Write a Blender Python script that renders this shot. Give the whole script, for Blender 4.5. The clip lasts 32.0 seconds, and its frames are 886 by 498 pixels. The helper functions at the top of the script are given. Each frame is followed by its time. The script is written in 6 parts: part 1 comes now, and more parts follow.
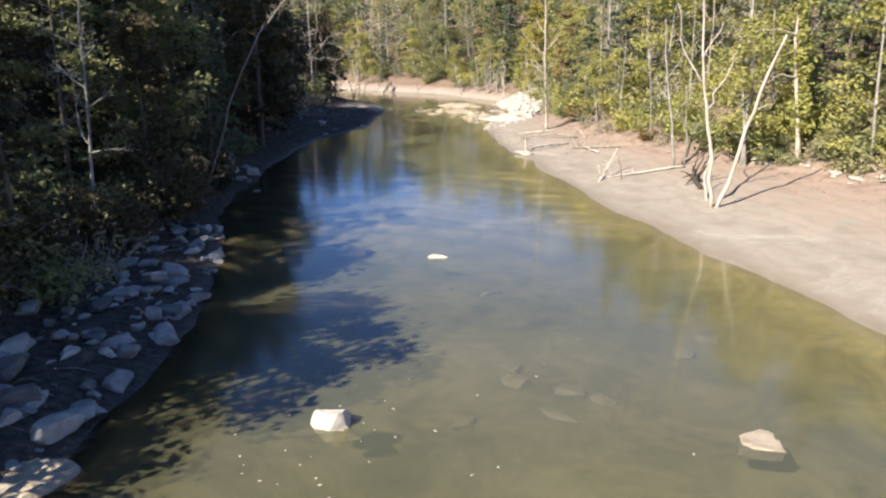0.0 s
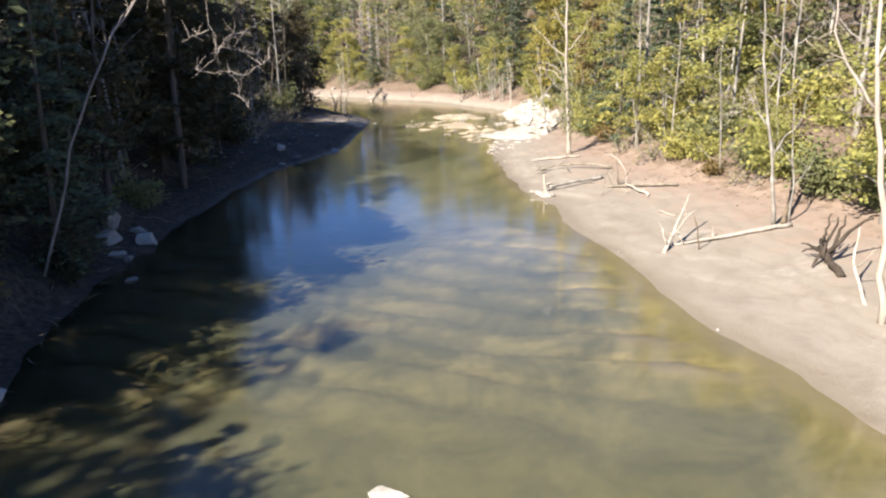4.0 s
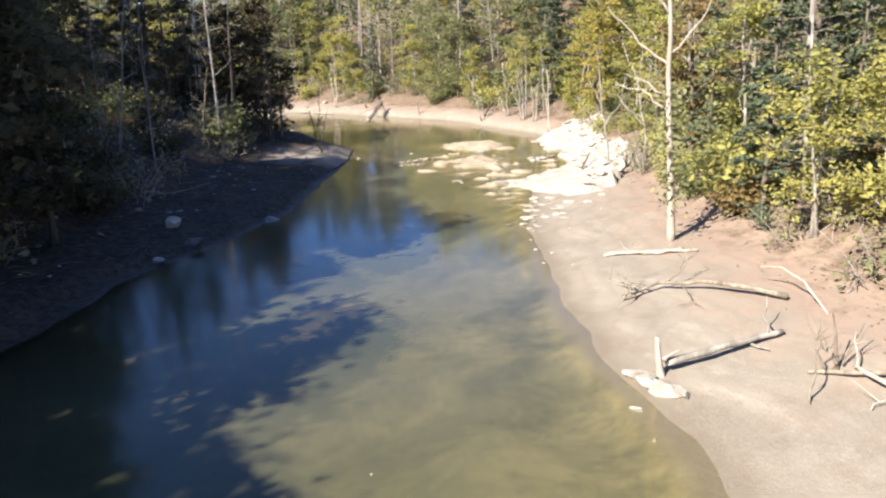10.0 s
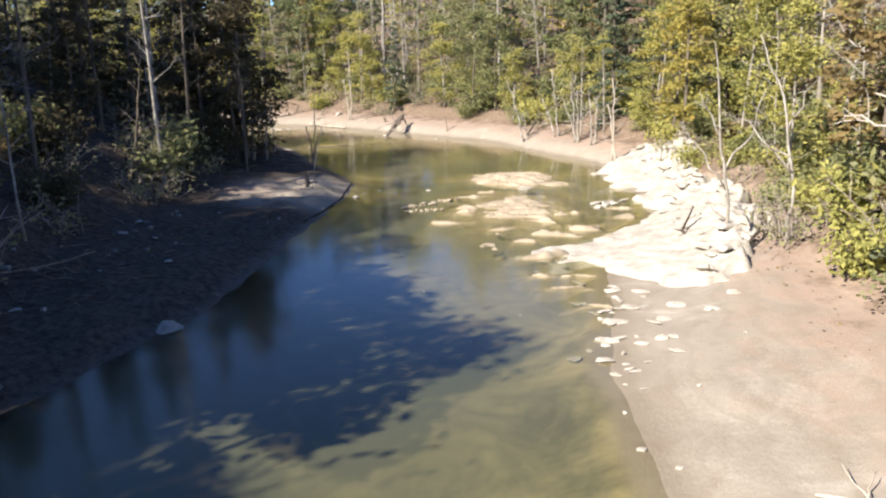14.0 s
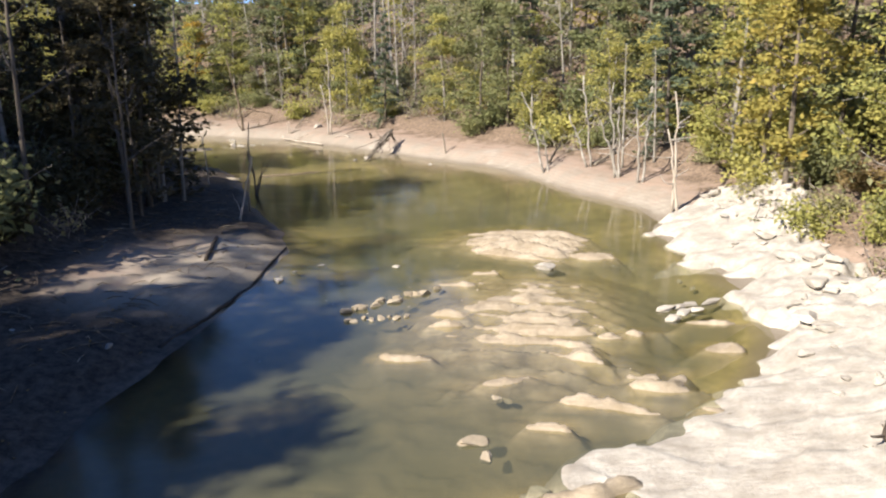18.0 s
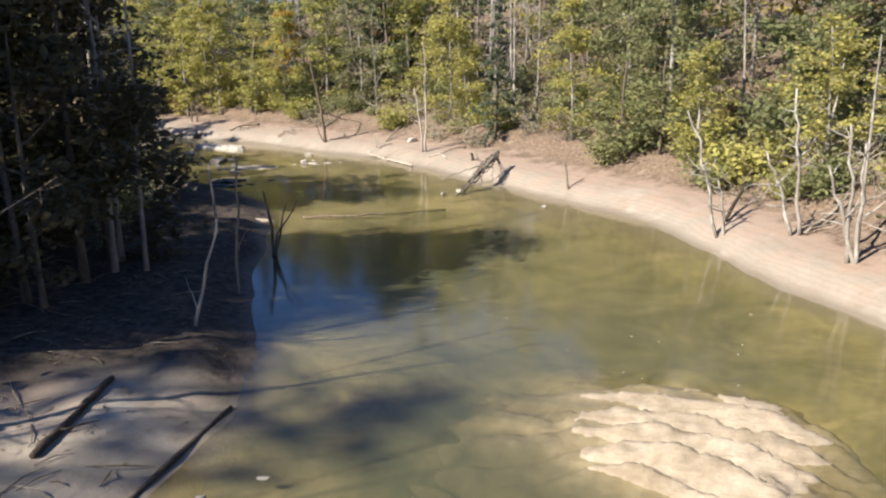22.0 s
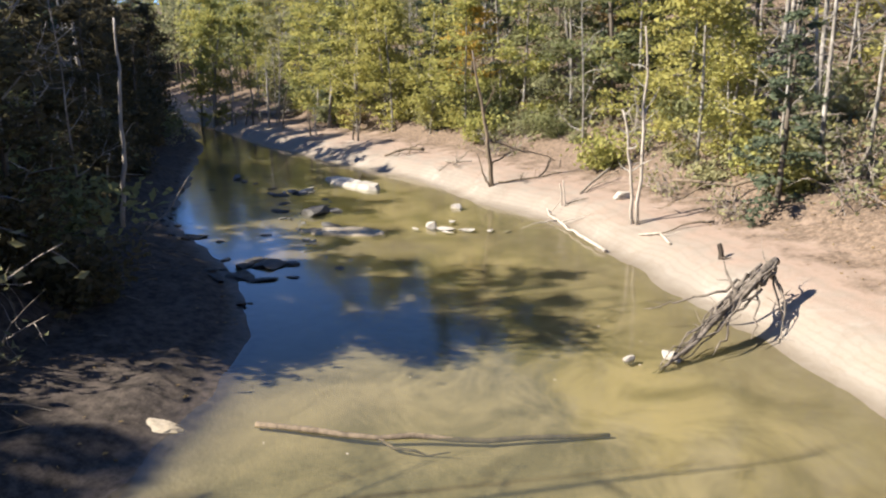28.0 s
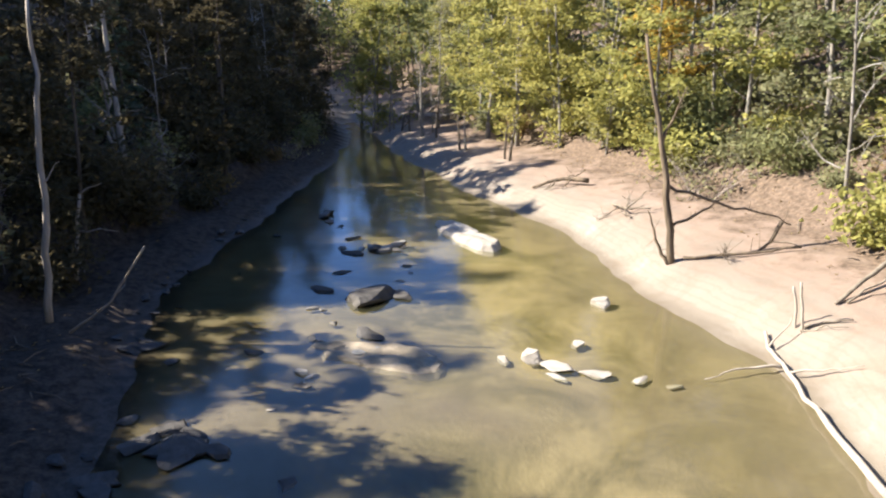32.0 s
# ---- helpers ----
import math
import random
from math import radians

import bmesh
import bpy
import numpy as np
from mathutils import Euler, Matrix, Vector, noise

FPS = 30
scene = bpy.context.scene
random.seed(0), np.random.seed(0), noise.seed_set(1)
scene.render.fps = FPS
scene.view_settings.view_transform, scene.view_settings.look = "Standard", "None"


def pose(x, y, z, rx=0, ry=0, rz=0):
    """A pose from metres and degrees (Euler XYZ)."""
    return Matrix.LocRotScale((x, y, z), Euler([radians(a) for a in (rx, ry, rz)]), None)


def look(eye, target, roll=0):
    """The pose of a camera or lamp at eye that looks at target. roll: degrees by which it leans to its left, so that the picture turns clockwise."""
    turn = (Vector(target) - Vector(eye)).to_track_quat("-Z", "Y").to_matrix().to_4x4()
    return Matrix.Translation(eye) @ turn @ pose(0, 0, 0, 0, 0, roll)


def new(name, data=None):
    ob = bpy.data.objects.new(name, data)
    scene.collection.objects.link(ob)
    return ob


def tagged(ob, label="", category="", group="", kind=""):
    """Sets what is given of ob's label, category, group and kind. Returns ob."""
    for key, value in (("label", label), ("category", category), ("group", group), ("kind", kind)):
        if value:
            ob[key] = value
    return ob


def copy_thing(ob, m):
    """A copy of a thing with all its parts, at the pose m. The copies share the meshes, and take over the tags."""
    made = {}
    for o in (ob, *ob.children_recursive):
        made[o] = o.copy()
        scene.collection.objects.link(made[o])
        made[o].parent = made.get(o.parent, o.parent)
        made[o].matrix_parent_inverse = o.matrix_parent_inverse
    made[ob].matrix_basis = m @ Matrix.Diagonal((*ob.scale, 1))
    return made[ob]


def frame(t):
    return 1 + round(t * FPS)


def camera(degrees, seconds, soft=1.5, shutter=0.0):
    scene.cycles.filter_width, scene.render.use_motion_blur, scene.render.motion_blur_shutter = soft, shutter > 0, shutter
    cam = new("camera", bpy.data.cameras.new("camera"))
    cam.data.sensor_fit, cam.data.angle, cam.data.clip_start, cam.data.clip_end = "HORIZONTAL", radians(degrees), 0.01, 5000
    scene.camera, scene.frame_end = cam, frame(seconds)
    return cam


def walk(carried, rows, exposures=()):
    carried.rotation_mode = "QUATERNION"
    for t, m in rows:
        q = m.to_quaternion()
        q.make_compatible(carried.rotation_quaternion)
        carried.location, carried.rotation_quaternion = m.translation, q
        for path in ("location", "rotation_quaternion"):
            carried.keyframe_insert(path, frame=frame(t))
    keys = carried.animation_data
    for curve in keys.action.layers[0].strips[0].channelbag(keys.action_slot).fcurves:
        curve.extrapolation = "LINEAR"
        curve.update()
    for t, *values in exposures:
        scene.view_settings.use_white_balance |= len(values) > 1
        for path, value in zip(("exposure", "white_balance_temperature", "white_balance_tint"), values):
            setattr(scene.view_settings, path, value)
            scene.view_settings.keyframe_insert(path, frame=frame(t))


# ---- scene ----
cam = camera(61.1, 32.0, 2.2)
PATH = [
    (0, (-0.479, -23.296, 9.138), (-0.458, -21.369, 8.602), -0.0),
    (0.5, (-0.284, -21.245, 9.217), (-0.266, -19.319, 8.68), -0.1),
    (1, (-0.125, -19.056, 9.181), (-0.106, -17.129, 8.646), -0.3),
    (1.5, (0.017, -16.815, 9.153), (0.038, -14.888, 8.62), -0.5),
    (2, (0.218, -14.729, 9.153), (0.236, -12.801, 8.621), -0.6),
    (2.5, (0.32, -12.448, 9.091), (0.342, -10.519, 8.561), -0.7),
    (3, (0.52, -10.012, 9.101), (0.542, -8.084, 8.567), -0.8),
    (3.5, (0.661, -7.704, 9.092), (0.68, -5.777, 8.556), -0.7),
    (5.5, (1.397, 0.919, 9.302), (1.321, 2.844, 8.763), -2.6),
    (6, (1.476, 3.086, 9.171), (1.403, 5.011, 8.634), -2.3),
    (6.5, (1.508, 5.166, 9.125), (1.438, 7.091, 8.588), -2.0),
    (7, (1.625, 7.325, 9.104), (1.554, 9.251, 8.568), -1.9),
    (7.5, (1.729, 9.642, 9.008), (1.659, 11.569, 8.476), -1.9),
    (8, (1.803, 11.852, 8.977), (1.736, 13.779, 8.446), -1.9),
    (8.5, (1.902, 14.086, 8.876), (1.835, 16.014, 8.348), -1.8),
    (9, (1.973, 16.023, 8.899), (1.905, 17.95, 8.37), -1.9),
    (9.5, (2.026, 18.237, 8.851), (1.96, 20.165, 8.323), -1.8),
    (10, (2.123, 20.647, 8.837), (2.056, 22.575, 8.308), -1.8),
    (10.5, (2.15, 22.875, 8.761), (2.084, 24.803, 8.234), -1.8),
    (11, (2.191, 24.862, 8.688), (2.125, 26.79, 8.162), -1.8),
    (11.5, (2.185, 27.005, 8.604), (2.105, 28.934, 8.081), -1.8),
    (12, (2.198, 29.369, 8.533), (2.055, 31.295, 8.013), -1.7),
    (12.5, (2.194, 31.595, 8.485), (2.031, 33.52, 7.966), -1.6),
    (13, (2.203, 33.784, 8.388), (2.04, 35.709, 7.873), -1.5),
    (13.5, (2.247, 35.731, 8.313), (2.082, 37.657, 7.801), -1.5),
    (14, (2.206, 37.834, 8.269), (2.043, 39.761, 7.759), -1.3),
    (14.5, (2.126, 39.922, 8.332), (1.967, 41.848, 7.82), -1.4),
    (16.5, (2.673, 48.001, 8.405), (2.479, 49.925, 7.892), -1.2),
    (17, (2.635, 50.253, 8.331), (2.44, 52.178, 7.822), -1.2),
    (17.5, (2.607, 52.499, 8.321), (2.411, 54.422, 7.809), -1.1),
    (18, (2.465, 54.902, 8.249), (2.259, 56.825, 7.738), -0.9),
    (18.5, (2.391, 56.749, 8.225), (2.173, 58.67, 7.713), -0.8),
    (19, (2.352, 58.627, 8.192), (2.114, 60.546, 7.679), -0.7),
    (19.5, (2.285, 60.866, 8.157), (1.992, 62.777, 7.644), -0.6),
    (20, (2.216, 63.035, 8.113), (1.865, 64.936, 7.601), -0.5),
    (20.5, (2.198, 64.601, 8.166), (1.803, 66.492, 7.652), -0.5),
    (21, (2.03, 68.038, 8.149), (1.543, 69.909, 7.637), -0.6),
    (21.5, (1.879, 69.801, 8.131), (1.351, 71.66, 7.618), -0.5),
    (22, (1.642, 71.689, 8.088), (1.09, 73.542, 7.575), -0.4),
    (22.5, (1.432, 73.812, 8.046), (0.873, 75.663, 7.533), -0.5),
    (23, (1.208, 75.783, 8.026), (0.646, 77.633, 7.512), -0.5),
    (23.5, (0.898, 77.938, 8.006), (0.207, 79.743, 7.494), -0.5),
    (24, (0.599, 79.851, 7.929), (-0.254, 81.586, 7.418), -0.5),
    (24.5, (0.195, 82.091, 7.974), (-0.711, 83.799, 7.463), -0.5),
    (26.5, (-1.578, 90.432, 7.585), (-2.607, 92.074, 7.089), -0.6),
    (27, (-2.317, 92.461, 7.579), (-3.398, 94.069, 7.083), -0.4),
    (27.5, (-2.89, 93.954, 7.59), (-4.011, 95.533, 7.092), -0.3),
    (28, (-3.557, 95.831, 7.625), (-4.729, 97.372, 7.122), -0.6),
    (28.5, (-4.865, 98.945, 7.64), (-6.066, 100.462, 7.132), -0.9),
    (29, (-5.658, 100.707, 7.661), (-6.864, 102.218, 7.149), -1.1),
    (29.5, (-6.402, 102.172, 7.726), (-7.611, 103.679, 7.209), -1.4),
    (30, (-7.228, 103.798, 7.722), (-8.543, 105.213, 7.204), -1.5),
    (30.5, (-8.253, 105.692, 7.688), (-9.711, 106.96, 7.171), -1.7),
    (31, (-9.145, 107.341, 7.624), (-10.637, 108.568, 7.107), -1.9),
    (31.5, (-10.21, 108.946, 7.596), (-11.714, 110.159, 7.078), -2.0),
    (32, (-11.157, 110.157, 7.544), (-12.733, 111.275, 7.029), -1.8),
]
walk(cam, [(t, look(eye, target, roll)) for t, eye, target, roll in PATH], [(0.0, 1.60), (4.0, 1.69), (8.0, 1.74), (13.0, 1.68), (16.0, 1.56), (20.0, 1.42), (24.0, 1.52), (28.0, 1.64), (30.0, 1.62), (32.0, 1.87)])

# ---- light ----
SUN_AZ, SUN_EL = 224.0, 38.0
sun_way = Vector((math.sin(radians(SUN_AZ)) * math.cos(radians(SUN_EL)), math.cos(radians(SUN_AZ)) * math.cos(radians(SUN_EL)), math.sin(radians(SUN_EL))))
world = bpy.data.worlds.new("world")
scene.world = world
world.use_nodes = True
wn = world.node_tree
sky = wn.nodes.new("ShaderNodeTexSky")
sky.sky_type, sky.sun_disc = "NISHITA", False
sky.sun_elevation, sky.sun_rotation = radians(SUN_EL), radians(SUN_AZ)
sky.altitude, sky.air_density, sky.dust_density, sky.ozone_density = 4000.0, 0.6, 0.0, 6.0
wn.links.new(sky.outputs[0], wn.nodes["Background"].inputs[0])
wn.nodes["Background"].inputs[1].default_value = 0.15
sun_data = bpy.data.lights.new("sun", "SUN")
sun_data.energy, sun_data.angle, sun_data.color = 5.0, radians(0.53), (1.0, 0.90, 0.76)
sun = new("sun", sun_data)
sun.matrix_world = look(sun_way * 150 + Vector((0, 50, 0)), (0, 50, 0))


# ---- materials ----
class Mat:
    """A node material with a few short helpers."""

    def __init__(self, name):
        self.m = bpy.data.materials.new(name)
        self.m.use_nodes = True
        self.t = self.m.node_tree
        self.t.nodes.clear()
        self.out = self.n("ShaderNodeOutputMaterial")

    def n(self, kind, **kw):
        node = self.t.nodes.new(kind)
        for k, v in kw.items():
            if k == "op":
                node.operation = v
            elif k == "blend":
                node.blend_type = v
        return node

    def link(self, a, b):
        self.t.links.new(a, b)

    def put(self, sock, v):
        if isinstance(v, bpy.types.NodeSocket):
            self.link(v, sock)
        elif isinstance(v, tuple) and len(v) == 3 and sock.type == "RGBA":
            sock.default_value = (*v, 1)
        else:
            sock.default_value = v

    def coord(self, which="Object"):
        return self.n("ShaderNodeTexCoord").outputs[which]

    def place(self):
        return self.n("ShaderNodeNewGeometry").outputs["Position"]

    def island(self):
        return self.n("ShaderNodeNewGeometry").outputs["Random Per Island"]

    def chance(self):
        return self.n("ShaderNodeObjectInfo").outputs["Random"]

    def attr(self, name):
        node = self.n("ShaderNodeAttribute")
        node.attribute_name = name
        return node.outputs["Fac"]

    def noise(self, vec, scale, detail=4.0, rough=0.6, stretch=None, distort=0.0):
        if stretch:
            mp = self.n("ShaderNodeMapping")
            self.link(vec, mp.inputs[0])
            mp.inputs["Scale"].default_value = stretch
            vec = mp.outputs[0]
        node = self.n("ShaderNodeTexNoise")
        self.link(vec, node.inputs["Vector"])
        node.inputs["Scale"].default_value, node.inputs["Detail"].default_value, node.inputs["Roughness"].default_value = scale, detail, rough
        node.inputs["Distortion"].default_value = distort
        return node.outputs["Fac"]

    def ramp(self, fac, stops):
        node = self.n("ShaderNodeValToRGB")
        self.link(fac, node.inputs[0])
        e = node.color_ramp.elements
        while len(e) < len(stops):
            e.new(0.5)
        for el, (p, c) in zip(e, stops):
            el.position, el.color = p, (*c, 1) if len(c) == 3 else c
        return node.outputs[0]

    def mapr(self, fac, a, b, c, d):
        node = self.n("ShaderNodeMapRange")
        self.put(node.inputs[0], fac)
        for k, v in zip((1, 2, 3, 4), (a, b, c, d)):
            node.inputs[k].default_value = v
        return node.outputs[0]

    def mix(self, fac, a, b, blend="MIX"):
        node = self.n("ShaderNodeMix")
        node.data_type, node.blend_type = "RGBA", blend
        self.put(node.inputs[0], fac)
        self.put(node.inputs[6], a)
        self.put(node.inputs[7], b)
        return node.outputs[2]

    def math(self, op, a, b=0.0):
        node = self.n("ShaderNodeMath", op=op)
        self.put(node.inputs[0], a)
        self.put(node.inputs[1], b)
        return node.outputs[0]

    def bump(self, h, strength=0.5, dist=0.05):
        node = self.n("ShaderNodeBump")
        node.inputs["Strength"].default_value, node.inputs["Distance"].default_value = strength, dist
        self.link(h, node.inputs["Height"])
        return node.outputs[0]

    def done(self, color, rough=0.8, normal=None, spec=0.3):
        b = self.n("ShaderNodeBsdfPrincipled")
        self.put(b.inputs["Base Color"], color)
        self.put(b.inputs["Roughness"], rough)
        b.inputs["Specular IOR Level"].default_value = spec
        if normal is not None:
            self.link(normal, b.inputs["Normal"])
        self.link(b.outputs[0], self.out.inputs[0])
        return self.m


def ground_material():
    m = Mat("ground")
    p = m.place()
    big, mid, fine = m.noise(p, 0.12, 4), m.noise(p, 0.9, 5), m.noise(p, 9.0, 5, 0.7)
    mud = m.mix(big, (0.195, 0.170, 0.142), (0.25, 0.222, 0.188))
    mud = m.mix(m.mapr(mid, 0.35, 0.75, 0.0, 0.55), mud, (0.275, 0.248, 0.212))
    mud = m.mix(m.mapr(m.noise(p, 0.22, 6, 0.7, None, 1.0), 0.54, 0.66, 0.0, 0.6), mud, (0.335, 0.31, 0.275))
    mud = m.mix(m.mapr(m.noise(p, 0.5, 6, 0.7, None, 0.8), 0.50, 0.68, 0.0, 0.5), mud, (0.165, 0.13, 0.10))
    red = m.mix(fine, (0.205, 0.142, 0.108), (0.30, 0.222, 0.178))
    upper = m.math("ADD", m.attr("zone"), m.mapr(mid, 0.3, 0.7, -0.25, 0.25))
    mud = m.mix(m.mapr(upper, 0.35, 0.8, 0.0, 0.75), mud, red)
    litter = m.ramp(m.noise(p, 5.0, 6, 0.75), [(0.3, (0.05, 0.038, 0.030)), (0.5, (0.13, 0.096, 0.072)), (0.62, (0.20, 0.148, 0.112)), (0.8, (0.10, 0.085, 0.05))])
    col = m.mix(m.mapr(upper, 0.85, 1.1, 0.0, 1.0), mud, litter)
    # soil colour darkened to carry the shade lying on the left bank
    soil_shade = m.mix(m.mapr(m.noise(p, 3.2, 6, 0.75), 0.38, 0.62, 0, 1), (0.022, 0.019, 0.016), (0.082, 0.066, 0.055))
    strand = m.math("SINE", m.math("ADD", m.math("MULTIPLY", m.attr("rise"), 46.0), m.math("MULTIPLY", m.noise(p, 0.45, 5, 0.65), 14.0)))
    col = m.mix(m.mapr(strand, 0.2, 1.0, 0.0, 0.22), col, (0.155, 0.128, 0.102))
    col = m.mix(m.mapr(m.noise(p, 2.6, 6, 0.75), 0.56, 0.72, 0.0, 0.35), col, (0.15, 0.12, 0.092))
    wet = m.mapr(m.attr("rise"), 0.02, 0.16, 1.0, 0.0)
    col = m.mix(m.math("MULTIPLY", wet, 0.45), col, (0.125, 0.10, 0.065))
    col = m.mix(m.math("MULTIPLY", m.attr("soil_shade"), 0.98), col, soil_shade)
    bed = m.mix(m.mapr(m.noise(p, 0.32, 7, 0.70, None, 0.6), 0.35, 0.62, 0, 1), (0.09, 0.08, 0.035), (0.34, 0.285, 0.16))
    bed = m.mix(m.mapr(m.noise(p, 1.7, 5, 0.7), 0.5, 0.75, 0, 0.6), bed, (0.10, 0.09, 0.045))
    bed = m.mix(m.attr("sand"), bed, m.mix(m.mapr(m.noise(p, 0.34, 7, 0.72, None, 0.7), 0.38, 0.60, 0, 1), (0.125, 0.105, 0.05), (0.37, 0.31, 0.195)))
    # bed colour darkened in place of the forest's dark reflection and deep water
    bed = m.mix(m.math("MULTIPLY", m.attr("bed_reflected_dark"), 0.85), bed, (0.03, 0.027, 0.018))
    col = m.mix(m.mapr(m.attr("rise"), -0.16, -0.03, 1.0, 0.0), col, bed)
    h = m.math("ADD", m.math("MULTIPLY", mid, 0.6), m.math("MULTIPLY", fine, 0.4))
    return m.done(col, m.mapr(wet, 0, 1, 0.95, 0.5), m.bump(h, 0.45, 0.12), 0.15)


def water_material():
    m = Mat("river_water")
    p = m.place()
    big = m.noise(p, 0.10, 3)
    murk = m.mix(m.mapr(big, 0.35, 0.65, 0, 1), (0.052, 0.056, 0.030), (0.074, 0.074, 0.046))
    d = m.n("ShaderNodeBsdfDiffuse")
    m.put(d.inputs[0], murk)
    tr = m.n("ShaderNodeBsdfTransparent")
    m.put(tr.inputs[0], (0.68, 0.68, 0.56))
    body = m.n("ShaderNodeMixShader")
    m.put(body.inputs[0], m.attr("murk"))
    m.link(tr.outputs[0], body.inputs[1])
    m.link(d.outputs[0], body.inputs[2])
    g = m.n("ShaderNodeBsdfGlossy")
    m.put(g.inputs["Color"], (1.0, 1.0, 1.0))
    g.inputs["Roughness"].default_value = 0.10
    ripple = m.math("ADD", m.noise(p, 1.1, 3, 0.5, (1.0, 2.2, 1.0)), m.math("MULTIPLY", m.noise(p, 5.0, 2), 0.25))
    m.link(m.bump(ripple, 0.10, 0.03), g.inputs["Normal"])
    fr = m.n("ShaderNodeFresnel")
    fr.inputs[0].default_value = 1.333
    top = m.n("ShaderNodeMixShader")
    m.link(fr.outputs[0], top.inputs[0])
    m.link(body.outputs[0], top.inputs[1])
    m.link(g.outputs[0], top.inputs[2])
    m.link(top.outputs[0], m.out.inputs[0])
    return m.m


def rock_material(name, dark, light, stain=(0.30, 0.24, 0.15), strata=6.0, algae=False):
    m = Mat(name)
    p = m.place()
    n1, n2 = m.noise(p, 1.3, 6, 0.65), m.noise(p, 11.0, 5, 0.7)
    layer = m.noise(p, 1.6, 5, 0.65, (0.4, 2.6, strata))
    col = m.mix(m.mapr(n1, 0.3, 0.7, 0, 1), dark, light)
    col = m.mix(m.mapr(n2, 0.45, 0.7, 0.0, 0.4), col, stain)
    col = m.mix(m.mapr(layer, 0.50, 0.62, 0.0, 0.5), col, dark)
    col = m.mix(m.mapr(m.noise(p, 0.7, 5, 0.7), 0.52, 0.66, 0.0, 0.45), col, tuple(0.75 * c for c in dark))
    if algae:
        z = m.n("ShaderNodeSeparateXYZ")
        m.link(p, z.inputs[0])
        deep = m.math("ADD", z.outputs[2], m.mapr(n1, 0.3, 0.7, -0.12, 0.12))
        col = m.mix(m.mapr(deep, -0.55, -0.05, 0.92, 0.0), col, m.mix(n2, (0.115, 0.095, 0.048), (0.255, 0.205, 0.12)))
    h = m.math("ADD", m.math("MULTIPLY", layer, 0.7), m.math("MULTIPLY", n2, 0.4))
    return m.done(col, 0.85, m.bump(h, 0.7, 0.08))


def bark_material(name, dark, light, patch=None):
    m = Mat(name)
    p = m.coord()
    n1, n2 = m.noise(p, 4.0, 5, 0.7, (1, 1, 0.16)), m.noise(p, 1.0, 3)
    col = m.mix(m.mapr(n1, 0.3, 0.7, 0, 1), dark, light)
    if patch:
        col = m.mix(m.mapr(n2, 0.48, 0.6, 0.0, 0.9), col, patch)
    return m.done(col, 0.9, m.bump(n1, 0.7, 0.03))


def leaf_material(name, a, b, c, odd=0.12):
    m = Mat(name)
    r = m.island()
    col = m.ramp(r, [(0.0, a), (0.5, b), (1.0 - odd, b), (1.0, c)])
    col = m.mix(m.mapr(m.noise(m.place(), 0.35, 2), 0.35, 0.65, 0.0, 0.6), col, a)
    col = m.mix(m.mapr(m.chance(), 0, 1, 0.0, 0.35), col, c)
    d = m.n("ShaderNodeBsdfDiffuse")
    m.put(d.inputs[0], col)
    t = m.n("ShaderNodeBsdfTranslucent")
    m.put(t.inputs[0], col)
    mx = m.n("ShaderNodeMixShader")
    mx.inputs[0].default_value = 0.46
    m.link(d.outputs[0], mx.inputs[1])
    m.link(t.outputs[0], mx.inputs[2])
    m.link(mx.outputs[0], m.out.inputs[0])
    return m.m


MUD = ground_material()
WATER = water_material()
WHITE_ROCK = rock_material("bleached_limestone", (0.25, 0.225, 0.195), (0.455, 0.435, 0.395), (0.25, 0.215, 0.175))
LEDGE_ROCK = rock_material("ledge_rock", (0.20, 0.165, 0.118), (0.37, 0.325, 0.255), (0.25, 0.205, 0.14))
LEDGE_BED = rock_material("ledge_rock_awash", (0.18, 0.145, 0.10), (0.36, 0.31, 0.245), (0.25, 0.205, 0.14), algae=True)
TWIG = bark_material("grey_twigs", (0.15, 0.125, 0.11), (0.30, 0.265, 0.24))
GREY_ROCK = rock_material("grey_boulder_rock", (0.16, 0.155, 0.15), (0.36, 0.355, 0.34), (0.12, 0.12, 0.115), 2.0)
DIM_ROCK = rock_material("dark_boulder_rock", (0.07, 0.067, 0.064), (0.19, 0.18, 0.17), (0.08, 0.077, 0.07), 2.0)
WET_ROCK = rock_material("dark_wet_rock", (0.035, 0.033, 0.032), (0.115, 0.11, 0.105), (0.05, 0.047, 0.042), 2.0)
BARK = bark_material("brown_bark", (0.05, 0.04, 0.03), (0.16, 0.135, 0.11))
GREY_BARK = bark_material("grey_bark", (0.13, 0.118, 0.10), (0.27, 0.25, 0.225), (0.34, 0.325, 0.30))
PALE_WOOD = bark_material("bleached_wood", (0.24, 0.205, 0.165), (0.42, 0.38, 0.335))
DARK_WOOD = bark_material("wet_driftwood", (0.05, 0.04, 0.03), (0.22, 0.17, 0.12))
SODDEN_WOOD = bark_material("sodden_black_wood", (0.016, 0.013, 0.010), (0.075, 0.058, 0.045))
ROOT_WOOD = bark_material("old_root_wood", (0.035, 0.028, 0.022), (0.235, 0.20, 0.165))
GREY_WOOD = bark_material("weathered_driftwood", (0.09, 0.072, 0.055), (0.29, 0.255, 0.205))
LEAF_GREEN = leaf_material("green_leaves", (0.124, 0.146, 0.0756), (0.227, 0.248, 0.119), (0.324, 0.308, 0.146))
LEAF_LIME = leaf_material("yellow_green_leaves", (0.232, 0.246, 0.0864), (0.378, 0.367, 0.124), (0.486, 0.421, 0.146))
LEAF_YELLOW = leaf_material("yellow_leaves", (0.24, 0.235, 0.075), (0.36, 0.32, 0.095), (0.42, 0.32, 0.095))
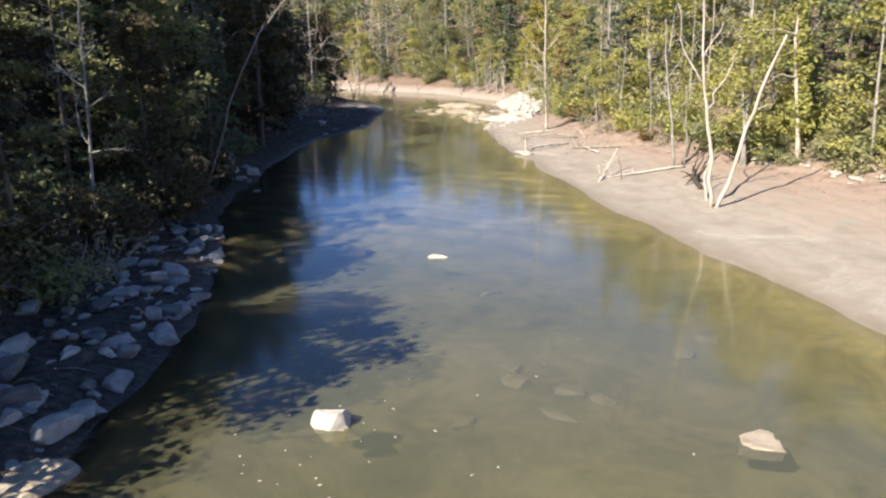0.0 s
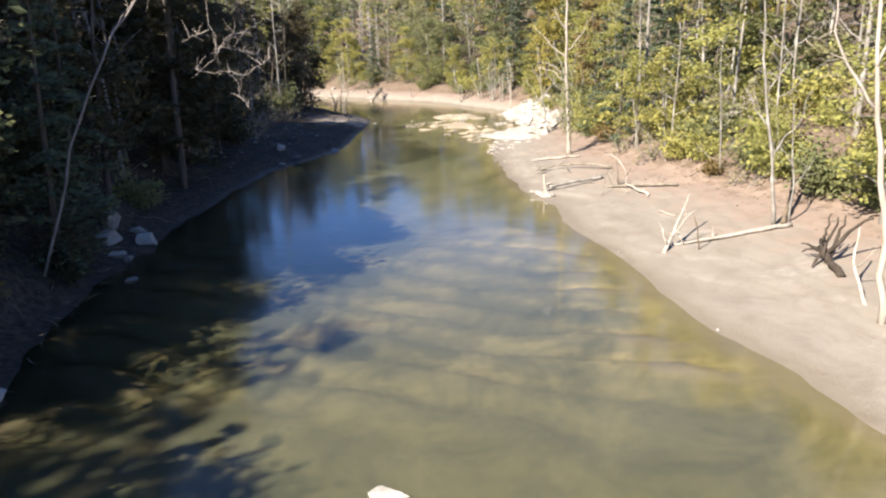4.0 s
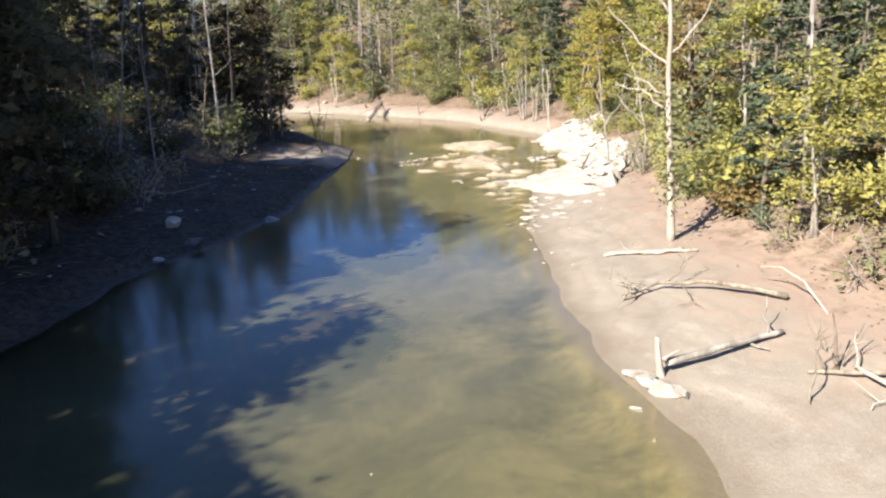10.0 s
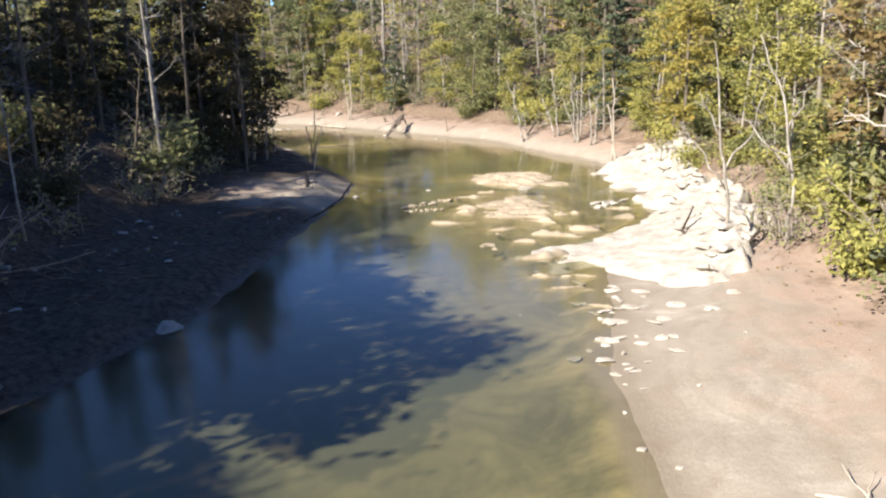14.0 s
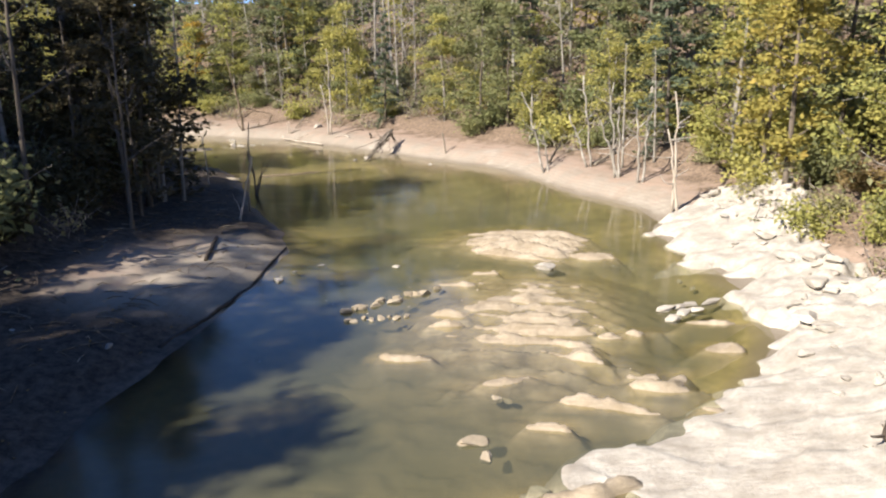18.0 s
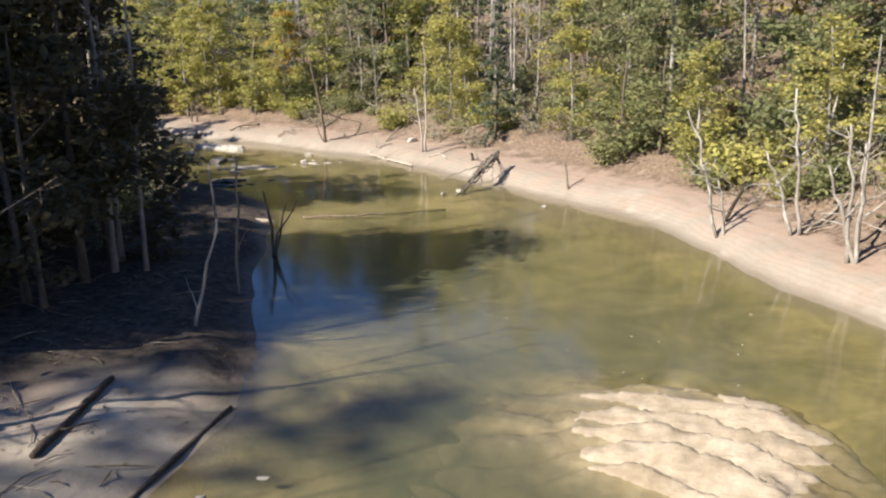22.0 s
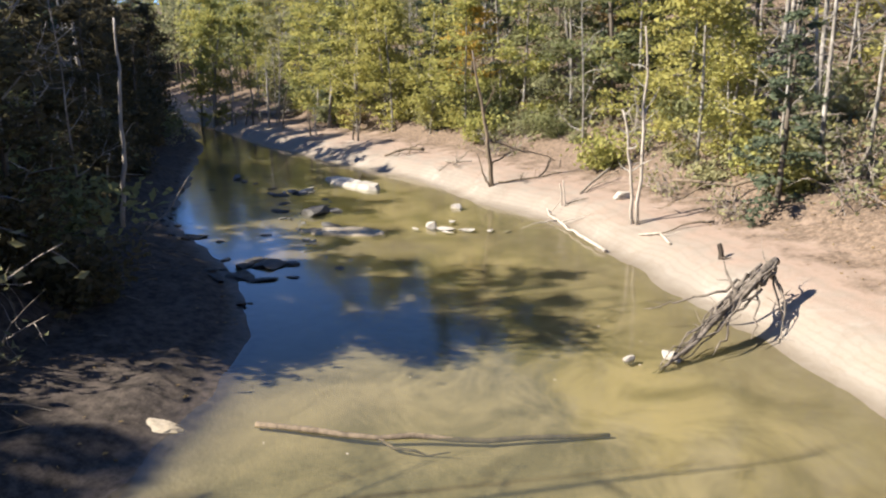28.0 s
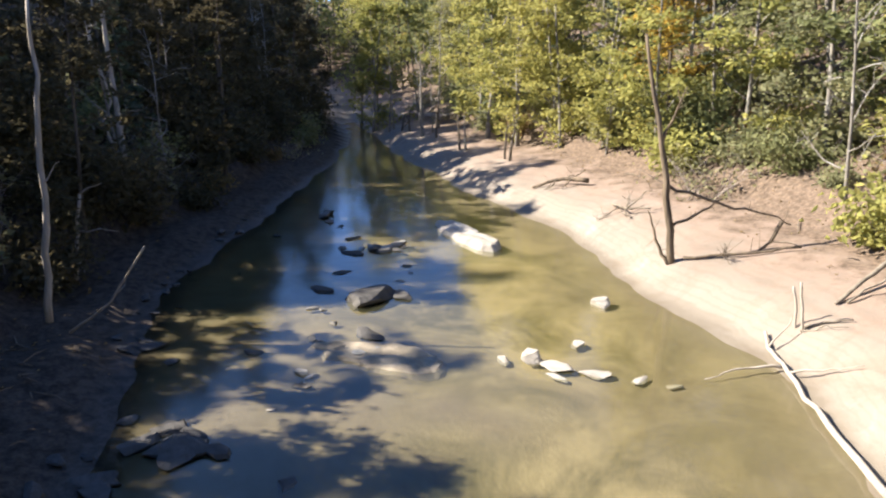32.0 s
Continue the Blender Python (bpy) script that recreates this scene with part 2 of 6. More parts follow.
LEAF_ORANGE = leaf_material("orange_leaves", (0.34, 0.24, 0.06), (0.49, 0.345, 0.08), (0.54, 0.38, 0.09))
LEAF_RUST = leaf_material("rust_leaves", (0.16, 0.11, 0.055), (0.24, 0.17, 0.085), (0.27, 0.23, 0.1))
LEAF_DARK = leaf_material("hemlock_needles", (0.082, 0.108, 0.076), (0.15, 0.185, 0.122), (0.23, 0.24, 0.145))
# Leaf colour darkened to stand in for the shade over the left bank.
LEAF_SHADE = leaf_material("shade_darkened_leaves", (0.064, 0.060, 0.037), (0.112, 0.102, 0.060), (0.165, 0.13, 0.078))
LEAF_OLIVE = leaf_material("olive_leaves", (0.189, 0.2, 0.117), (0.292, 0.292, 0.162), (0.4, 0.356, 0.189))


# ---- mesh helpers ----
class Geo:
    """Collects vertices and faces, then makes one mesh."""

    def __init__(self):
        self.v, self.f, self.count = [], [], 0

    def add(self, verts, faces):
        verts = np.asarray(verts, float)
        self.v.append(verts)
        self.f.extend([tuple(int(i) + self.count for i in face) for face in faces])
        self.count += len(verts)

    def tube(self, points, radii, sides=6, cap=True):
        pts = np.asarray(points, float)
        n = len(pts)
        way = np.gradient(pts, axis=0)
        way /= np.linalg.norm(way, axis=1)[:, None] + 1e-9
        ref = np.array([0.31, 0.17, 0.93]) if abs(way[0][2]) < 0.8 else np.array([0.95, 0.2, 0.1])
        a = np.cross(way, ref)
        a /= np.linalg.norm(a, axis=1)[:, None] + 1e-9
        b = np.cross(way, a)
        ang = np.arange(sides) * 2 * math.pi / sides
        ring = np.cos(ang)[None, :, None] * a[:, None] + np.sin(ang)[None, :, None] * b[:, None]
        verts = (pts[:, None] + ring * np.asarray(radii, float)[:, None, None]).reshape(-1, 3)
        faces = [(i * sides + j, i * sides + (j + 1) % sides, (i + 1) * sides + (j + 1) % sides, (i + 1) * sides + j) for i in range(n - 1) for j in range(sides)]
        if cap:
            faces += [tuple(range(sides))[::-1], tuple(range((n - 1) * sides, n * sides))]
        self.add(verts, faces)

    def leaves(self, centres, size, rng, flat=0.0):
        """A bent diamond at each centre. flat: how far the leaves lie level."""
        c = np.asarray(centres, float)
        n = len(c)
        if not n:
            return
        d = rng.normal(size=(n, 3))
        d[:, 2] *= 1 - flat
        d /= np.linalg.norm(d, axis=1)[:, None]
        e = rng.normal(size=(n, 3))
        e[:, 2] *= 1 - flat
        e -= (e * d).sum(1)[:, None] * d
        e /= np.linalg.norm(e, axis=1)[:, None]
        s = size * rng.uniform(0.6, 1.3, (n, 1))
        up = np.cross(d, e) * s * 0.18
        v = np.stack([c - d * s, c + e * s * 0.55 + up, c + d * s, c - e * s * 0.55 + up], 1).reshape(-1, 3)
        i = np.arange(n) * 4
        self.v.append(v)
        self.f.extend(map(tuple, (np.stack([i, i + 1, i + 2, i + 3], 1) + self.count).tolist()))
        self.count += 4 * n

    def mesh(self, name, material, smooth=False):
        me = bpy.data.meshes.new(name)
        me.from_pydata(np.concatenate(self.v).tolist(), [], self.f)
        me.materials.append(material)
        if smooth:
            me.polygons.foreach_set("use_smooth", [True] * len(me.polygons))
        me.update()
        return me


def part(name, mesh, parent, label=""):
    ob = new(name, mesh)
    ob.parent = parent
    return tagged(ob, label) if label else ob


# ---- ground ----
RIGHT = [(22, -70), (17, -35), (15.2, -14), (13.9, -0.8), (11.7, 9.5), (9.7, 17.5), (8.9, 22.8), (7.4, 30.5), (6.9, 36), (6.2, 40), (5.3, 44.8), (5.3, 50), (5, 56), (5.6, 60), (6.2, 66),
         (7.5, 71), (9.6, 76), (10.2, 80), (9.4, 84), (8.2, 89), (9.2, 91.5), (8.4, 95), (5.7, 98.5), (0.9, 108), (-4.7, 112.8), (-10.2, 118), (-16.1, 122.7), (-20.2, 125.8), (-27.3, 128.9), (-32.3, 131.5), (-45, 135), (-56, 139), (-68, 144), (-78, 149), (-95, 158), (-140, 176)]
LEFT = [(-140, 171), (-95, 155.2), (-80, 147), (-68, 141.2), (-58, 134), (-45.5, 124.4), (-38, 117.8), (-33.5, 115.4), (-28.5, 113.2), (-24.5, 111.6), (-19.8, 108.3), (-16.9, 104.2), (-15.2, 100), (-11.8, 93.6), (-8.9, 88.6), (-7.6, 85.4), (-7.1, 80.5),
        (-7.6, 75), (-7.9, 71), (-7.5, 67), (-7.6, 62), (-8.6, 57), (-10.4, 52.4), (-11.9, 48.4), (-12.6, 40), (-12.6, 25), (-12.2, 16), (-10.4, 10), (-9.2, 4.5), (-8.6, -1.5), (-8.8, -9), (-8, -30), (-7, -70)]
SHORE = np.array(RIGHT + LEFT, float)


def shore_distance(x, y):
    """Metres to the waterline: positive on land, negative over water."""
    p = np.stack([np.ravel(x), np.ravel(y)], 1)
    a, b = SHORE, np.roll(SHORE, -1, 0)
    best, inside = np.full(len(p), 1e9), np.zeros(len(p), bool)
    for (ax, ay), (bx, by) in zip(a, b):
        ex, ey = bx - ax, by - ay
        t = np.clip(((p[:, 0] - ax) * ex + (p[:, 1] - ay) * ey) / (ex * ex + ey * ey), 0, 1)
        best = np.minimum(best, np.hypot(p[:, 0] - ax - t * ex, p[:, 1] - ay - t * ey))
        cross = ((ay > p[:, 1]) != (by > p[:, 1])) & (p[:, 0] < ex * (p[:, 1] - ay) / (ey if abs(ey) > 1e-9 else 1e-9) + ax)
        inside ^= cross
    return np.where(inside, -best, best).reshape(np.shape(x))


def right_side(x, y):
    """Whether a place lies on the sunny bank, beyond the river from the shaded bank."""
    mid_x = np.interp(y, [-70, 0, 40, 80, 95, 110], [7, 2, -3, 1, -2, -10])
    return np.where(y < 112, x > mid_x, y > np.interp(x, [-150, -90, -74, -58, -40, -20, -8], [174, 152, 144, 135, 126, 117, 111]))


def wave(x, y, f, seed):
    """Smooth noise from a few crossed waves, about -1 to 1."""
    r = np.random.RandomState(seed)
    out = 0
    for k in range(5):
        a, q, ph = r.uniform(0, 6.28), f * r.uniform(0.6, 1.8), r.uniform(0, 6.28)
        out = out + np.sin((x * math.cos(a) + y * math.sin(a)) * q + ph + 1.3 * np.sin((y * math.cos(a) - x * math.sin(a)) * q * 0.6 + k))
    return out / 3.2


def forest_edge(x, y):
    """Metres from the waterline to the first trees."""
    r = np.interp(y, [-60, 0, 20, 30, 40, 55, 70, 85, 100, 120, 132, 140, 160], [16, 16, 14.5, 12, 9.5, 8.5, 7, 4.5, 5.2, 5.5, 6.5, 7.0, 7.0])
    l = np.interp(y, [-60, -8, 5, 12, 22, 30, 45, 55, 65, 78, 90, 100, 110, 140], [5, 5.5, 4.5, 2.0, 1.5, 2.0, 5, 7, 8.5, 9, 8, 6, 4, 3])
    return np.where(right_side(x, y), r, l)


def ground_z(x, y):
    x, y = np.asarray(x, float), np.asarray(y, float)
    reach = shore_distance(x, y)
    d = reach + (0.35 * wave(x, y, 0.55, 3) + 0.15 * wave(x, y, 1.7, 13)) * np.exp(-np.abs(reach) / 6)
    e, right = forest_edge(x, y), right_side(x, y)
    q = np.clip(d / e, 0, None)
    up = np.clip((y - 86) / 12, 0, 1)
    low = 0.13 * np.minimum(d, e) * np.where(e > 10, 0.8, 1.0)
    high = 0.95 * (1 - np.exp(-np.clip(d, 0, None) / 1.7)) + 0.07 * np.minimum(d, e)
    flat = np.where(right, low + (high - low) * up, 0.10 * np.minimum(d, e) + 0.25 * np.clip(d, 0, 1))
    step = 0.55 * np.clip((q - 0.9) / 0.25, 0, 1)
    past = np.clip(d - e, 0, None)
    hill = np.where(right, 0.30 * np.minimum(past, 45) + 0.10 * np.clip(past - 45, 0, 120), 0.45 * np.minimum(past, 4) + np.interp(y, [-20, 8, 40, 56, 66, 78, 88, 98, 106, 116, 130], [0.8, 0.98, 1.1, 1.1, 0.5, 0.5, 0.74, 0.55, 0.55, 0.7, 0.8]) * np.clip(past - 4, 0, 28) + 0.12 * np.clip(past - 32, 0, 120))
    land = flat + step + hill + np.where(right, 0.05, 0.10) * wave(x, y, 1.1, 7) * np.clip(d, 0, 1) + np.where(right, 0.0, 0.05) * wave(x, y, 1.9, 8) * np.clip(d - 0.5, 0, 1) + 0.35 * wave(x, y, 0.16, 9) * np.clip(past / 6, 0, 1)
    depth = np.clip(-d, 0, None)
    bed = -0.16 * np.minimum(depth, 1.2) - 0.08 * np.clip(depth - 1.2, 0, 5)
    ridge = np.clip((y - 8) / 6, 0, 1) * np.clip((35 - y) / 6, 0, 1)
    crest = ((x * 0.42 + y) / 2.3 + 0.35 * wave(x, y, 0.22, 4) + 0.13 * wave(x, y, 1.1, 5) + 0.05 * wave(x, y, 3.1, 6)) % 1.0
    bed = bed + ridge * np.clip(depth / 2.5, 0, 1) * (0.08 + 0.26 * np.where(crest < 0.72, crest / 0.72, (1 - crest) / 0.28))
    bed = bed + 0.10 * np.clip(depth / 3, 0, 1) * wave(x, y, 0.5, 11)
    bed = bed * np.interp(y, [50, 70, 92, 108], [1.75, 1.5, 1.1, 0.34])
    led = 1.0 * np.exp(-(((x - 2.5) / 5.5) ** 2 + ((y - 79) / 8.0) ** 2) ** 2)
    bed = bed - 0.8 * led
    far = np.exp(-(((x + 25) / 5.0) ** 2 + ((y - 118) / 4.0) ** 2))
    bed = bed * (1 - 0.75 * far) + 0.05 * far * wave(x, y, 2.2, 23)
    bed = np.minimum(bed, -0.015 * np.minimum(depth * 2, 1))
    w = np.clip((d - 0.3) / 1.2, 0, 1)
    w = w * w * (3 - 2 * w)
    land = w * land + (1 - w) * 0.12 * d
    w = np.clip((depth - 0.3) / 1.0, 0, 1)
    w = w * w * (3 - 2 * w)
    bed = w * bed - (1 - w) * 0.12 * depth
    return np.where(d > 0, land, bed)


FIELD_X, FIELD_Y = np.arange(-260, 90, 0.5), np.arange(-75, 300, 0.5)
FIELD = ground_z(*np.meshgrid(FIELD_X, FIELD_Y))


def gz(x, y):
    """The ground's height at one place, read from a half-metre grid."""
    u, v = (x + 260) * 2, (y + 75) * 2
    i, j = min(max(int(u), 0), FIELD.shape[1] - 2), min(max(int(v), 0), FIELD.shape[0] - 2)
    a, b = u - i, v - j
    return float((FIELD[j, i] * (1 - a) + FIELD[j, i + 1] * a) * (1 - b) + (FIELD[j + 1, i] * (1 - a) + FIELD[j + 1, i + 1] * a) * b)


def spaced(lo, hi, inner_lo, inner_hi, fine, outer):
    """Grid lines: fine within, wider and wider outside."""
    mid = list(np.arange(inner_lo, inner_hi + 1e-6, fine))
    left, right, s = [], [], fine
    x = inner_lo
    while x > lo:
        s = min(s * 1.25, outer)
        x -= s
        left.append(x)
    x, s = inner_hi, fine
    while x < hi:
        s = min(s * 1.25, outer)
        x += s
        right.append(x)
    return np.array(left[::-1] + mid + right)


def sheet(name, xs, ys, zf, material, keep=None):
    X, Y = np.meshgrid(xs, ys)
    Z = zf(X, Y)
    n, k = X.shape
    i = np.arange(n * k).reshape(n, k)
    quads = np.stack([i[:-1, :-1], i[:-1, 1:], i[1:, 1:], i[1:, :-1]], -1).reshape(-1, 4)
    if keep is not None:
        ok = keep(X, Y).ravel()
        quads = quads[ok[quads].any(1)]
        used = np.unique(quads)
        back = np.full(n * k, -1)
        back[used] = np.arange(len(used))
        quads = back[quads]
        X, Y, Z = X.ravel()[used], Y.ravel()[used], Z.ravel()[used]
    me = bpy.data.meshes.new(name)
    me.vertices.add(X.size)
    me.vertices.foreach_set("co", np.stack([X.ravel(), Y.ravel(), Z.ravel()], 1).astype(np.float32).ravel())
    me.loops.add(quads.size)
    me.loops.foreach_set("vertex_index", quads.astype(np.int32).ravel())
    me.polygons.add(len(quads))
    me.polygons.foreach_set("loop_start", np.arange(0, quads.size, 4, dtype=np.int32))
    me.polygons.foreach_set("use_smooth", np.ones(len(quads), bool))
    me.update(calc_edges=True)
    me.materials.append(material)
    return me, X.ravel(), Y.ravel(), Z.ravel()


def give(me, name, values):
    a = me.attributes.new(name, "FLOAT", "POINT")
    a.data.foreach_set("value", np.asarray(values, np.float32).ravel())


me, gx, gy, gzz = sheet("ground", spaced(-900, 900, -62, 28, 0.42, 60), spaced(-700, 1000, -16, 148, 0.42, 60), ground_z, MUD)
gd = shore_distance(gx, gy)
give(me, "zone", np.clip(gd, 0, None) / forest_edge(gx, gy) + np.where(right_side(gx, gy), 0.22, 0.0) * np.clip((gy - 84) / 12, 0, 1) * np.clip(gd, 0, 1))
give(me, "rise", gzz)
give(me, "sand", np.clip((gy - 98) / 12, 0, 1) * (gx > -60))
# left-bank mask for shade in the soil colour, sunlit mud point left out
give(me, "soil_shade", np.where(right_side(gx, gy), 0.0, 1.0) * np.clip((gd + 0.9) / 0.6, 0, 1) * np.clip((np.hypot((gx + 9.7) / 3.8, (gy - 80.8) / 5.0) - 0.8) * 2.2 + 0.25 * wave(gx, gy, 0.9, 51), 0, 1))
# left bed mask for the painted reflection, fading out from y 64 to 72
give(me, "bed_reflected_dark", np.where(right_side(gx, gy), 0.0, 1.0) * np.clip((gd + 5.5) / 4.0, 0, 1) * np.clip((72 - gy) / 8, 0, 1))
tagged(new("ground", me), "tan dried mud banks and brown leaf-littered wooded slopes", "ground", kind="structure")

# ---- trees ----
def bend(h, lean, sway, rng, n=9):
    """A trunk's line: height, lean (x, y) at the top and a little sway."""
    t = np.linspace(0, 1, n)
    w = np.cumsum(rng.normal(0, sway, (n, 2)), 0) * t[:, None]
    return np.column_stack([lean[0] * t ** 1.3 + w[:, 0], lean[1] * t ** 1.3 + w[:, 1], h * t - 0.35 * (1 - t)])


def along(path, t):
    i = t * (len(path) - 1)
    k = min(int(i), len(path) - 2)
    return path[k] + (path[k + 1] - path[k]) * (i - k)


def limb_line(start, way, length, rng, rise=0.25, n=5):
    pts = [np.array(start, float)]
    d = np.array(way, float)
    for _ in range(n - 1):
        d = d + rng.normal(0, 0.16, 3) + np.array([0, 0, rise / n])
        d /= np.linalg.norm(d)
        pts.append(pts[-1] + d * length / (n - 1))
    return np.array(pts)


def broadleaf(name, h, r, spread, leaf, bark, seed, leaves=1900, bare=0.35, size=0.20, lean=(0, 0), stems=1):
    """A leafy tree: trunk with limbs, and a crown of clumps of leaves."""
    rng = np.random.RandomState(seed)
    top = new(name)
    wood, crown = Geo(), Geo()
    tips = []
    for s in range(stems):
        ln = np.array(lean) + (rng.normal(0, 0.09, 2) * h if stems > 1 else 0)
        line = bend(h * rng.uniform(0.88, 1.0), ln, 0.11, rng)
        line[:, :2] += rng.normal(0, 0.25, 2) if stems > 1 else 0
        rr = r * (1 - 0.85 * np.linspace(0, 1, len(line))) + 0.015
        rr[0] *= 1.35
        wood.tube(line, rr, 7)
        nl = int(rng.randint(11, 15) / stems ** 0.5)
        for k in range(nl):
            t = bare + (1 - bare) * (k + rng.uniform(0, 0.8)) / nl
            a = k * 2.4 + rng.uniform(-0.5, 0.5)
            full = math.sin(math.pi * min(1, 0.22 + 0.78 * (t - bare) / (1 - bare)) ** 0.8)
            length = spread * (0.25 + 0.75 * full) * rng.uniform(0.7, 1.15)
            p = limb_line(along(line, min(t, 0.98)), (math.cos(a), math.sin(a), rng.uniform(0.05, 0.7)), length, rng)
            wood.tube(p, np.linspace(r * 0.30 * (1.2 - t), 0.012, len(p)), 4, cap=False)
            for q in (0.45, 0.7, 0.9, 1.0):
                tips.append(along(p, q) + rng.normal(0, 0.25, 3))
            for _ in range(2):
                sub = limb_line(along(p, rng.uniform(0.35, 0.8)), rng.normal(0, 1, 3) + np.array([0, 0, 0.4]), length * 0.45, rng, n=3)
                wood.tube(sub, np.linspace(0.022, 0.008, 3), 3, cap=False)
                tips += [sub[1], sub[2]]
        tips += [line[-1] + rng.normal(0, 0.3, 3) for _ in range(3)]
    tips = np.array(tips)
    keep = rng.permutation(len(tips))[: int(len(tips) * 0.85)]
    tips = tips[keep]
    pick = tips[rng.randint(0, len(tips), leaves)]
    rng.rand(len(tips))
    crown.leaves(pick + rng.normal(0, 1, (leaves, 3)) * np.array([1, 1, 0.38]) * rng.uniform(0.25, 0.55, (leaves, 1)) * spread * 0.30, size, rng, 0.6)
    part("trunk", wood.mesh("trunk", bark, True), top)
    part("crown", crown.mesh("crown", leaf), top)
    return top


def hemlock(name, h, r, spread, leaf, seed, leaves=2300, bare=0.12, size=0.19):
    """An evergreen with drooping tiers of feathery boughs."""
    rng = np.random.RandomState(seed)
    top = new(name)
    wood, crown = Geo(), Geo()
    line = bend(h, rng.normal(0, 0.02, 2) * h, 0.02, rng)
    wood.tube(line, r * (1 - 0.93 * np.linspace(0, 1, len(line))) + 0.01, 7)
    cs = []
    nb = 34
    for k in range(nb):
        t = bare + (1 - bare) * (k + rng.uniform(0, 0.9)) / nb
        a = k * 2.4 + rng.uniform(-0.6, 0.6)
        length = spread * (1.04 - t) ** 0.75 * rng.uniform(0.6, 1.15)
        p = limb_line(along(line, min(t, 0.985)), (math.cos(a), math.sin(a), 0.05), length, rng, rise=-0.35)
        wood.tube(p, np.linspace(0.04 * (1.1 - t), 0.008, len(p)), 3, cap=False)
        m = max(10, int(leaves / nb * (1.5 - t)))
        u = rng.uniform(0.18, 1.0, m)
        base = np.array([along(p, q) for q in u])
        side = np.array([-math.sin(a), math.cos(a), 0]) * (rng.normal(0, 0.30, (m, 1)) * (0.5 + length * 0.35) * (1.25 - u[:, None]))
        cs.append(base + side + rng.normal(0, 0.07, (m, 3)))
    crown.leaves(np.concatenate(cs), size, rng, 0.7)
    part("trunk", wood.mesh("trunk", BARK, True), top)
    part("crown", crown.mesh("crown", leaf), top)
    return top


def bare_tree(name, h, r, spread, bark, seed, lean=(0, 0), limbs=12, from_t=0.3, twigs=4, sway=0.05):
    """A leafless tree: trunk, limbs and fine twigs."""
    rng = np.random.RandomState(seed)
    top = new(name)
    wood, fine = Geo(), Geo()
    line = bend(h, lean, sway, rng, 11)
    rr = r * (1 - 0.88 * np.linspace(0, 1, len(line))) + 0.01
    rr[0] *= 1.35
    wood.tube(line, rr, 8)
    for k in range(limbs):
        t = from_t + (1 - from_t) * (k + rng.uniform(0, 0.9)) / limbs
        a = k * 2.4 + rng.uniform(-0.7, 0.7)
        length = spread * (1.25 - t) * rng.uniform(0.5, 1.2)
        p = limb_line(along(line, min(t, 0.98)), (math.cos(a), math.sin(a), rng.uniform(0.1, 0.9)), length, rng, 0.4, 6)
        wood.tube(p, np.linspace(r * 0.34 * (1.25 - t) + 0.012, 0.010, len(p)), 5, cap=False)
        for _ in range(twigs):
            b = along(p, rng.uniform(0.3, 0.95))
            w = limb_line(b, rng.normal(0, 1, 3) + np.array([math.cos(a), math.sin(a), 0.6]), length * rng.uniform(0.2, 0.5), rng, 0.3, 4)
            fine.tube(w, np.linspace(0.016, 0.006, 4), 3, cap=False)
            for _ in range(2):
                fine.tube(limb_line(along(w, rng.uniform(0.4, 0.9)), rng.normal(0, 1, 3) + np.array([0, 0, 0.5]), length * 0.16, rng, 0.2, 3), [0.009, 0.007, 0.005], 3, cap=False)
    part("trunk", wood.mesh("trunk", bark, True), top)
    if fine.v:
        part("twig_spray", fine.mesh("twig_spray", bark), top)["kind"] = "stuff"
    return top


def dead_hemlock(name, h, r, spread, bark, seed, limbs=46):
    """A straight bare trunk with many level dead boughs."""
    rng = np.random.RandomState(seed)
    top = new(name)
    wood, fine = Geo(), Geo()
    line = bend(h, rng.normal(0, 0.03, 2) * h, 0.03, rng, 11)
    rr = r * (1 - 0.85 * np.linspace(0, 1, len(line))) + 0.012
    rr[0] *= 1.3
    wood.tube(line, rr, 8)
    for k in range(limbs):
        t = 0.16 + 0.82 * (k + rng.uniform(0, 0.9)) / limbs
        a = k * 2.4 + rng.uniform(-0.7, 0.7)
        length = spread * (1.15 - 0.75 * t) * rng.uniform(0.35, 1.15)
        p = limb_line(along(line, t), (math.cos(a), math.sin(a), rng.uniform(-0.12, 0.16)), length, rng, -0.12, 5)
        fine.tube(p, np.linspace(0.032 * (1.2 - t), 0.007, len(p)), 4, cap=False)
        for _ in range(3):
            w = limb_line(along(p, rng.uniform(0.3, 0.95)), (math.cos(a) + rng.normal(0, 0.8), math.sin(a) + rng.normal(0, 0.8), rng.normal(0, 0.15)), length * 0.3, rng, 0.0, 3)
            fine.tube(w, [0.011, 0.008, 0.005], 3, cap=False)
    part("trunk", wood.mesh("trunk", bark, True), top)
    part("twig_spray", fine.mesh("twig_spray", TWIG), top)["kind"] = "stuff"
    return top


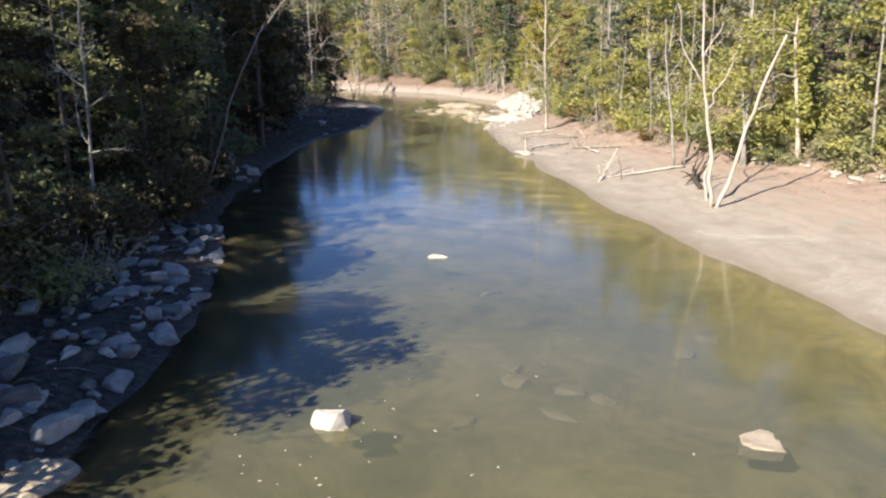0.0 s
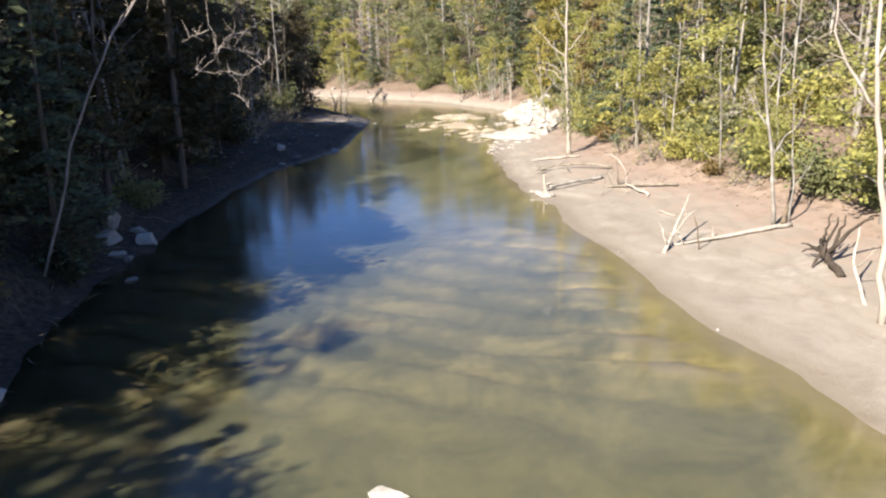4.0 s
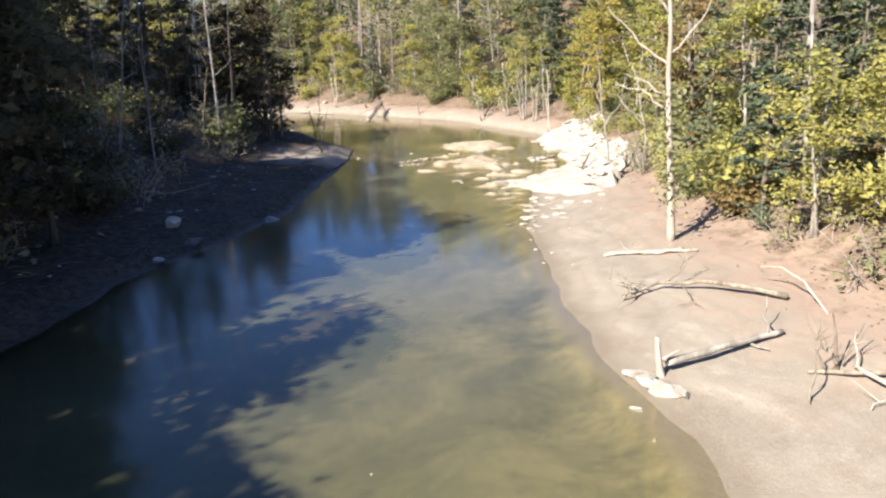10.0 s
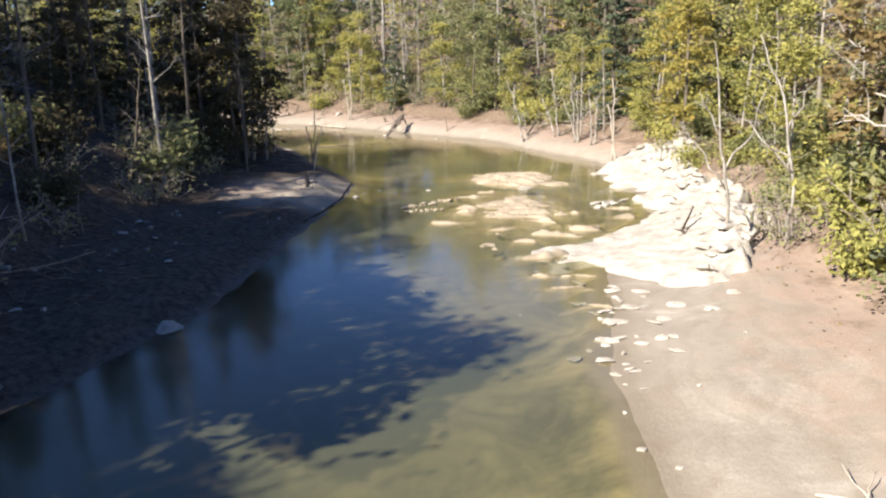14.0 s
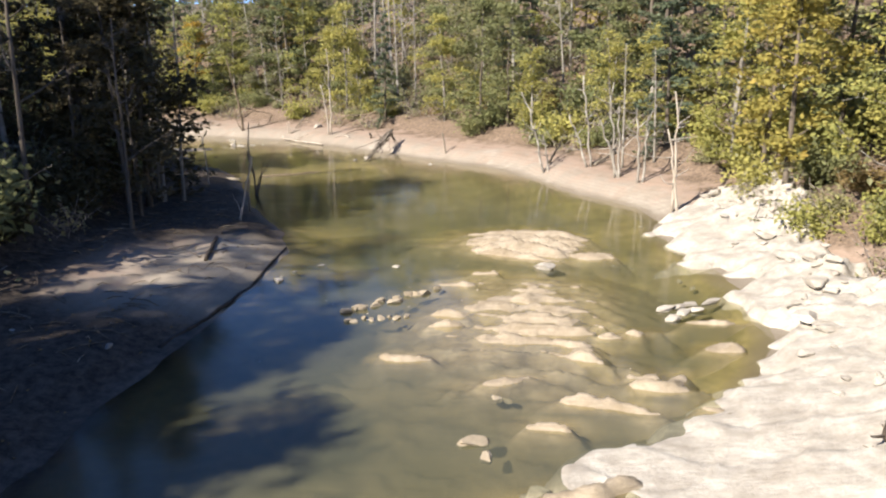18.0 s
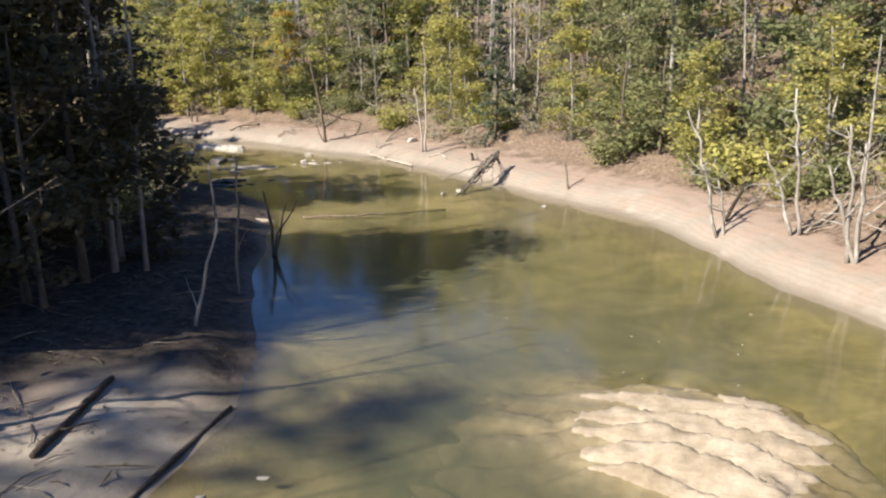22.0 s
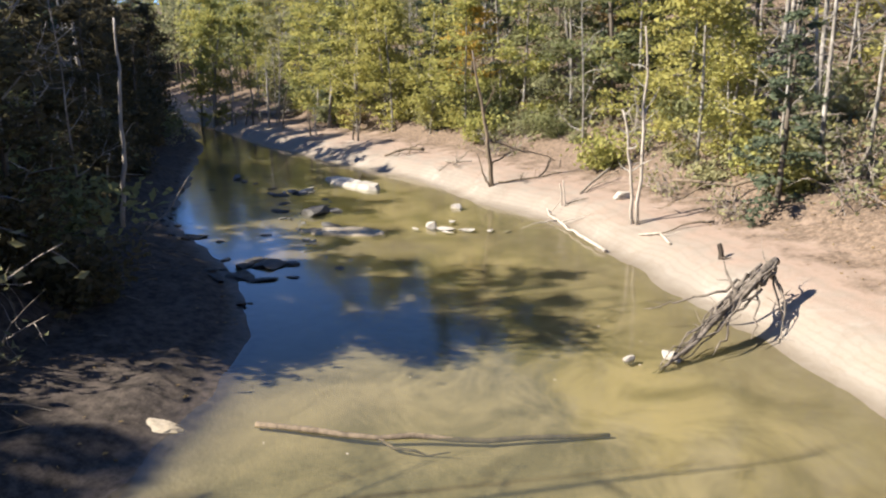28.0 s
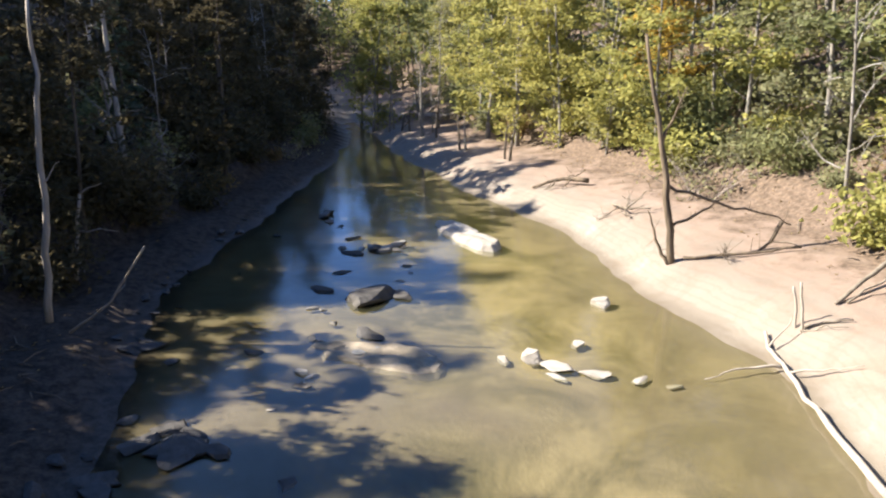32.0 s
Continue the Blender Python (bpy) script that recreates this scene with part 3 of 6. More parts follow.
def shrub(name, h, spread, leaf, seed, leaves=900, size=0.15):
    rng = np.random.RandomState(seed)
    top = new(name)
    wood, crown = Geo(), Geo()
    cs = []
    for k in range(9):
        a = k * 2.4 + rng.uniform(-0.5, 0.5)
        p = limb_line((rng.normal(0, 0.12), rng.normal(0, 0.12), -0.15), (math.cos(a) * 0.6, math.sin(a) * 0.6, 1), h * rng.uniform(0.6, 1.1), rng, -0.3)
        wood.tube(p, np.linspace(0.022, 0.007, len(p)), 3, cap=False)
        cs += [along(p, q) for q in (0.35, 0.6, 0.8, 1.0)]
    cs = np.array(cs)
    pick = cs[rng.randint(0, len(cs), leaves)] + rng.normal(0, 1, (leaves, 3)) * np.array([0.34, 0.34, 0.24]) * spread
    pick[:, 2] = np.abs(pick[:, 2])
    crown.leaves(pick, size, rng, 0.3)
    part("stem_spray", wood.mesh("stem_spray", BARK), top)["kind"] = "stuff"
    part("foliage", crown.mesh("foliage", leaf), top)
    return top


def thicket(name, h, spread, seed, stems=13):
    """A tangle of fine grey stems and twigs with a few dry leaves left."""
    rng = np.random.RandomState(seed)
    top = new(name)
    wood, crown = Geo(), Geo()
    cs = []
    for k in range(stems):
        a = rng.uniform(0, 6.283)
        p = limb_line((rng.normal(0, 0.45), rng.normal(0, 0.45), -0.15), (math.cos(a) * 0.7, math.sin(a) * 0.7, 1), h * rng.uniform(0.5, 1.1), rng, -0.5)
        wood.tube(p, np.linspace(0.022, 0.009, len(p)), 3, cap=False)
        for _ in range(5):
            q = limb_line(along(p, rng.uniform(0.25, 0.95)), rng.normal(0, 1, 3) + np.array([0, 0, 0.2]), spread * rng.uniform(0.3, 0.7), rng, 0.1, 4)
            wood.tube(q, [0.011, 0.010, 0.008, 0.006], 3, cap=False)
            cs += [q[2], q[3]]
    cs = np.array(cs)
    crown.leaves(cs[rng.randint(0, len(cs), 150)] + rng.normal(0, 0.12, (150, 3)), 0.13, rng, 0.4)
    part("stem_tangle", wood.mesh("stem_tangle", TWIG), top)["kind"] = "stuff"
    part("foliage", crown.mesh("foliage", LEAF_OLIVE), top)
    return top


KINDS = {}


def kind(key, ob, label, category, group):
    KINDS[key] = tagged(ob, label, category, group)
    ob.matrix_basis = pose(0, 0, -400)


FW, SH = "trees of the wooded slopes", "shrubs along the forest edge"
kind("green1", broadleaf("broadleaf_tree", 14, 0.15, 3.6, LEAF_GREEN, BARK, 11, 4000, 0.08, 0.18), "full green broadleaf tree with dark bark on the slope", "tree", FW)
kind("green2", broadleaf("edge_tree", 10.5, 0.11, 3.3, LEAF_GREEN, BARK, 12, 3400, 0.05, 0.17), "green low-branched tree at the forest edge", "tree", FW)
kind("lime1", broadleaf("slender_tree", 12, 0.10, 3.0, LEAF_LIME, GREY_BARK, 13, 3200, 0.08, 0.165, lean=(0.7, 0.3)), "slender tree turning yellow-green in autumn", "tree", FW)
kind("lime2", broadleaf("small_tree", 8.0, 0.09, 2.4, LEAF_LIME, GREY_BARK, 14, 2800, 0.08, 0.14, stems=2), "small two-stemmed yellow-green tree on the bank", "tree", FW)
kind("lime1f", broadleaf("slender_tree", 12, 0.10, 3.0, LEAF_LIME, GREY_BARK, 43, 3900, 0.06, 0.135, lean=(0.7, 0.3)), "slender yellow-green tree at the edge of the woods", "tree", FW)
kind("lime2f", broadleaf("small_tree", 8.0, 0.09, 2.4, LEAF_LIME, GREY_BARK, 44, 3500, 0.06, 0.12, stems=2), "small two-stemmed yellow-green tree on the bank", "tree", FW)
kind("green2f", broadleaf("edge_tree", 10.5, 0.11, 3.3, LEAF_GREEN, BARK, 42, 3900, 0.05, 0.14), "green low-branched tree at the forest edge", "tree", FW)
kind("olivef", broadleaf("tall_tree", 13.0, 0.13, 3.4, LEAF_OLIVE, GREY_BARK, 47, 3900, 0.06, 0.14, lean=(-0.6, 0.5)), "tall tree with thinning olive leaves at the forest edge", "tree", FW)
kind("yellow", broadleaf("autumn_tree", 12.5, 0.14, 2.6, LEAF_YELLOW, BARK, 15, 2800, 0.15, 0.165), "autumn tree with golden yellow leaves", "tree", FW)
kind("orange", broadleaf("orange_tree", 11, 0.13, 2.7, LEAF_ORANGE, BARK, 51, 3000, 0.35, 0.16), "autumn tree with bright orange-yellow crown", "tree", FW)
kind("rust", broadleaf("autumn_tree", 11, 0.13, 2.6, LEAF_RUST, BARK, 16, 1800, 0.12, 0.18), "autumn tree with rusty brown leaves", "tree", FW)
kind("olive", broadleaf("tall_tree", 14.5, 0.13, 3.6, LEAF_OLIVE, GREY_BARK, 17, 3700, 0.06, 0.17, lean=(-0.6, 0.5)), "tall tree with thinning olive leaves", "tree", FW)
kind("hem1", hemlock("hemlock_tree", 15, 0.19, 3.1, LEAF_DARK, 18, 3600, size=0.165), "dark green hemlock with drooping feathery boughs", "tree", FW)
kind("hem2", hemlock("hemlock_tree", 11, 0.15, 2.8, LEAF_DARK, 19, 3200, 0.06, 0.155), "young dark green hemlock beside other trees", "tree", FW)
# Tree kinds with the left bank's shade put into the leaf colour.
kind("deep1", broadleaf("evergreen_tree", 14, 0.14, 3.7, LEAF_SHADE, BARK, 31, 3700, 0.06, 0.19), "dense tree with shade painted into its leaf colour", "tree", FW)
kind("deep2", hemlock("shaded_hemlock", 15, 0.18, 3.2, LEAF_SHADE, 32, 3600, size=0.165), "hemlock of the shaded slope, needles painted dark as shade", "tree", FW)
kind("deep3", broadleaf("shaded_tree", 10.5, 0.11, 3.4, LEAF_SHADE, BARK, 33, 3300, 0.04, 0.18), "low-branched tree on the shaded bank, leaves painted dark as shade", "tree", FW)
kind("bare1", bare_tree("bare_tree", 14, 0.09, 3.2, GREY_BARK, 20, (0.8, -0.4), limbs=15, twigs=4, sway=0.10), "leafless grey tree with fine upright twigs", "tree", FW)
kind("bare2", bare_tree("bare_tree", 10, 0.065, 2.4, GREY_BARK, 21, (-0.6, 0.5), limbs=13, from_t=0.12, twigs=4, sway=0.10), "slim leafless grey tree in the woods", "tree", FW)
kind("deadhem", dead_hemlock("dead_hemlock", 13.5, 0.14, 2.6, GREY_BARK, 28), "bare bleached dead hemlock with level twiggy boughs", "tree", FW)
kind("thicket", thicket("thicket", 2.6, 1.5, 26), "tangled grey leafless thicket with a few dry leaves", "shrub", SH)
kind("shrub1", shrub("shrub", 1.8, 1.1, LEAF_LIME, 22, 950, 0.12), "yellow-green shrub at the forest edge", "shrub", SH)
kind("shrub2", shrub("bank_shrub", 1.4, 1.0, LEAF_OLIVE, 23, 750, 0.12), "olive shrub on the bank top", "shrub", SH)
kind("shrub3", shrub("green_shrub", 2.4, 1.3, LEAF_GREEN, 24, 1300, 0.14), "green understorey shrub in the woods", "shrub", SH)
# Shrub with the same shade put into its leaf colour.
kind("shrub5", shrub("shaded_shrub", 2.2, 1.3, LEAF_SHADE, 27, 1300, 0.135), "shrub of the shaded bank, leaves painted dark as shade", "shrub", SH)
kind("shrub4", shrub("brown_shrub", 1.3, 0.9, LEAF_RUST, 25, 700, 0.12), "rusty brown shrub above the mud bank", "shrub", SH)


def plant(key, x, y, scale=1.0, turn=0.0, tilt=(0, 0), stretch=1.0):
    ob = copy_thing(KINDS[key], Matrix.Identity(4))
    ob.matrix_basis = pose(x, y, gz(x, y) - 0.05, tilt[0], tilt[1], turn) @ Matrix.Diagonal((scale, scale, scale * stretch, 1))
    return ob


def forest(seed):
    """Single trees near the river; farther ones are gathered for the far woods."""
    rng = np.random.RandomState(seed)
    cand = np.column_stack([rng.uniform(-235, 75, 26000), rng.uniform(-60, 275, 26000)])
    d, e, right = shore_distance(cand[:, 0], cand[:, 1]), forest_edge(cand[:, 0], cand[:, 1]), right_side(cand[:, 0], cand[:, 1])
    taken, far = np.zeros((0, 2)), []
    for (x, y), dd, ee, rt in zip(cand, d, e, right):
        past = dd - ee
        if past < 0 or past > (72 if rt else 38) or (rt and y < 5 and past > 14) or (not rt and y < -16) or (rt and y < -5):
            continue
        if not rt and 66 < y < 100 and x > np.interp(y, [66, 72, 78, 84, 90, 100], [-19.5, -20, -18, -15, -14.5, -21]):
            continue
        across, back = (x + 10) * 0.719 - (y - 82) * 0.695, -(x + 10) * 0.695 - (y - 82) * 0.719
        if not rt and (0 < back < 50 and -6.0 < across < 2.6 or -10 < back < 24 and -24.2 < across < -15.8):
            continue
        near = past < (15 if rt else 13) and x > -95
        gap = (2.7 if rt or y < 35 else 2.2) + 0.07 * min(past, 20) if near else 4.2 + 0.03 * past
        if len(taken) and np.min(np.hypot(taken[:, 0] - x, taken[:, 1] - y)) < gap:
            continue
        taken = np.vstack([taken, (x, y)])
        if not near:
            far.append((x, y, rt))
            continue
        u, front = rng.rand(), past < 4
        if rt:
            keys = ["lime2", "lime1", "green2", "bare2", "hem2", "yellow", "olive", "rust"] if front else ["green1", "olive", "lime1", "hem1", "bare1", "green2", "yellow", "rust", "bare2", "deadhem"]
            odds = [0.22, 0.15, 0.19, 0.18, 0.12, 0.03, 0.08, 0.03] if front else [0.18, 0.19, 0.09, 0.22, 0.13, 0.06, 0.03, 0.02, 0.03, 0.05]
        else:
            # mostly kinds with shade in their leaf colour, fewer up to y 30
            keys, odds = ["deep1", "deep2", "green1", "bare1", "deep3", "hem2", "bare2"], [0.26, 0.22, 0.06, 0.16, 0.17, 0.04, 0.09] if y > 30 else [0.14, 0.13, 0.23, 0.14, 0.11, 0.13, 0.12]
        if rt:
            patch = float(wave(x, y, 0.13, 81))
            like = {"bare1": 2.6 * patch, "bare2": 2.6 * patch, "hem1": -2.2 * patch, "hem2": -2.0 * patch, "lime1": -patch * float(wave(x, y, 0.2, 82)) * 3}
            if y > 116:
                like.update({"lime1": 0.9, "lime2": 0.7, "olive": 0.3})
            odds = [o * math.exp(like.get(name, 0)) for o, name in zip(odds, keys)]
            odds = [o / sum(odds) for o in odds]
        key = keys[int(np.searchsorted(np.cumsum(odds), u * 0.999))]
        s = rng.uniform(0.75, 1.0) if front else rng.uniform(0.9, 1.2)
        if not rt:
            s = rng.uniform(0.9, 1.12) * float(np.interp(y, [-40, -8, 4, 16, 28, 40, 46, 52, 60, 68, 78, 86, 94, 105, 114, 124, 140], [0.5, 0.55, 0.7, 0.97, 1.14, 1.22, 1.2, 1.05, 0.8, 0.52, 0.58, 0.85, 0.74, 0.6, 0.65, 0.8, 0.8]))
        if rt and past < 9 and 12 < y < 140 and x > -42 and key + "f" in KINDS:
            key = key + "f"
        plant(key, x, y, s, rng.uniform(0, 360), (rng.normal(0, 2.5), rng.normal(0, 2.5)), rng.uniform(0.95, 1.12))
    return far


def far_woods(spots, seed):
    """The woods farther up the slopes, as coarse crowns over plain trunks."""
    rng = np.random.RandomState(seed)
    sets = {}
    trunks = Geo()
    mats = [LEAF_GREEN, LEAF_OLIVE, LEAF_LIME, LEAF_DARK, LEAF_YELLOW, LEAF_SHADE]
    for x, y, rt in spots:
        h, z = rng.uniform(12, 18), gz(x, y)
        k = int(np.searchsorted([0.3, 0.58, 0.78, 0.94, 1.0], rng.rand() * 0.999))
        # left-bank crowns take the leaves with shade in their colour
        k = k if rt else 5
        if not rt and math.hypot(x + 52, y - 88.7) < 4.5:
            continue
        n = 320
        u = rng.uniform(0.18, 1, n) ** 0.85
        rad = (3.2 if k != 3 else 3.0 * (1.1 - u)) * np.sqrt(rng.rand(n)) * (np.sin(np.pi * np.clip(u, 0.05, 1) ** 0.9) + 0.15 if k != 3 else 1.0)
        a = rng.uniform(0, 6.283, n)
        lump = 1 + 0.25 * np.sin(a * 3 + u * 9)
        sets.setdefault(k, Geo()).leaves(np.column_stack([x + rad * lump * np.cos(a), y + rad * lump * np.sin(a), z + h * u]), 0.43, rng, 0.45)
        trunks.tube([(x, y, z - 0.3), (x + rng.normal(0, 0.3), y, z + h * 0.5), (x + rng.normal(0, 0.4), y, z + h * 0.92)], [0.17, 0.12, 0.03], 5, cap=False)
    top = tagged(new("far_woods"), "mixed autumn woods covering the slopes farther back", "woods", kind="stuff")
    part("trunks", trunks.mesh("trunks", BARK, True), top)["kind"] = "stuff"
    for k, g in sets.items():
        part("crowns", g.mesh("crowns", mats[k]), top)["kind"] = "stuff"


far_woods(forest(5), 8)


def undergrowth(seed, want):
    rng = np.random.RandomState(seed)
    cand = np.column_stack([rng.uniform(-85, 35, 9000), rng.uniform(-15, 158, 9000)])
    d, e, right = shore_distance(cand[:, 0], cand[:, 1]), forest_edge(cand[:, 0], cand[:, 1]), right_side(cand[:, 0], cand[:, 1])
    made = 0
    taken = np.zeros((0, 2))
    for (x, y), dd, ee, rt in zip(cand, d, e, right):
        past = dd - ee
        if past < (-1.3 if rt and y > 60 else -0.6) or past > 12 or rng.rand() < past * 0.06:
            continue
        if len(taken) and np.min(np.hypot(taken[:, 0] - x, taken[:, 1] - y)) < 1.5:
            continue
        taken = np.vstack([taken, (x, y)])
        odds = [0.36, 0.16, 0.24, 0.06, 0.18, 0.0] if rt else [0.0, 0.02, 0.12, 0.03, 0.36, 0.47]
        if past < -0.6 and rng.rand() < 0.55:
            continue
        key = "thicket" if past < -0.4 else ["shrub1", "shrub2", "shrub3", "shrub4", "thicket", "shrub5"][int(np.searchsorted(np.cumsum(odds), rng.rand() * 0.999))]
        plant(key, x, y, rng.uniform(0.7, 1.5 if past > 0 else 1.1), rng.uniform(0, 360))
        made += 1
        if made >= want:
            break


undergrowth(6, 560)


def understorey(seed, clumps):
    """Low twigs and leaves between the trees of the sunny slope."""
    rng = np.random.RandomState(seed)
    x, y = rng.uniform(-70, 50, clumps * 8), rng.uniform(8, 185, clumps * 8)
    past = shore_distance(x, y) - forest_edge(x, y)
    ok = (past > 0.5) & (past < 28) & right_side(x, y)
    spots = np.column_stack([x, y])[ok][:clumps]
    mats, sets, twigs = [LEAF_OLIVE, LEAF_RUST, LEAF_GREEN], [Geo(), Geo(), Geo()], Geo()
    for a, b in spots:
        high, wide, n = rng.uniform(0.5, 1.9), rng.uniform(0.5, 1.4), 26
        p = np.column_stack([a + rng.normal(0, wide * 0.5, n), b + rng.normal(0, wide * 0.5, n), gz(a, b) + rng.uniform(0.05, high, n)])
        sets[int(np.searchsorted([0.5, 0.78, 1.0], rng.rand() * 0.999))].leaves(p, 0.17, rng, 0.5)
        for _ in range(5):
            foot = np.array([a + rng.normal(0, 0.3), b + rng.normal(0, 0.3), gz(a, b) - 0.1])
            twigs.tube(limb_line(foot, (rng.normal(0, 0.5), rng.normal(0, 0.5), 1), high * 1.2, rng, -0.3, 3), [0.014, 0.010, 0.006], 3, cap=False)
    top = tagged(new("understorey"), "low twiggy undergrowth covering the sunny slope", "undergrowth", kind="stuff")
    for m, g in zip(mats, sets):
        part("foliage", g.mesh("foliage", m), top)["kind"] = "stuff"
    part("twig_spray", twigs.mesh("twig_spray", TWIG), top)["kind"] = "stuff"


understorey(61, 1500)
# single trees that stand out
for key, x, y, s, turn, up in (("lime1", -75.5, 146.6, 1.0, 20, 1.2), ("lime1", -74.2, 147.6, 0.9, 90, 1.25), ("lime2", -73.4, 146.9, 1.15, 40, 1.3), ("lime1", -70.6, 150.0, 0.9, 200, 1.1), ("lime1", -57.0, 146.5, 1.05, 10, 1.1), ("lime2", -52.5, 144.0, 1.2, 75, 1.1),
                               ("lime2", -48.0, 142.6, 1.1, 140, 1.1), ("lime1", -45.5, 143.5, 1.0, 200, 1.0), ("lime2", -38.6, 140.6, 0.6, 10, 1.0), ("orange", -35.5, 141.5, 0.85, 60, 1.0), ("lime2f", -14.0, 131.5, 0.9, 60, 1.0), 
                               ("lime2f", 19.8, 26.0, 1.1, 30, 1.1), ("lime2f", 18.6, 34.0, 0.5, 10, 1.0), ("yellow", -24.5, 146.0, 1.0, 0, 1.1), ("bare1", -62.5, 146.5, 0.75, 50, 1.0), ("bare2", -66.0, 147.0, 0.8, 150, 1.0), ("bare2", -60.6, 144.6, 0.8, 10, 1.0), ("bare2", -69.0, 146.2, 0.8, 80, 1.0)):
    plant(key, x, y, s, turn, (0, 0), up)
# dead hemlocks at the edge of the sunny woods
for x, y, s, turn, up in ((16.9, 54.2, 1.0, 10, 1.1), (20.6, 59.6, 1.05, 130, 1.1), (22.6, 60.9, 1.0, 250, 1.05), (15.6, 50.6, 0.75, 60, 1.0), (-13.0, 135.0, 1.0, 0, 1.0), (-15.8, 136.0, 0.9, 90, 1.0), (-11.6, 137.4, 1.0, 170, 1.05), (-9.6, 128.6, 0.8, 40, 1.0), (8.6, 101.6, 0.55, 20, 1.0), (10.4, 101.0, 0.5, 80, 1.0)):
    plant("deadhem", x, y, s, turn, (0, 0), up)
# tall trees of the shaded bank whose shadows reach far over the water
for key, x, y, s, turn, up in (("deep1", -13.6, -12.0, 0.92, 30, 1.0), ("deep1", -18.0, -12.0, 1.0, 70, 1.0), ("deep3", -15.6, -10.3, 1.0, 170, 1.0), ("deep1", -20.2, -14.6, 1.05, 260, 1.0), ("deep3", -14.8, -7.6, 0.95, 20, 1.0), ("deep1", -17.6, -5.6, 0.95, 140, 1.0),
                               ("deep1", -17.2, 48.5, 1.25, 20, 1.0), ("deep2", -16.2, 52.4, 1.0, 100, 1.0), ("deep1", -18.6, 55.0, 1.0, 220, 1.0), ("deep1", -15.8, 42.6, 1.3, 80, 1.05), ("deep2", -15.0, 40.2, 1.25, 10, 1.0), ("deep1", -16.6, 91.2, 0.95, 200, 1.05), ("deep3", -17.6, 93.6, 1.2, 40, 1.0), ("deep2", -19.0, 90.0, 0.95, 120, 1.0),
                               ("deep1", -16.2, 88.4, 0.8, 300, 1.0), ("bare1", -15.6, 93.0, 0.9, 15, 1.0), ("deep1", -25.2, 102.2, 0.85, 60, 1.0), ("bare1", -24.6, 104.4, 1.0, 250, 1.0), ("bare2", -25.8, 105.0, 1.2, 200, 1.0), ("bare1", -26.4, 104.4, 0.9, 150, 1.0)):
    plant(key, x, y, s, turn, (0, 0), up)
for base in KINDS.values():
    for ob in (*base.children_recursive, base):
        bpy.data.objects.remove(ob)

# ---- rocks ----
def boulder_mesh(name, size, seed, material, cuts=15, detail=2):
    """An angular stone: a ball cut by planes, then chipped and pitted."""
    rng = np.random.RandomState(seed)
    bm = bmesh.new()
    bmesh.ops.create_icosphere(bm, subdivisions=3 if max(size) > 0.33 else 2, radius=1.0)
    planes = [(Vector(rng.normal(size=3)).normalized(), rng.uniform(0.40, 0.72)) for _ in range(cuts)] + [(Vector((rng.normal(0, 0.15), rng.normal(0, 0.15), 1)).normalized(), rng.uniform(0.4, 0.6))]
    shift = Vector(rng.uniform(-50, 50, 3))
    for v in bm.verts:
        for n, o in planes:
            over = v.co.dot(n) - o
            if over > 0:
                v.co -= n * over
        v.co *= 1 + 0.12 * noise.noise(v.co * 1.7 + shift) + 0.05 * noise.noise(v.co * 5.3 + shift)
        v.co.z += 0.05 * (math.floor(v.co.z * 4 + noise.noise(v.co + shift)) / 4 - v.co.z)
        v.co = Vector((v.co.x * size[0], v.co.y * size[1], v.co.z * size[2]))
    me = bpy.data.meshes.new(name)
    bm.to_mesh(me)
    bm.free()
    me.materials.append(material)
    return me


def stone(name, x, y, size, seed, material, label, group="", z=None, turn=0.0, sink=0.25, category="rock"):
    size = (size, size, size) if isinstance(size, (int, float)) else size
    ob = tagged(new(name, boulder_mesh(name, size, seed, material)), label, category, group)
    base = max(gz(x, y), -0.12) if z is None else z
    ob.matrix_world = pose(x, y, base + size[2] * (0.62 - sink), 0, 0, turn)
    return ob


# white boulders in the river near the start
stone("boulder", -3.0, -6.6, (0.80, 0.60, 0.58), 31, WHITE_ROCK, "bleached pale boulder standing in shallow water", z=-0.12, turn=20)
stone("boulder", -2.75, -6.95, (0.75, 0.5, 0.2), 32, LEDGE_ROCK, "flat brown rock awash beside a pale boulder", z=-0.12, turn=10, sink=0.5)
stone("boulder", 7.1, -7.5, (1.0, 0.70, 0.42), 33, LEDGE_ROCK, "rounded tan rock just breaking the water", z=-0.25, sink=0.5)
stone("boulder", -0.45, 8.2, (0.62, 0.36, 0.30), 34, WHITE_ROCK, "small white rock breaking the water surface", z=-0.12, turn=-20)
WR = "flat stones under the shallow water"
for x, y, sx, sy, seed in ((1.75, 6.2, 0.6, 0.4, 35), (2.0, -1.5, 0.62, 0.36, 36), (2.0, -2.2, 0.65, 0.4, 37), (3.5, -2.9, 0.6, 0.32, 38), (4.4, -3.2, 0.5, 0.35, 39), (0.3, -4.7, 0.5, 0.4, 40), (7.9, -0.4, 0.5, 0.4, 41),
                           (8.9, 0.4, 0.55, 0.4, 42), (2.9, -4.3, 0.7, 0.3, 43), (-0.2, 7.0, 0.5, 0.3, 44), (-2.0, 17.5, 0.5, 0.35, 45), (4.6, 20.0, 0.6, 0.3, 46)):
    stone("flat_stone", x, y, (sx * 1.2, sy * 1.2, 0.24), seed, LEDGE_ROCK, "flat tan stone lying under shallow water", WR, z=gz(x, y), turn=seed * 37, sink=0.35)

# boulders of the shaded bank
BB = "boulders of the shaded bank"


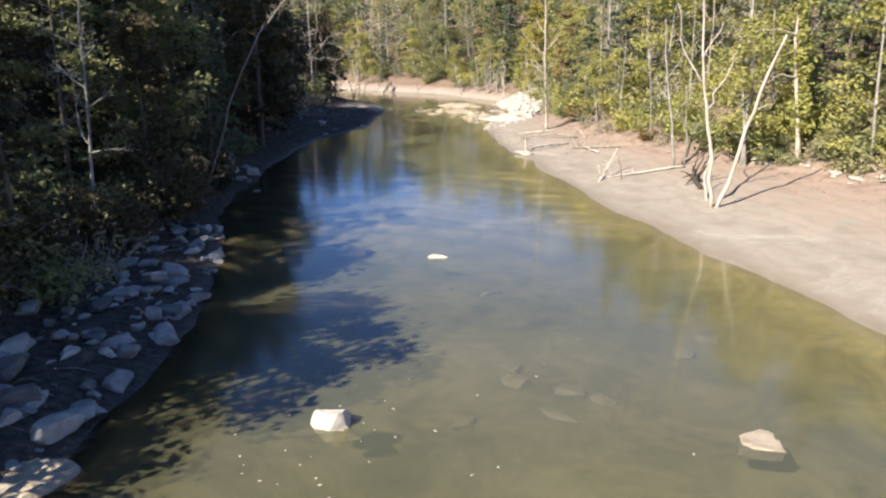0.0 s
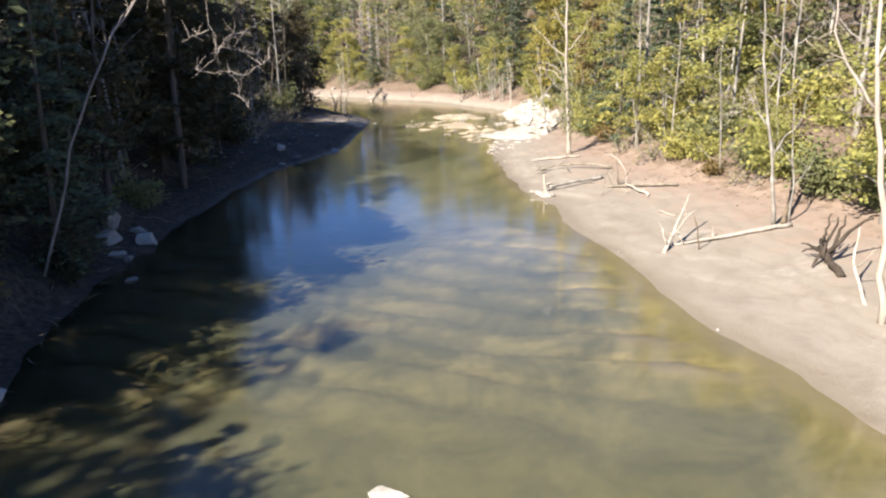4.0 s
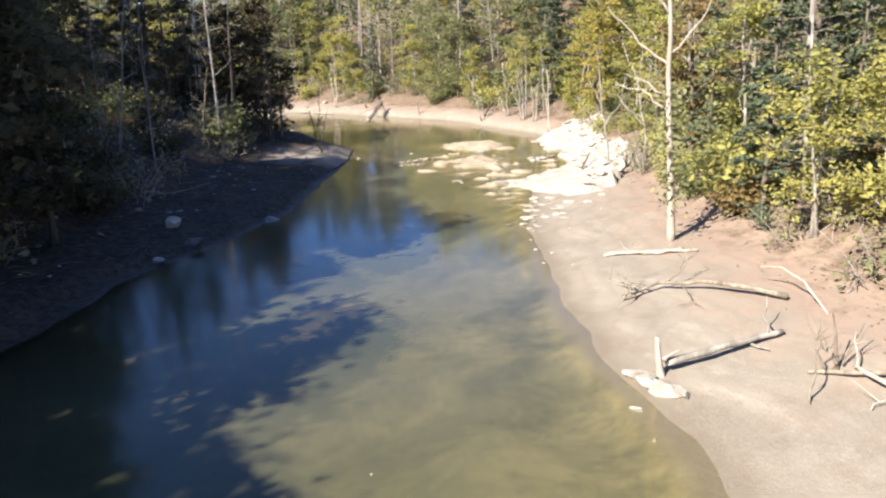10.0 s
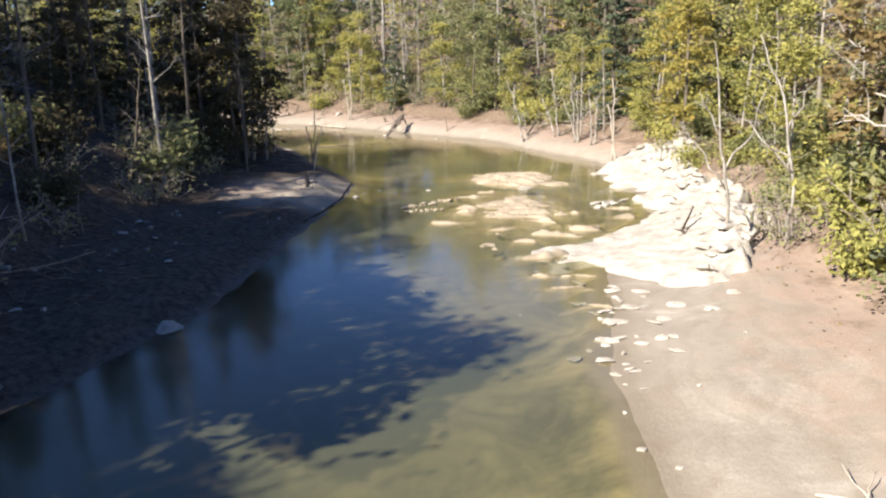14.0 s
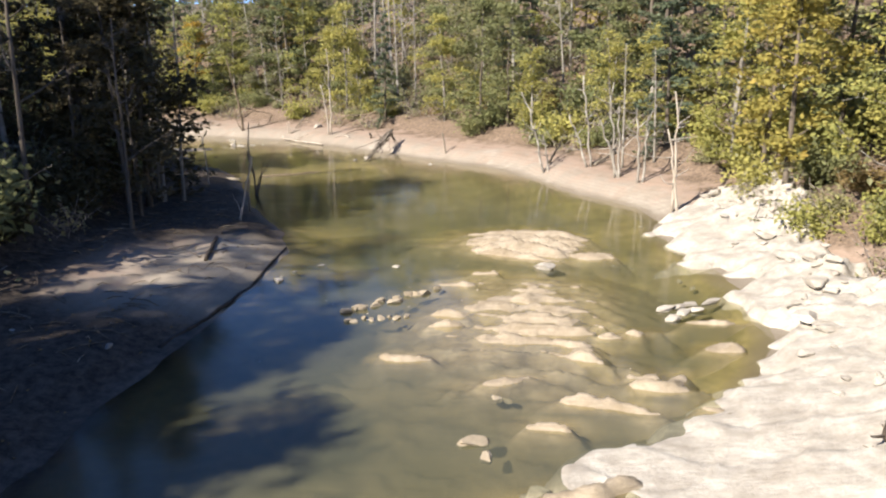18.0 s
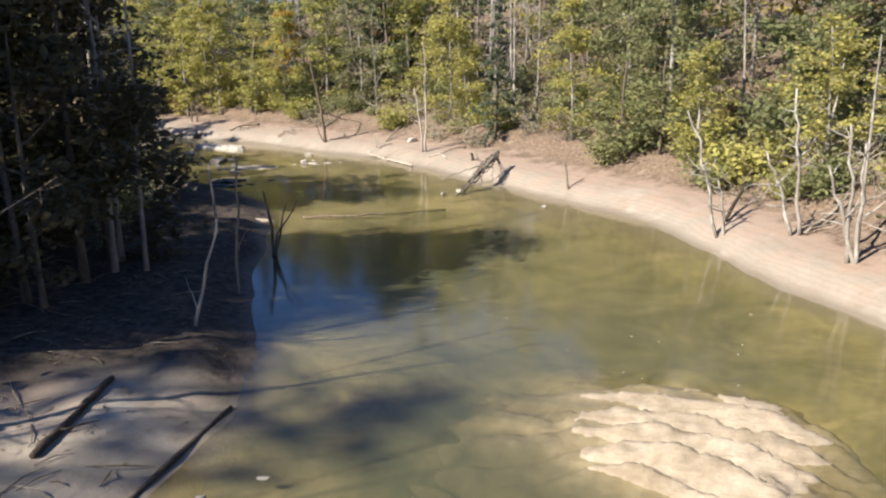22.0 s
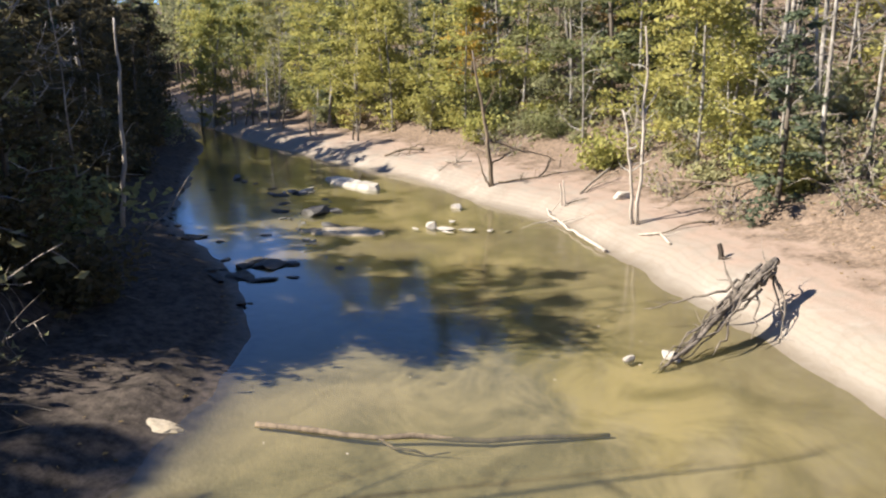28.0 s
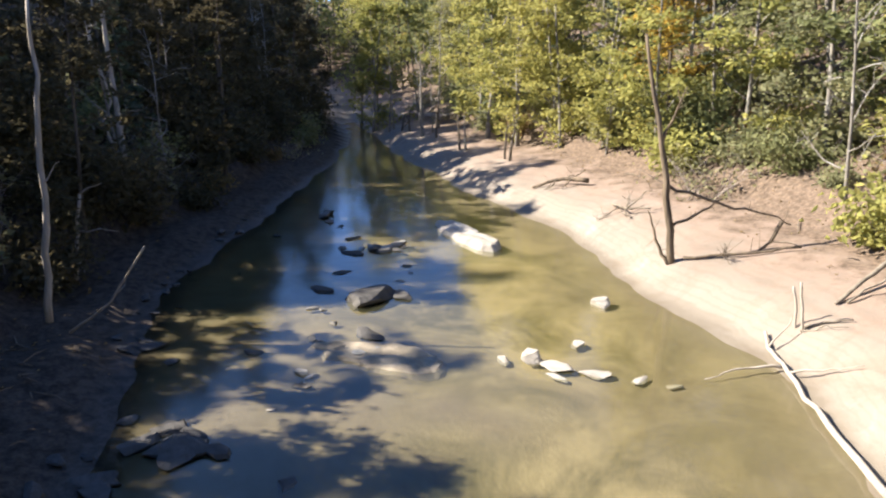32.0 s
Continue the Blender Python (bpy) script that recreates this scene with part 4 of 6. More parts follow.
def bank_boulder(k, x, y, s):
    r = random.Random(k)
    stone("boulder", x, y, (s * r.uniform(0.9, 1.3), s * r.uniform(0.6, 1.0), s * r.uniform(0.38, 0.75)), 600 + k, (WHITE_ROCK, GREY_ROCK, GREY_ROCK, DIM_ROCK, GREY_ROCK)[k % 5], ("angular pale boulder on the shaded bank", "angular grey boulder on the shaded bank", "grey slab boulder among others on the bank", "dark grey boulder on the shaded bank", "angular grey boulder on the shaded bank")[k % 5], BB, turn=r.uniform(0, 360))


for k, (x, y, s) in enumerate(((-12.5, -3.2, 0.75), (-9.8, 0.0, 0.5), (-10.3, 3.8, 0.52), (-10.8, -6.4, 0.9), (-9.15, 1.9, 0.42), (-8.95, -1.4, 0.55), (-10.0, 8.0, 0.5), (-11.7, 11.8, 0.72), (-10.75, 11.5, 0.55), (-11.2, 9.7, 0.58), (-10.1, 8.3, 0.42),
                               (-10.4, 4.1, 0.75), (-9.1, 2.5, 0.5), (-11.9, -4.6, 0.8), (-13.0, -5.8, 0.9), (-9.6, -7.3, 0.7), (-11.7, 23.4, 0.45), (-12.9, 26, 0.4), (-10.65, 53.9, 0.62), (-8.3, 59.2, 0.5), (-11.3, 51.5, 0.35))):
    bank_boulder(k, x, y, s)
stone("boulder", -13.2, 28.9, (0.85, 0.55, 0.5), 701, WHITE_ROCK, "bleached boulder on the shaded waterline", BB, turn=15)
stone("boulder", -14.5, 27.6, (1.0, 0.8, 0.75), 702, GREY_ROCK, "large grey boulder on the shaded bank", BB, turn=60)
stone("boulder", -13.4, 26.2, (0.7, 0.35, 0.3), 703, WHITE_ROCK, "flat pale rock at the shaded waterline", BB, turn=10)
stone("boulder", -15.0, 29.4, (1.1, 0.8, 0.8), 704, GREY_ROCK, "large grey boulder on the shaded bank", BB, turn=110)
stone("boulder", -13.9, 30.0, (0.5, 0.45, 0.4), 705, GREY_ROCK, "grey boulder on the shaded bank", BB, turn=10)
stone("boulder", -12.2, 55.8, (0.7, 0.5, 0.45), 706, WHITE_ROCK, "pale boulder on the shaded bank", BB, turn=70)
rb = random.Random(12)
for k in range(330):
    y = rb.uniform(-10, 13)
    x = rb.uniform(-16.5, -8.8) - 0.06 * abs(y)
    if -0.3 < shore_distance(np.array([x]), np.array([y]))[0] < 6:
        bank_boulder(30 + k, x, y, rb.choice((0.14, 0.16, 0.2, 0.25, 0.3, 0.36, 0.45, 0.6)))
for k in range(60):
    y = rb.uniform(46, 74)
    x = float(np.interp(y, [46, 55, 63, 74], [-12.5, -11.4, -10, -7.8])) - rb.uniform(0.3, 7)
    bank_boulder(400 + k, x, y, rb.choice((0.1, 0.12, 0.16, 0.2, 0.28)))

# rocks of the far reach
for x, y, s, seed, lab in ((-24.0, 121.9, 0.40, 121, "upright white rock standing in shallow water"), (-25.7, 126.3, 0.45, 122, "round white rock in the water near the bank"), (-17.5, 128.0, 0.55, 123, "pale boulder beside the dead twin trunks"),
                           (-4.4, 110.6, 0.22, 124, "small pale rock at the water's edge"), (-10.6, 113.0, 0.26, 125, "small pale rock at the water's edge"), (-9.75, 113.6, 0.35, 126, "pale rock beside the uprooted trunk"), (3.4, 83.1, 0.50, 127, "dark-edged tan rock on the shallow ledge")):
    stone("boulder", x, y, (s, s * 0.8, s * (0.95 if seed == 121 else 0.65)), seed, WHITE_ROCK, lab, z=None if seed == 123 else -0.05, turn=seed * 31, sink=0.2)
RR = "low rocks awash in the far reach"
for k, (x, y, s) in enumerate(((-23.3, 122.1, 0.6), (-22.5, 122.5, 0.5), (-21.6, 123.0, 0.35), (-24.5, 121.4, 0.35), (-22.9, 121.7, 0.35), (-20.9, 123.4, 0.25), (-24.1, 123.6, 0.35))):
    stone("flat_stone", x, y, (s * 1.1, s * 0.55, s * 0.22), 130 + k, WHITE_ROCK, "low pale stone awash in shallow water", RR, z=-0.05, turn=k * 50, sink=0.15)
DR = "dark rocks in the shaded shallows"
for k, (x, y, s) in enumerate(((-24.6, 111.9, 0.55), (-23.9, 112.1, 0.45), (-24.9, 113.4, 0.6), (-25.6, 113.9, 0.5), (-26.2, 113.7, 0.45), (-22.7, 114.7, 0.3), (-29.1, 116.7, 0.35), (-27.8, 118.5, 0.4), (-28.2, 119.6, 0.5), (-31.2, 114.6, 0.5), (-29.9, 114.8, 0.3),
                               (-32.6, 120.6, 0.45), (-34.0, 122.0, 0.4), (-30.9, 121.4, 0.35), (-36.0, 123.6, 0.5), (-38.2, 124.8, 0.4), (-33.2, 124.1, 0.3), (-26.4, 116.8, 0.3), (-40.5, 125.4, 0.35), (-23.2, 113.0, 0.3), (-27.2, 113.0, 0.35), (-35.6, 125.6, 0.3), (-31.8, 123.0, 0.25), (-30.9, 121.3, 1.15), (-30.3, 122.2, 0.5), (-25.2, 113.6, 0.75), (-25.9, 113.0, 0.6), (-24.7, 114.1, 0.5), (-25.0, 111.9, 0.6), (-36.2, 124.6, 0.6), (-35.4, 125.0, 0.4))):
    stone("dark_rock", x, y, (s * 1.4, s * 0.75, s * 0.34), 150 + k, WET_ROCK, "dark wet rock in the shaded shallows", DR, z=-0.06, turn=k * 67, sink=0.2)
# pebbles and cobbles along the sunny waterline
PB = "pale cobbles along the waterline"
for k, (x, y, s) in enumerate(((6.5, 39.3, 0.6), (6.75, 38.8, 0.75), (7.1, 38.3, 0.85), (6.9, 38.6, 0.5), (7.4, 38.1, 0.5), (6.2, 37.6, 0.3), (6.3, 36.2, 0.16), (5.2, 50.3, 0.18), (5.1, 52.4, 0.2), (5.0, 54.1, 0.14), (5.7, 51.6, 0.18), (5.5, 57.5, 0.25), (5.3, 58.6, 0.22),
                               (6.3, 49.5, 0.15), (6.8, 29.2, 0.16), (8.6, 26.1, 0.14), (9.6, 16.9, 0.15), (4.6, 58.0, 0.2), (6.9, 55.0, 0.14), (5.2, 60.5, 0.24), (7.6, 61.0, 0.16), (6.1, 62.0, 0.2), (8.9, 58.0, 0.14), (6.0, 29.9, 0.15), (8.6, 81.2, 0.35), (8.3, 82.0, 0.25), (6.1, 83.9, 0.28), (6.8, 83.5, 0.22), (8.2, 90.8, 0.25))):
    stone("cobble", x, y, (s * 0.75, s * 0.5, s * 0.36), 180 + k, WHITE_ROCK, "pale cobble on the mud at the waterline", PB, turn=k * 71, sink=0.2)


# loose rubble that just breaks the far shallows
r = random.Random(91)
for k, (x, y, s, dark) in enumerate(((-27.0, 117.1, 0.26, 0), (-26.7, 117.15, 0.18, 0), (-27.6, 118.6, 0.24, 1), (-27.2, 118.8, 0.34, 0), (-26.9, 118.95, 0.22, 1), (-27.1, 119.3, 0.30, 0), (-26.7, 119.2, 0.20, 1), (-31.2, 119.5, 0.24, 1), (-30.9, 119.6, 0.16, 1), (-29.6, 119.3, 0.22, 1), (-28.9, 118.3, 0.26, 1),
                                 (-28.6, 118.35, 0.18, 1), (-36.0, 125.6, 0.42, 2), (-36.2, 124.5, 0.38, 0), (-35.5, 124.6, 0.34, 1), (-36.5, 124.2, 0.30, 0), (-35.9, 125.0, 0.32, 0), (-32.4, 123.8, 0.20, 1), (-37.0, 123.6, 0.34, 1), (-25.7, 115.7, 0.14, 2), (-42.8, 125.8, 0.5, 1), (-41.6, 125.4, 0.4, 1), (-43.4, 126.3, 0.45, 1))):
    stone("rubble_stone", x, y, (s * r.uniform(1.0, 1.5), s * r.uniform(0.6, 0.9), s * r.uniform(0.4, 0.6)), 2100 + k, (GREY_ROCK, DIM_ROCK, WHITE_ROCK)[dark], ("broken grey stone awash in the far shallows", "wet dark stone awash in the far shallows", "small white stone breaking the far shallows")[dark], "rubble in the far shallows", z=-0.06, turn=r.uniform(0, 180), sink=0.15)


def ledge(x, y, length, width, high, turn, seed, material, label, group, tilt=0.0, name="rock_ledge", crack=0):
    """A low stratified slab that dips under the water on one side, with a ragged outline."""
    nu, nv = max(10, int(length / 0.14)), max(8, int(width / 0.12))
    u, v = np.meshgrid(np.linspace(-1, 1, nu), np.linspace(-1, 1, nv))
    a, b = u * length / 2, v * width / 2
    edge = 1 - (u ** 2 + np.abs(v + 0.25 * wave(a + seed, b, 1.3, seed)) ** 2) - 0.35 * np.abs(wave(a, b + seed * 3, 2.0, seed + 1))
    inside = np.clip(edge * 3.2, 0, 1)
    layers = np.floor((v * 0.5 + 0.5 + 0.18 * wave(a, b, 1.1, seed + 2)) * 3) / 3
    z = -0.25 + inside * (0.25 + high * (0.45 + 0.55 * layers)) + 0.03 * wave(a, b, 5.5, seed + 3) * inside
    if crack:
        z = z - 0.16 * (np.abs(((a * crack + 0.3 * wave(a, b, 1.5, seed + 4)) % 1.0) - 0.5) < 0.09) * inside
    z = z + tilt * v * 0.5
    i = np.arange(nu * nv).reshape(nv, nu)
    g = Geo()
    quads = np.stack([i[:-1, :-1], i[:-1, 1:], i[1:, 1:], i[1:, :-1]], -1).reshape(-1, 4)
    zz = z.ravel()
    g.add(np.column_stack([a.ravel(), b.ravel(), zz]), quads[(zz[quads] > -0.22).any(1)].tolist())
    ob = tagged(new(name, g.mesh(name, material)), label, "rock", group)
    ob.matrix_world = pose(x, y, 0.0, 0, 0, turn)
    return ob


# the bleached bedrock shelf
SHELF = np.array([(5.6, 66.6), (8.2, 61.8), (10.3, 63.6), (12.4, 68), (14.2, 74.5), (13.9, 82), (14.6, 88), (13.9, 94), (11.0, 93.2), (8.9, 90.4), (7.7, 89.1), (9.2, 86.8), (8.9, 83.6), (10.2, 81.7), (10.2, 79), (9.8, 76.2), (8.1, 73.2), (5.2, 70.2), (3.7, 68.2)])


def shelf_inside(x, y):
    best, inside = np.full(x.shape, 1e9), np.zeros(x.shape, bool)
    for (ax, ay), (bx, by) in zip(SHELF, np.roll(SHELF, -1, 0)):
        ex, ey = bx - ax, by - ay
        t = np.clip(((x - ax) * ex + (y - ay) * ey) / (ex * ex + ey * ey), 0, 1)
        best = np.minimum(best, np.hypot(x - ax - t * ex, y - ay - t * ey))
        inside ^= ((ay > y) != (by > y)) & (x < ex * (y - ay) / ey + ax)
    return np.where(inside, best, -best)


LG = "rock ledges in the river bend"
CRESTS_A = ((2.2, 87.2, 3.4, 1.0, 0.50, 4), (1.6, 85.7, 2.2, 0.45, 0.40, 2), (4.7, 85.6, 2.2, 0.6, 0.42, -38), (3.4, 86.2, 2.4, 0.4, 0.34, -14), (0.1, 77.9, 1.2, 0.3, 0.26, 10), (2.5, 78.9, 2.0, 0.35, 0.28, 12), (0.8, 80.9, 1.5, 0.35, 0.20, 12),
            (3.4, 80.8, 1.4, 0.4, 0.17, 8), (1.0, 82.1, 1.4, 0.3, 0.15, 6), (-0.4, 74.2, 0.9, 0.6, 0.34, 22), (0.7, 76.0, 1.2, 0.25, 0.22, 4), (0.2, 76.9, 0.9, 0.2, 0.18, 4), (3.9, 76.3, 1.3, 0.4, 0.30, -6))
CRESTS_B = ((5.7, 76.3, 1.4, 0.35, 0.27, 18), (4.6, 74.6, 1.3, 0.35, 0.27, -30), (9.0, 77.6, 1.5, 0.4, 0.26, -6), (8.2, 75.4, 1.0, 0.45, 0.34, 4), (5.2, 77.5, 0.8, 0.25, 0.22, -20), (2.0, 72.6, 1.5, 0.4, 0.2, 10),
            (4.2, 71.6, 1.9, 0.45, 0.28, 2), (6.0, 73.0, 1.7, 0.4, 0.28, -8), (3.6, 67.8, 1.7, 0.35, 0.3, 6), (4.6, 65.2, 1.7, 0.3, 0.20, -14), (5.0, 63.4, 1.5, 0.25, 0.16, -18), (5.3, 61.6, 1.1, 0.25, 0.28, -30), (7.0, 69.6, 2.0, 0.5, 0.34, 4))
CRESTS_C = ((4.0, 76.2, 0.4, 0.3, 0.32, -50), (5.1, 76.0, 0.7, 0.28, 0.3, 20), (4.4, 74.4, 0.8, 0.3, 0.34, -50), (5.5, 73.6, 0.6, 0.4, 0.36, 9), (6.6, 73.4, 0.7, 0.4, 0.36, 13), (8.1, 75.4, 0.6, 0.5, 0.36, 9), (3.0, 70.1, 0.9, 0.35, 0.26, 0), (-0.2, 74.2, 0.7, 0.55, 0.36, 34), (4.3, 71.8, 0.6, 0.35, 0.22, 9), (0.6, 76.2, 0.8, 0.2, 0.24, 11), (6.9, 71.6, 0.7, 0.4, 0.36, -42), (5.0, 76.8, 0.4, 0.2, 0.26, -31))


def ledge_field(x, y):
    """Strata that dip into the river, with crests that stand clear of it here and there."""
    wx, wy = x + 0.45 * wave(x, y, 0.9, 61) + 0.16 * wave(x, y, 3.2, 71), y + 0.30 * wave(x, y, 0.8, 62) + 0.10 * wave(x, y, 3.6, 72)
    s = (wy + 0.16 * wx + 0.05 * (wx - 2.5) ** 2 * np.clip((wy - 80) / 6, 0, 1)) * 1.05 + 0.35 * wave(x, y, 0.30, 63)
    saw = s % 1.0
    saw = np.where(saw < 0.78, saw / 0.78, (1 - saw) / 0.22)
    rough = 0.07 * wave(x, y, 1.9, 64) + 0.045 * wave(x, y, 5.5, 65) + 0.015 * wave(x, y, 13.0, 68)
    wide = np.exp(-(((wx - 3.0) / 6.2) ** 2 + ((wy - 77) / 11.5) ** 2))
    mid = np.exp(-(((wx - 2.6) / 4.6) ** 2 + ((wy - 79) / 5.2) ** 2) ** 2)
    head = np.exp(-(((wx - 2.6) / 4.2) ** 2 + ((wy - 87.5) / 3.4) ** 2) ** 2)
    pools = 0.34 * np.exp(-((wx - 2.0) / 2.6) ** 2 - ((wy - 83.1) / 0.9) ** 2) + 0.24 * np.maximum(0, wave(x, y, 0.75, 77)) * (1 - head)
    patchy = 0.75 + 0.5 * wave(x, y, 0.55, 78)
    base = -pools - 1.25 + 1.10 * wide + 0.25 * mid + 0.97 * head
    z = base + (0.26 * wide * patchy + 0.24 * head) * (saw - 0.5) * np.clip((base + 0.5) / 0.3, 0.1, 1) + rough
    for cx, cy, a, b, high, turn in CRESTS_A + CRESTS_B + CRESTS_C:
        c, n = math.cos(radians(turn)), math.sin(radians(turn))
        u, v = (wx - cx) * c + (wy - cy) * n, (wy - cy) * c - (wx - cx) * n
        near = np.exp(-np.abs(u / (1.25 * a)) ** 3 - (np.abs(v) / (1.5 * b)) ** 2)
        z = np.maximum(z, -0.85 + near * (0.82 + 0.42 * high) + 0.16 * (saw - 0.5) + rough * 1.5)
    z = np.minimum(z, 0.08 + (0.11 + 0.24 * head) * saw + rough) - 0.015 * (1 - head)
    plate = 0.085 * np.floor(z / 0.085 + 0.55 * wave(x, y, 1.5, 74) + 0.35 * wave(x, y, 4.2, 75))
    flat = 0.7 * np.clip((z + 0.38) / 0.18, 0, 1)
    return (1 - flat) * z + flat * plate + 0.03 + 0.012 * wave(x, y, 9.0, 76)


me, *_ = sheet("rock_ledges", np.arange(-6, 11.0, 0.10), np.arange(58, 92, 0.10), ledge_field, LEDGE_BED, lambda x, y: (np.hypot((x - 2.8) / 8.6, (y - 76) / 18) < 1) & (shelf_inside(x, y) < 0.8) & (shore_distance(x, y) < 1.0))
tagged(new("rock_ledges", me), "pale stratified rock ledges breaking the shallow water", "bedrock", kind="structure")
# broken blocks in two lines
BL = "broken ledge blocks in the shallows"
for k, (x, y, s) in enumerate(((1.6, 69.6, 0.34), (1.3, 69.5, 0.22), (1.8, 69.0, 0.26), (1.9, 71.8, 0.24), (2.2, 71.8, 0.16))):
    stone("ledge_block", x, y, (s * 1.3, s * 0.8, s * 0.55), 280 + k, LEDGE_ROCK, "broken tan ledge block in shallow water", BL, z=-0.10, turn=20 + 33 * k, sink=0.12)
for k in range(11):
    t = k / 10
    stone("ledge_block", -3.2 + 2.6 * t + 0.1 * math.sin(k * 9), 77.7 + 2.5 * t + 0.2 * math.sin(k * 2), (0.30 + 0.14 * math.sin(k * 3.1), 0.2 + 0.07 * math.sin(k * 1.7), 0.2), 230 + k, LEDGE_ROCK, "broken tan ledge block in shallow water", BL, z=-0.08, turn=35 + 8 * math.sin(k * 5), sink=0.12)
for k in range(8):
    stone("ledge_block", -3.0 + 0.26 * k, 76.9 + 0.07 * k + 0.1 * math.sin(k * 4), (0.17 + 0.07 * math.sin(k * 2.3), 0.15, 0.17), 245 + k, LEDGE_ROCK, "broken tan ledge block in shallow water", BL, z=-0.08, turn=k * 40, sink=0.12)
for k, (x, y) in enumerate(((7.1, 78.5), (7.6, 78.7), (8.1, 78.5), (8.0, 79.0), (8.8, 79.3), (7.2, 77.7), (7.7, 78.3))):
    stone("slab_stone", x, y, (0.48, 0.2, 0.16), 260 + k, WHITE_ROCK, "white flat slab stone on the ledge", BL, z=-0.02, turn=5 + k * 6, sink=0.1)
ledge(-35.6, 128.4, 5.6, 1.5, 0.34, -12, 77, WHITE_ROCK, "white rock slab island in the far reach", LG)
ledge(-33.6, 127.9, 2.4, 1.2, 0.42, -8, 78, WHITE_ROCK, "white rock slab island in the far reach", LG)
ledge(-9.4, -9.2, 3.0, 1.6, 0.25, 40, 81, LEDGE_ROCK, "tan stratified rock at the water's edge", LG)
ledge(-26.8, 119.0, 4.6, 2.0, 0.10, 30, 79, LEDGE_ROCK, "low gravelly shoal in the shallows", LG)
ledge(-17.7, 103.4, 3.4, 0.9, 0.14, 25, 80, LEDGE_ROCK, "low mud-coated rock in the shaded shallows", LG)

PL = "white rock plates at the waterline"
for k, (x, y, a, b) in enumerate(((5.2, 58.6, 1.2, 0.6), (5.7, 60.1, 1.5, 0.7), (6.3, 61.4, 1.3, 0.6), (7.1, 60.0, 0.9, 0.5), (7.7, 61.0, 1.1, 0.7), (8.6, 60.4, 0.8, 0.5), (5.1, 56.2, 0.8, 0.4), (6.7, 58.3, 0.7, 0.4), (9.6, 61.6, 1.0, 0.6))):
    ob = ledge(x, y, a * 0.75, b * 0.7, 0.06, -20 + 17 * math.sin(k * 3), 90 + k, WHITE_ROCK, "flat white rock plate at the waterline", PL, name="rock_plate")
    ob.location.z = max(gz(x, y), -0.06) + 0.01
rp = random.Random(9)
for k in range(44):
    t = rp.random()
    x, y = 5.6 - 2.4 * t * t + rp.gauss(0, 0.7) + 1.6 * (0.5 - abs(t - 0.5)), 55 + 13 * t + rp.gauss(0, 0.6)
    s = rp.choice((0.1, 0.13, 0.16, 0.2, 0.28))
    stone("white_stone", x, y, (s * rp.uniform(1.0, 2.2), s * 0.8, s * 0.4), 720 + k, WHITE_ROCK, "broken white stone at the waterline", PL, turn=rp.uniform(-40, 40), sink=0.15)


def shelf_z(x, y):
    s = shelf_inside(x, y) + 0.55 * wave(x, y, 0.7, 36) + 0.6 * wave(x * 0.6, y, 1.7, 31) + 0.30 * wave(x, y, 3.7, 32)
    q = (0.3 * x + y) * 0.45 + 0.4 * wave(x, y, 0.6, 33)
    upper = np.clip((x - 9.2 - 0.09 * (y - 72)) / 3, 0, 1)
    step = 0.13 * np.floor(np.clip(x - 6, 0, 9) * 0.7 + 0.8 * wave(x, y, 0.9, 34)) + (0.12 + 0.12 * upper) * (q % 1.0) + upper * (0.45 + 0.30 * wave(x, y, 1.6, 37) + 0.26 * np.abs(wave(x, y, 3.1, 38)))
    lift = np.clip(s * 1.8, -2.0, 1)
    crag = lift * (0.10 + 0.55 * step) + (0.012 + 0.05 * upper) * wave(x, y, 4.5, 35) * lift + (0.006 + 0.03 * upper) * wave(x, y, 9.5, 39) * lift
    return np.maximum(ground_z(x, y), -0.02) + np.where(lift > 0, crag, lift * 0.45)


me, *_ = sheet("bedrock_shelf", np.arange(2.5, 16.5, 0.12), np.arange(60, 96, 0.12), shelf_z, WHITE_ROCK, lambda x, y: shelf_inside(x, y) > -1.6)
tagged(new("bedrock_shelf", me), "bright white bleached bedrock shelf sloping into the river", "bedrock", kind="structure")
rr = random.Random(4)
for k in range(170):
    y = rr.uniform(62, 94)
    x = rr.uniform(9.6 + 0.09 * (y - 72), 14.6)
    if shelf_inside(np.array([x]), np.array([y]))[0] < 0.3:
        continue
    s = rr.choice((0.10, 0.12, 0.15, 0.2, 0.26, 0.34, 0.46))
    stone("rubble_stone", x, y, (s * 1.2, s, s * 0.6), 300 + k, WHITE_ROCK, "loose white stone on the bedrock shelf", "rubble on the bedrock shelf", z=float(shelf_z(np.array([x]), np.array([y]))[0]), turn=k * 53, sink=0.1)

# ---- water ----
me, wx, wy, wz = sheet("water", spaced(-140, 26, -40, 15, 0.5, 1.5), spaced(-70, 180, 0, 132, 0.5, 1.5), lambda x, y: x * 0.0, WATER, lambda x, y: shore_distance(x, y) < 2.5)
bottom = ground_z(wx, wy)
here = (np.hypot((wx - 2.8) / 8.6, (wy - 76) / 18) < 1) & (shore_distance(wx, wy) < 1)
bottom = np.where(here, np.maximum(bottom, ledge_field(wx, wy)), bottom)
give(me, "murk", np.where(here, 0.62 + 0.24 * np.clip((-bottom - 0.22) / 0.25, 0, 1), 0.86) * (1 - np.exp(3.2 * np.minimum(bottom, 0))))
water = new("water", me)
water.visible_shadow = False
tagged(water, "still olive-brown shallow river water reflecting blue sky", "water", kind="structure")

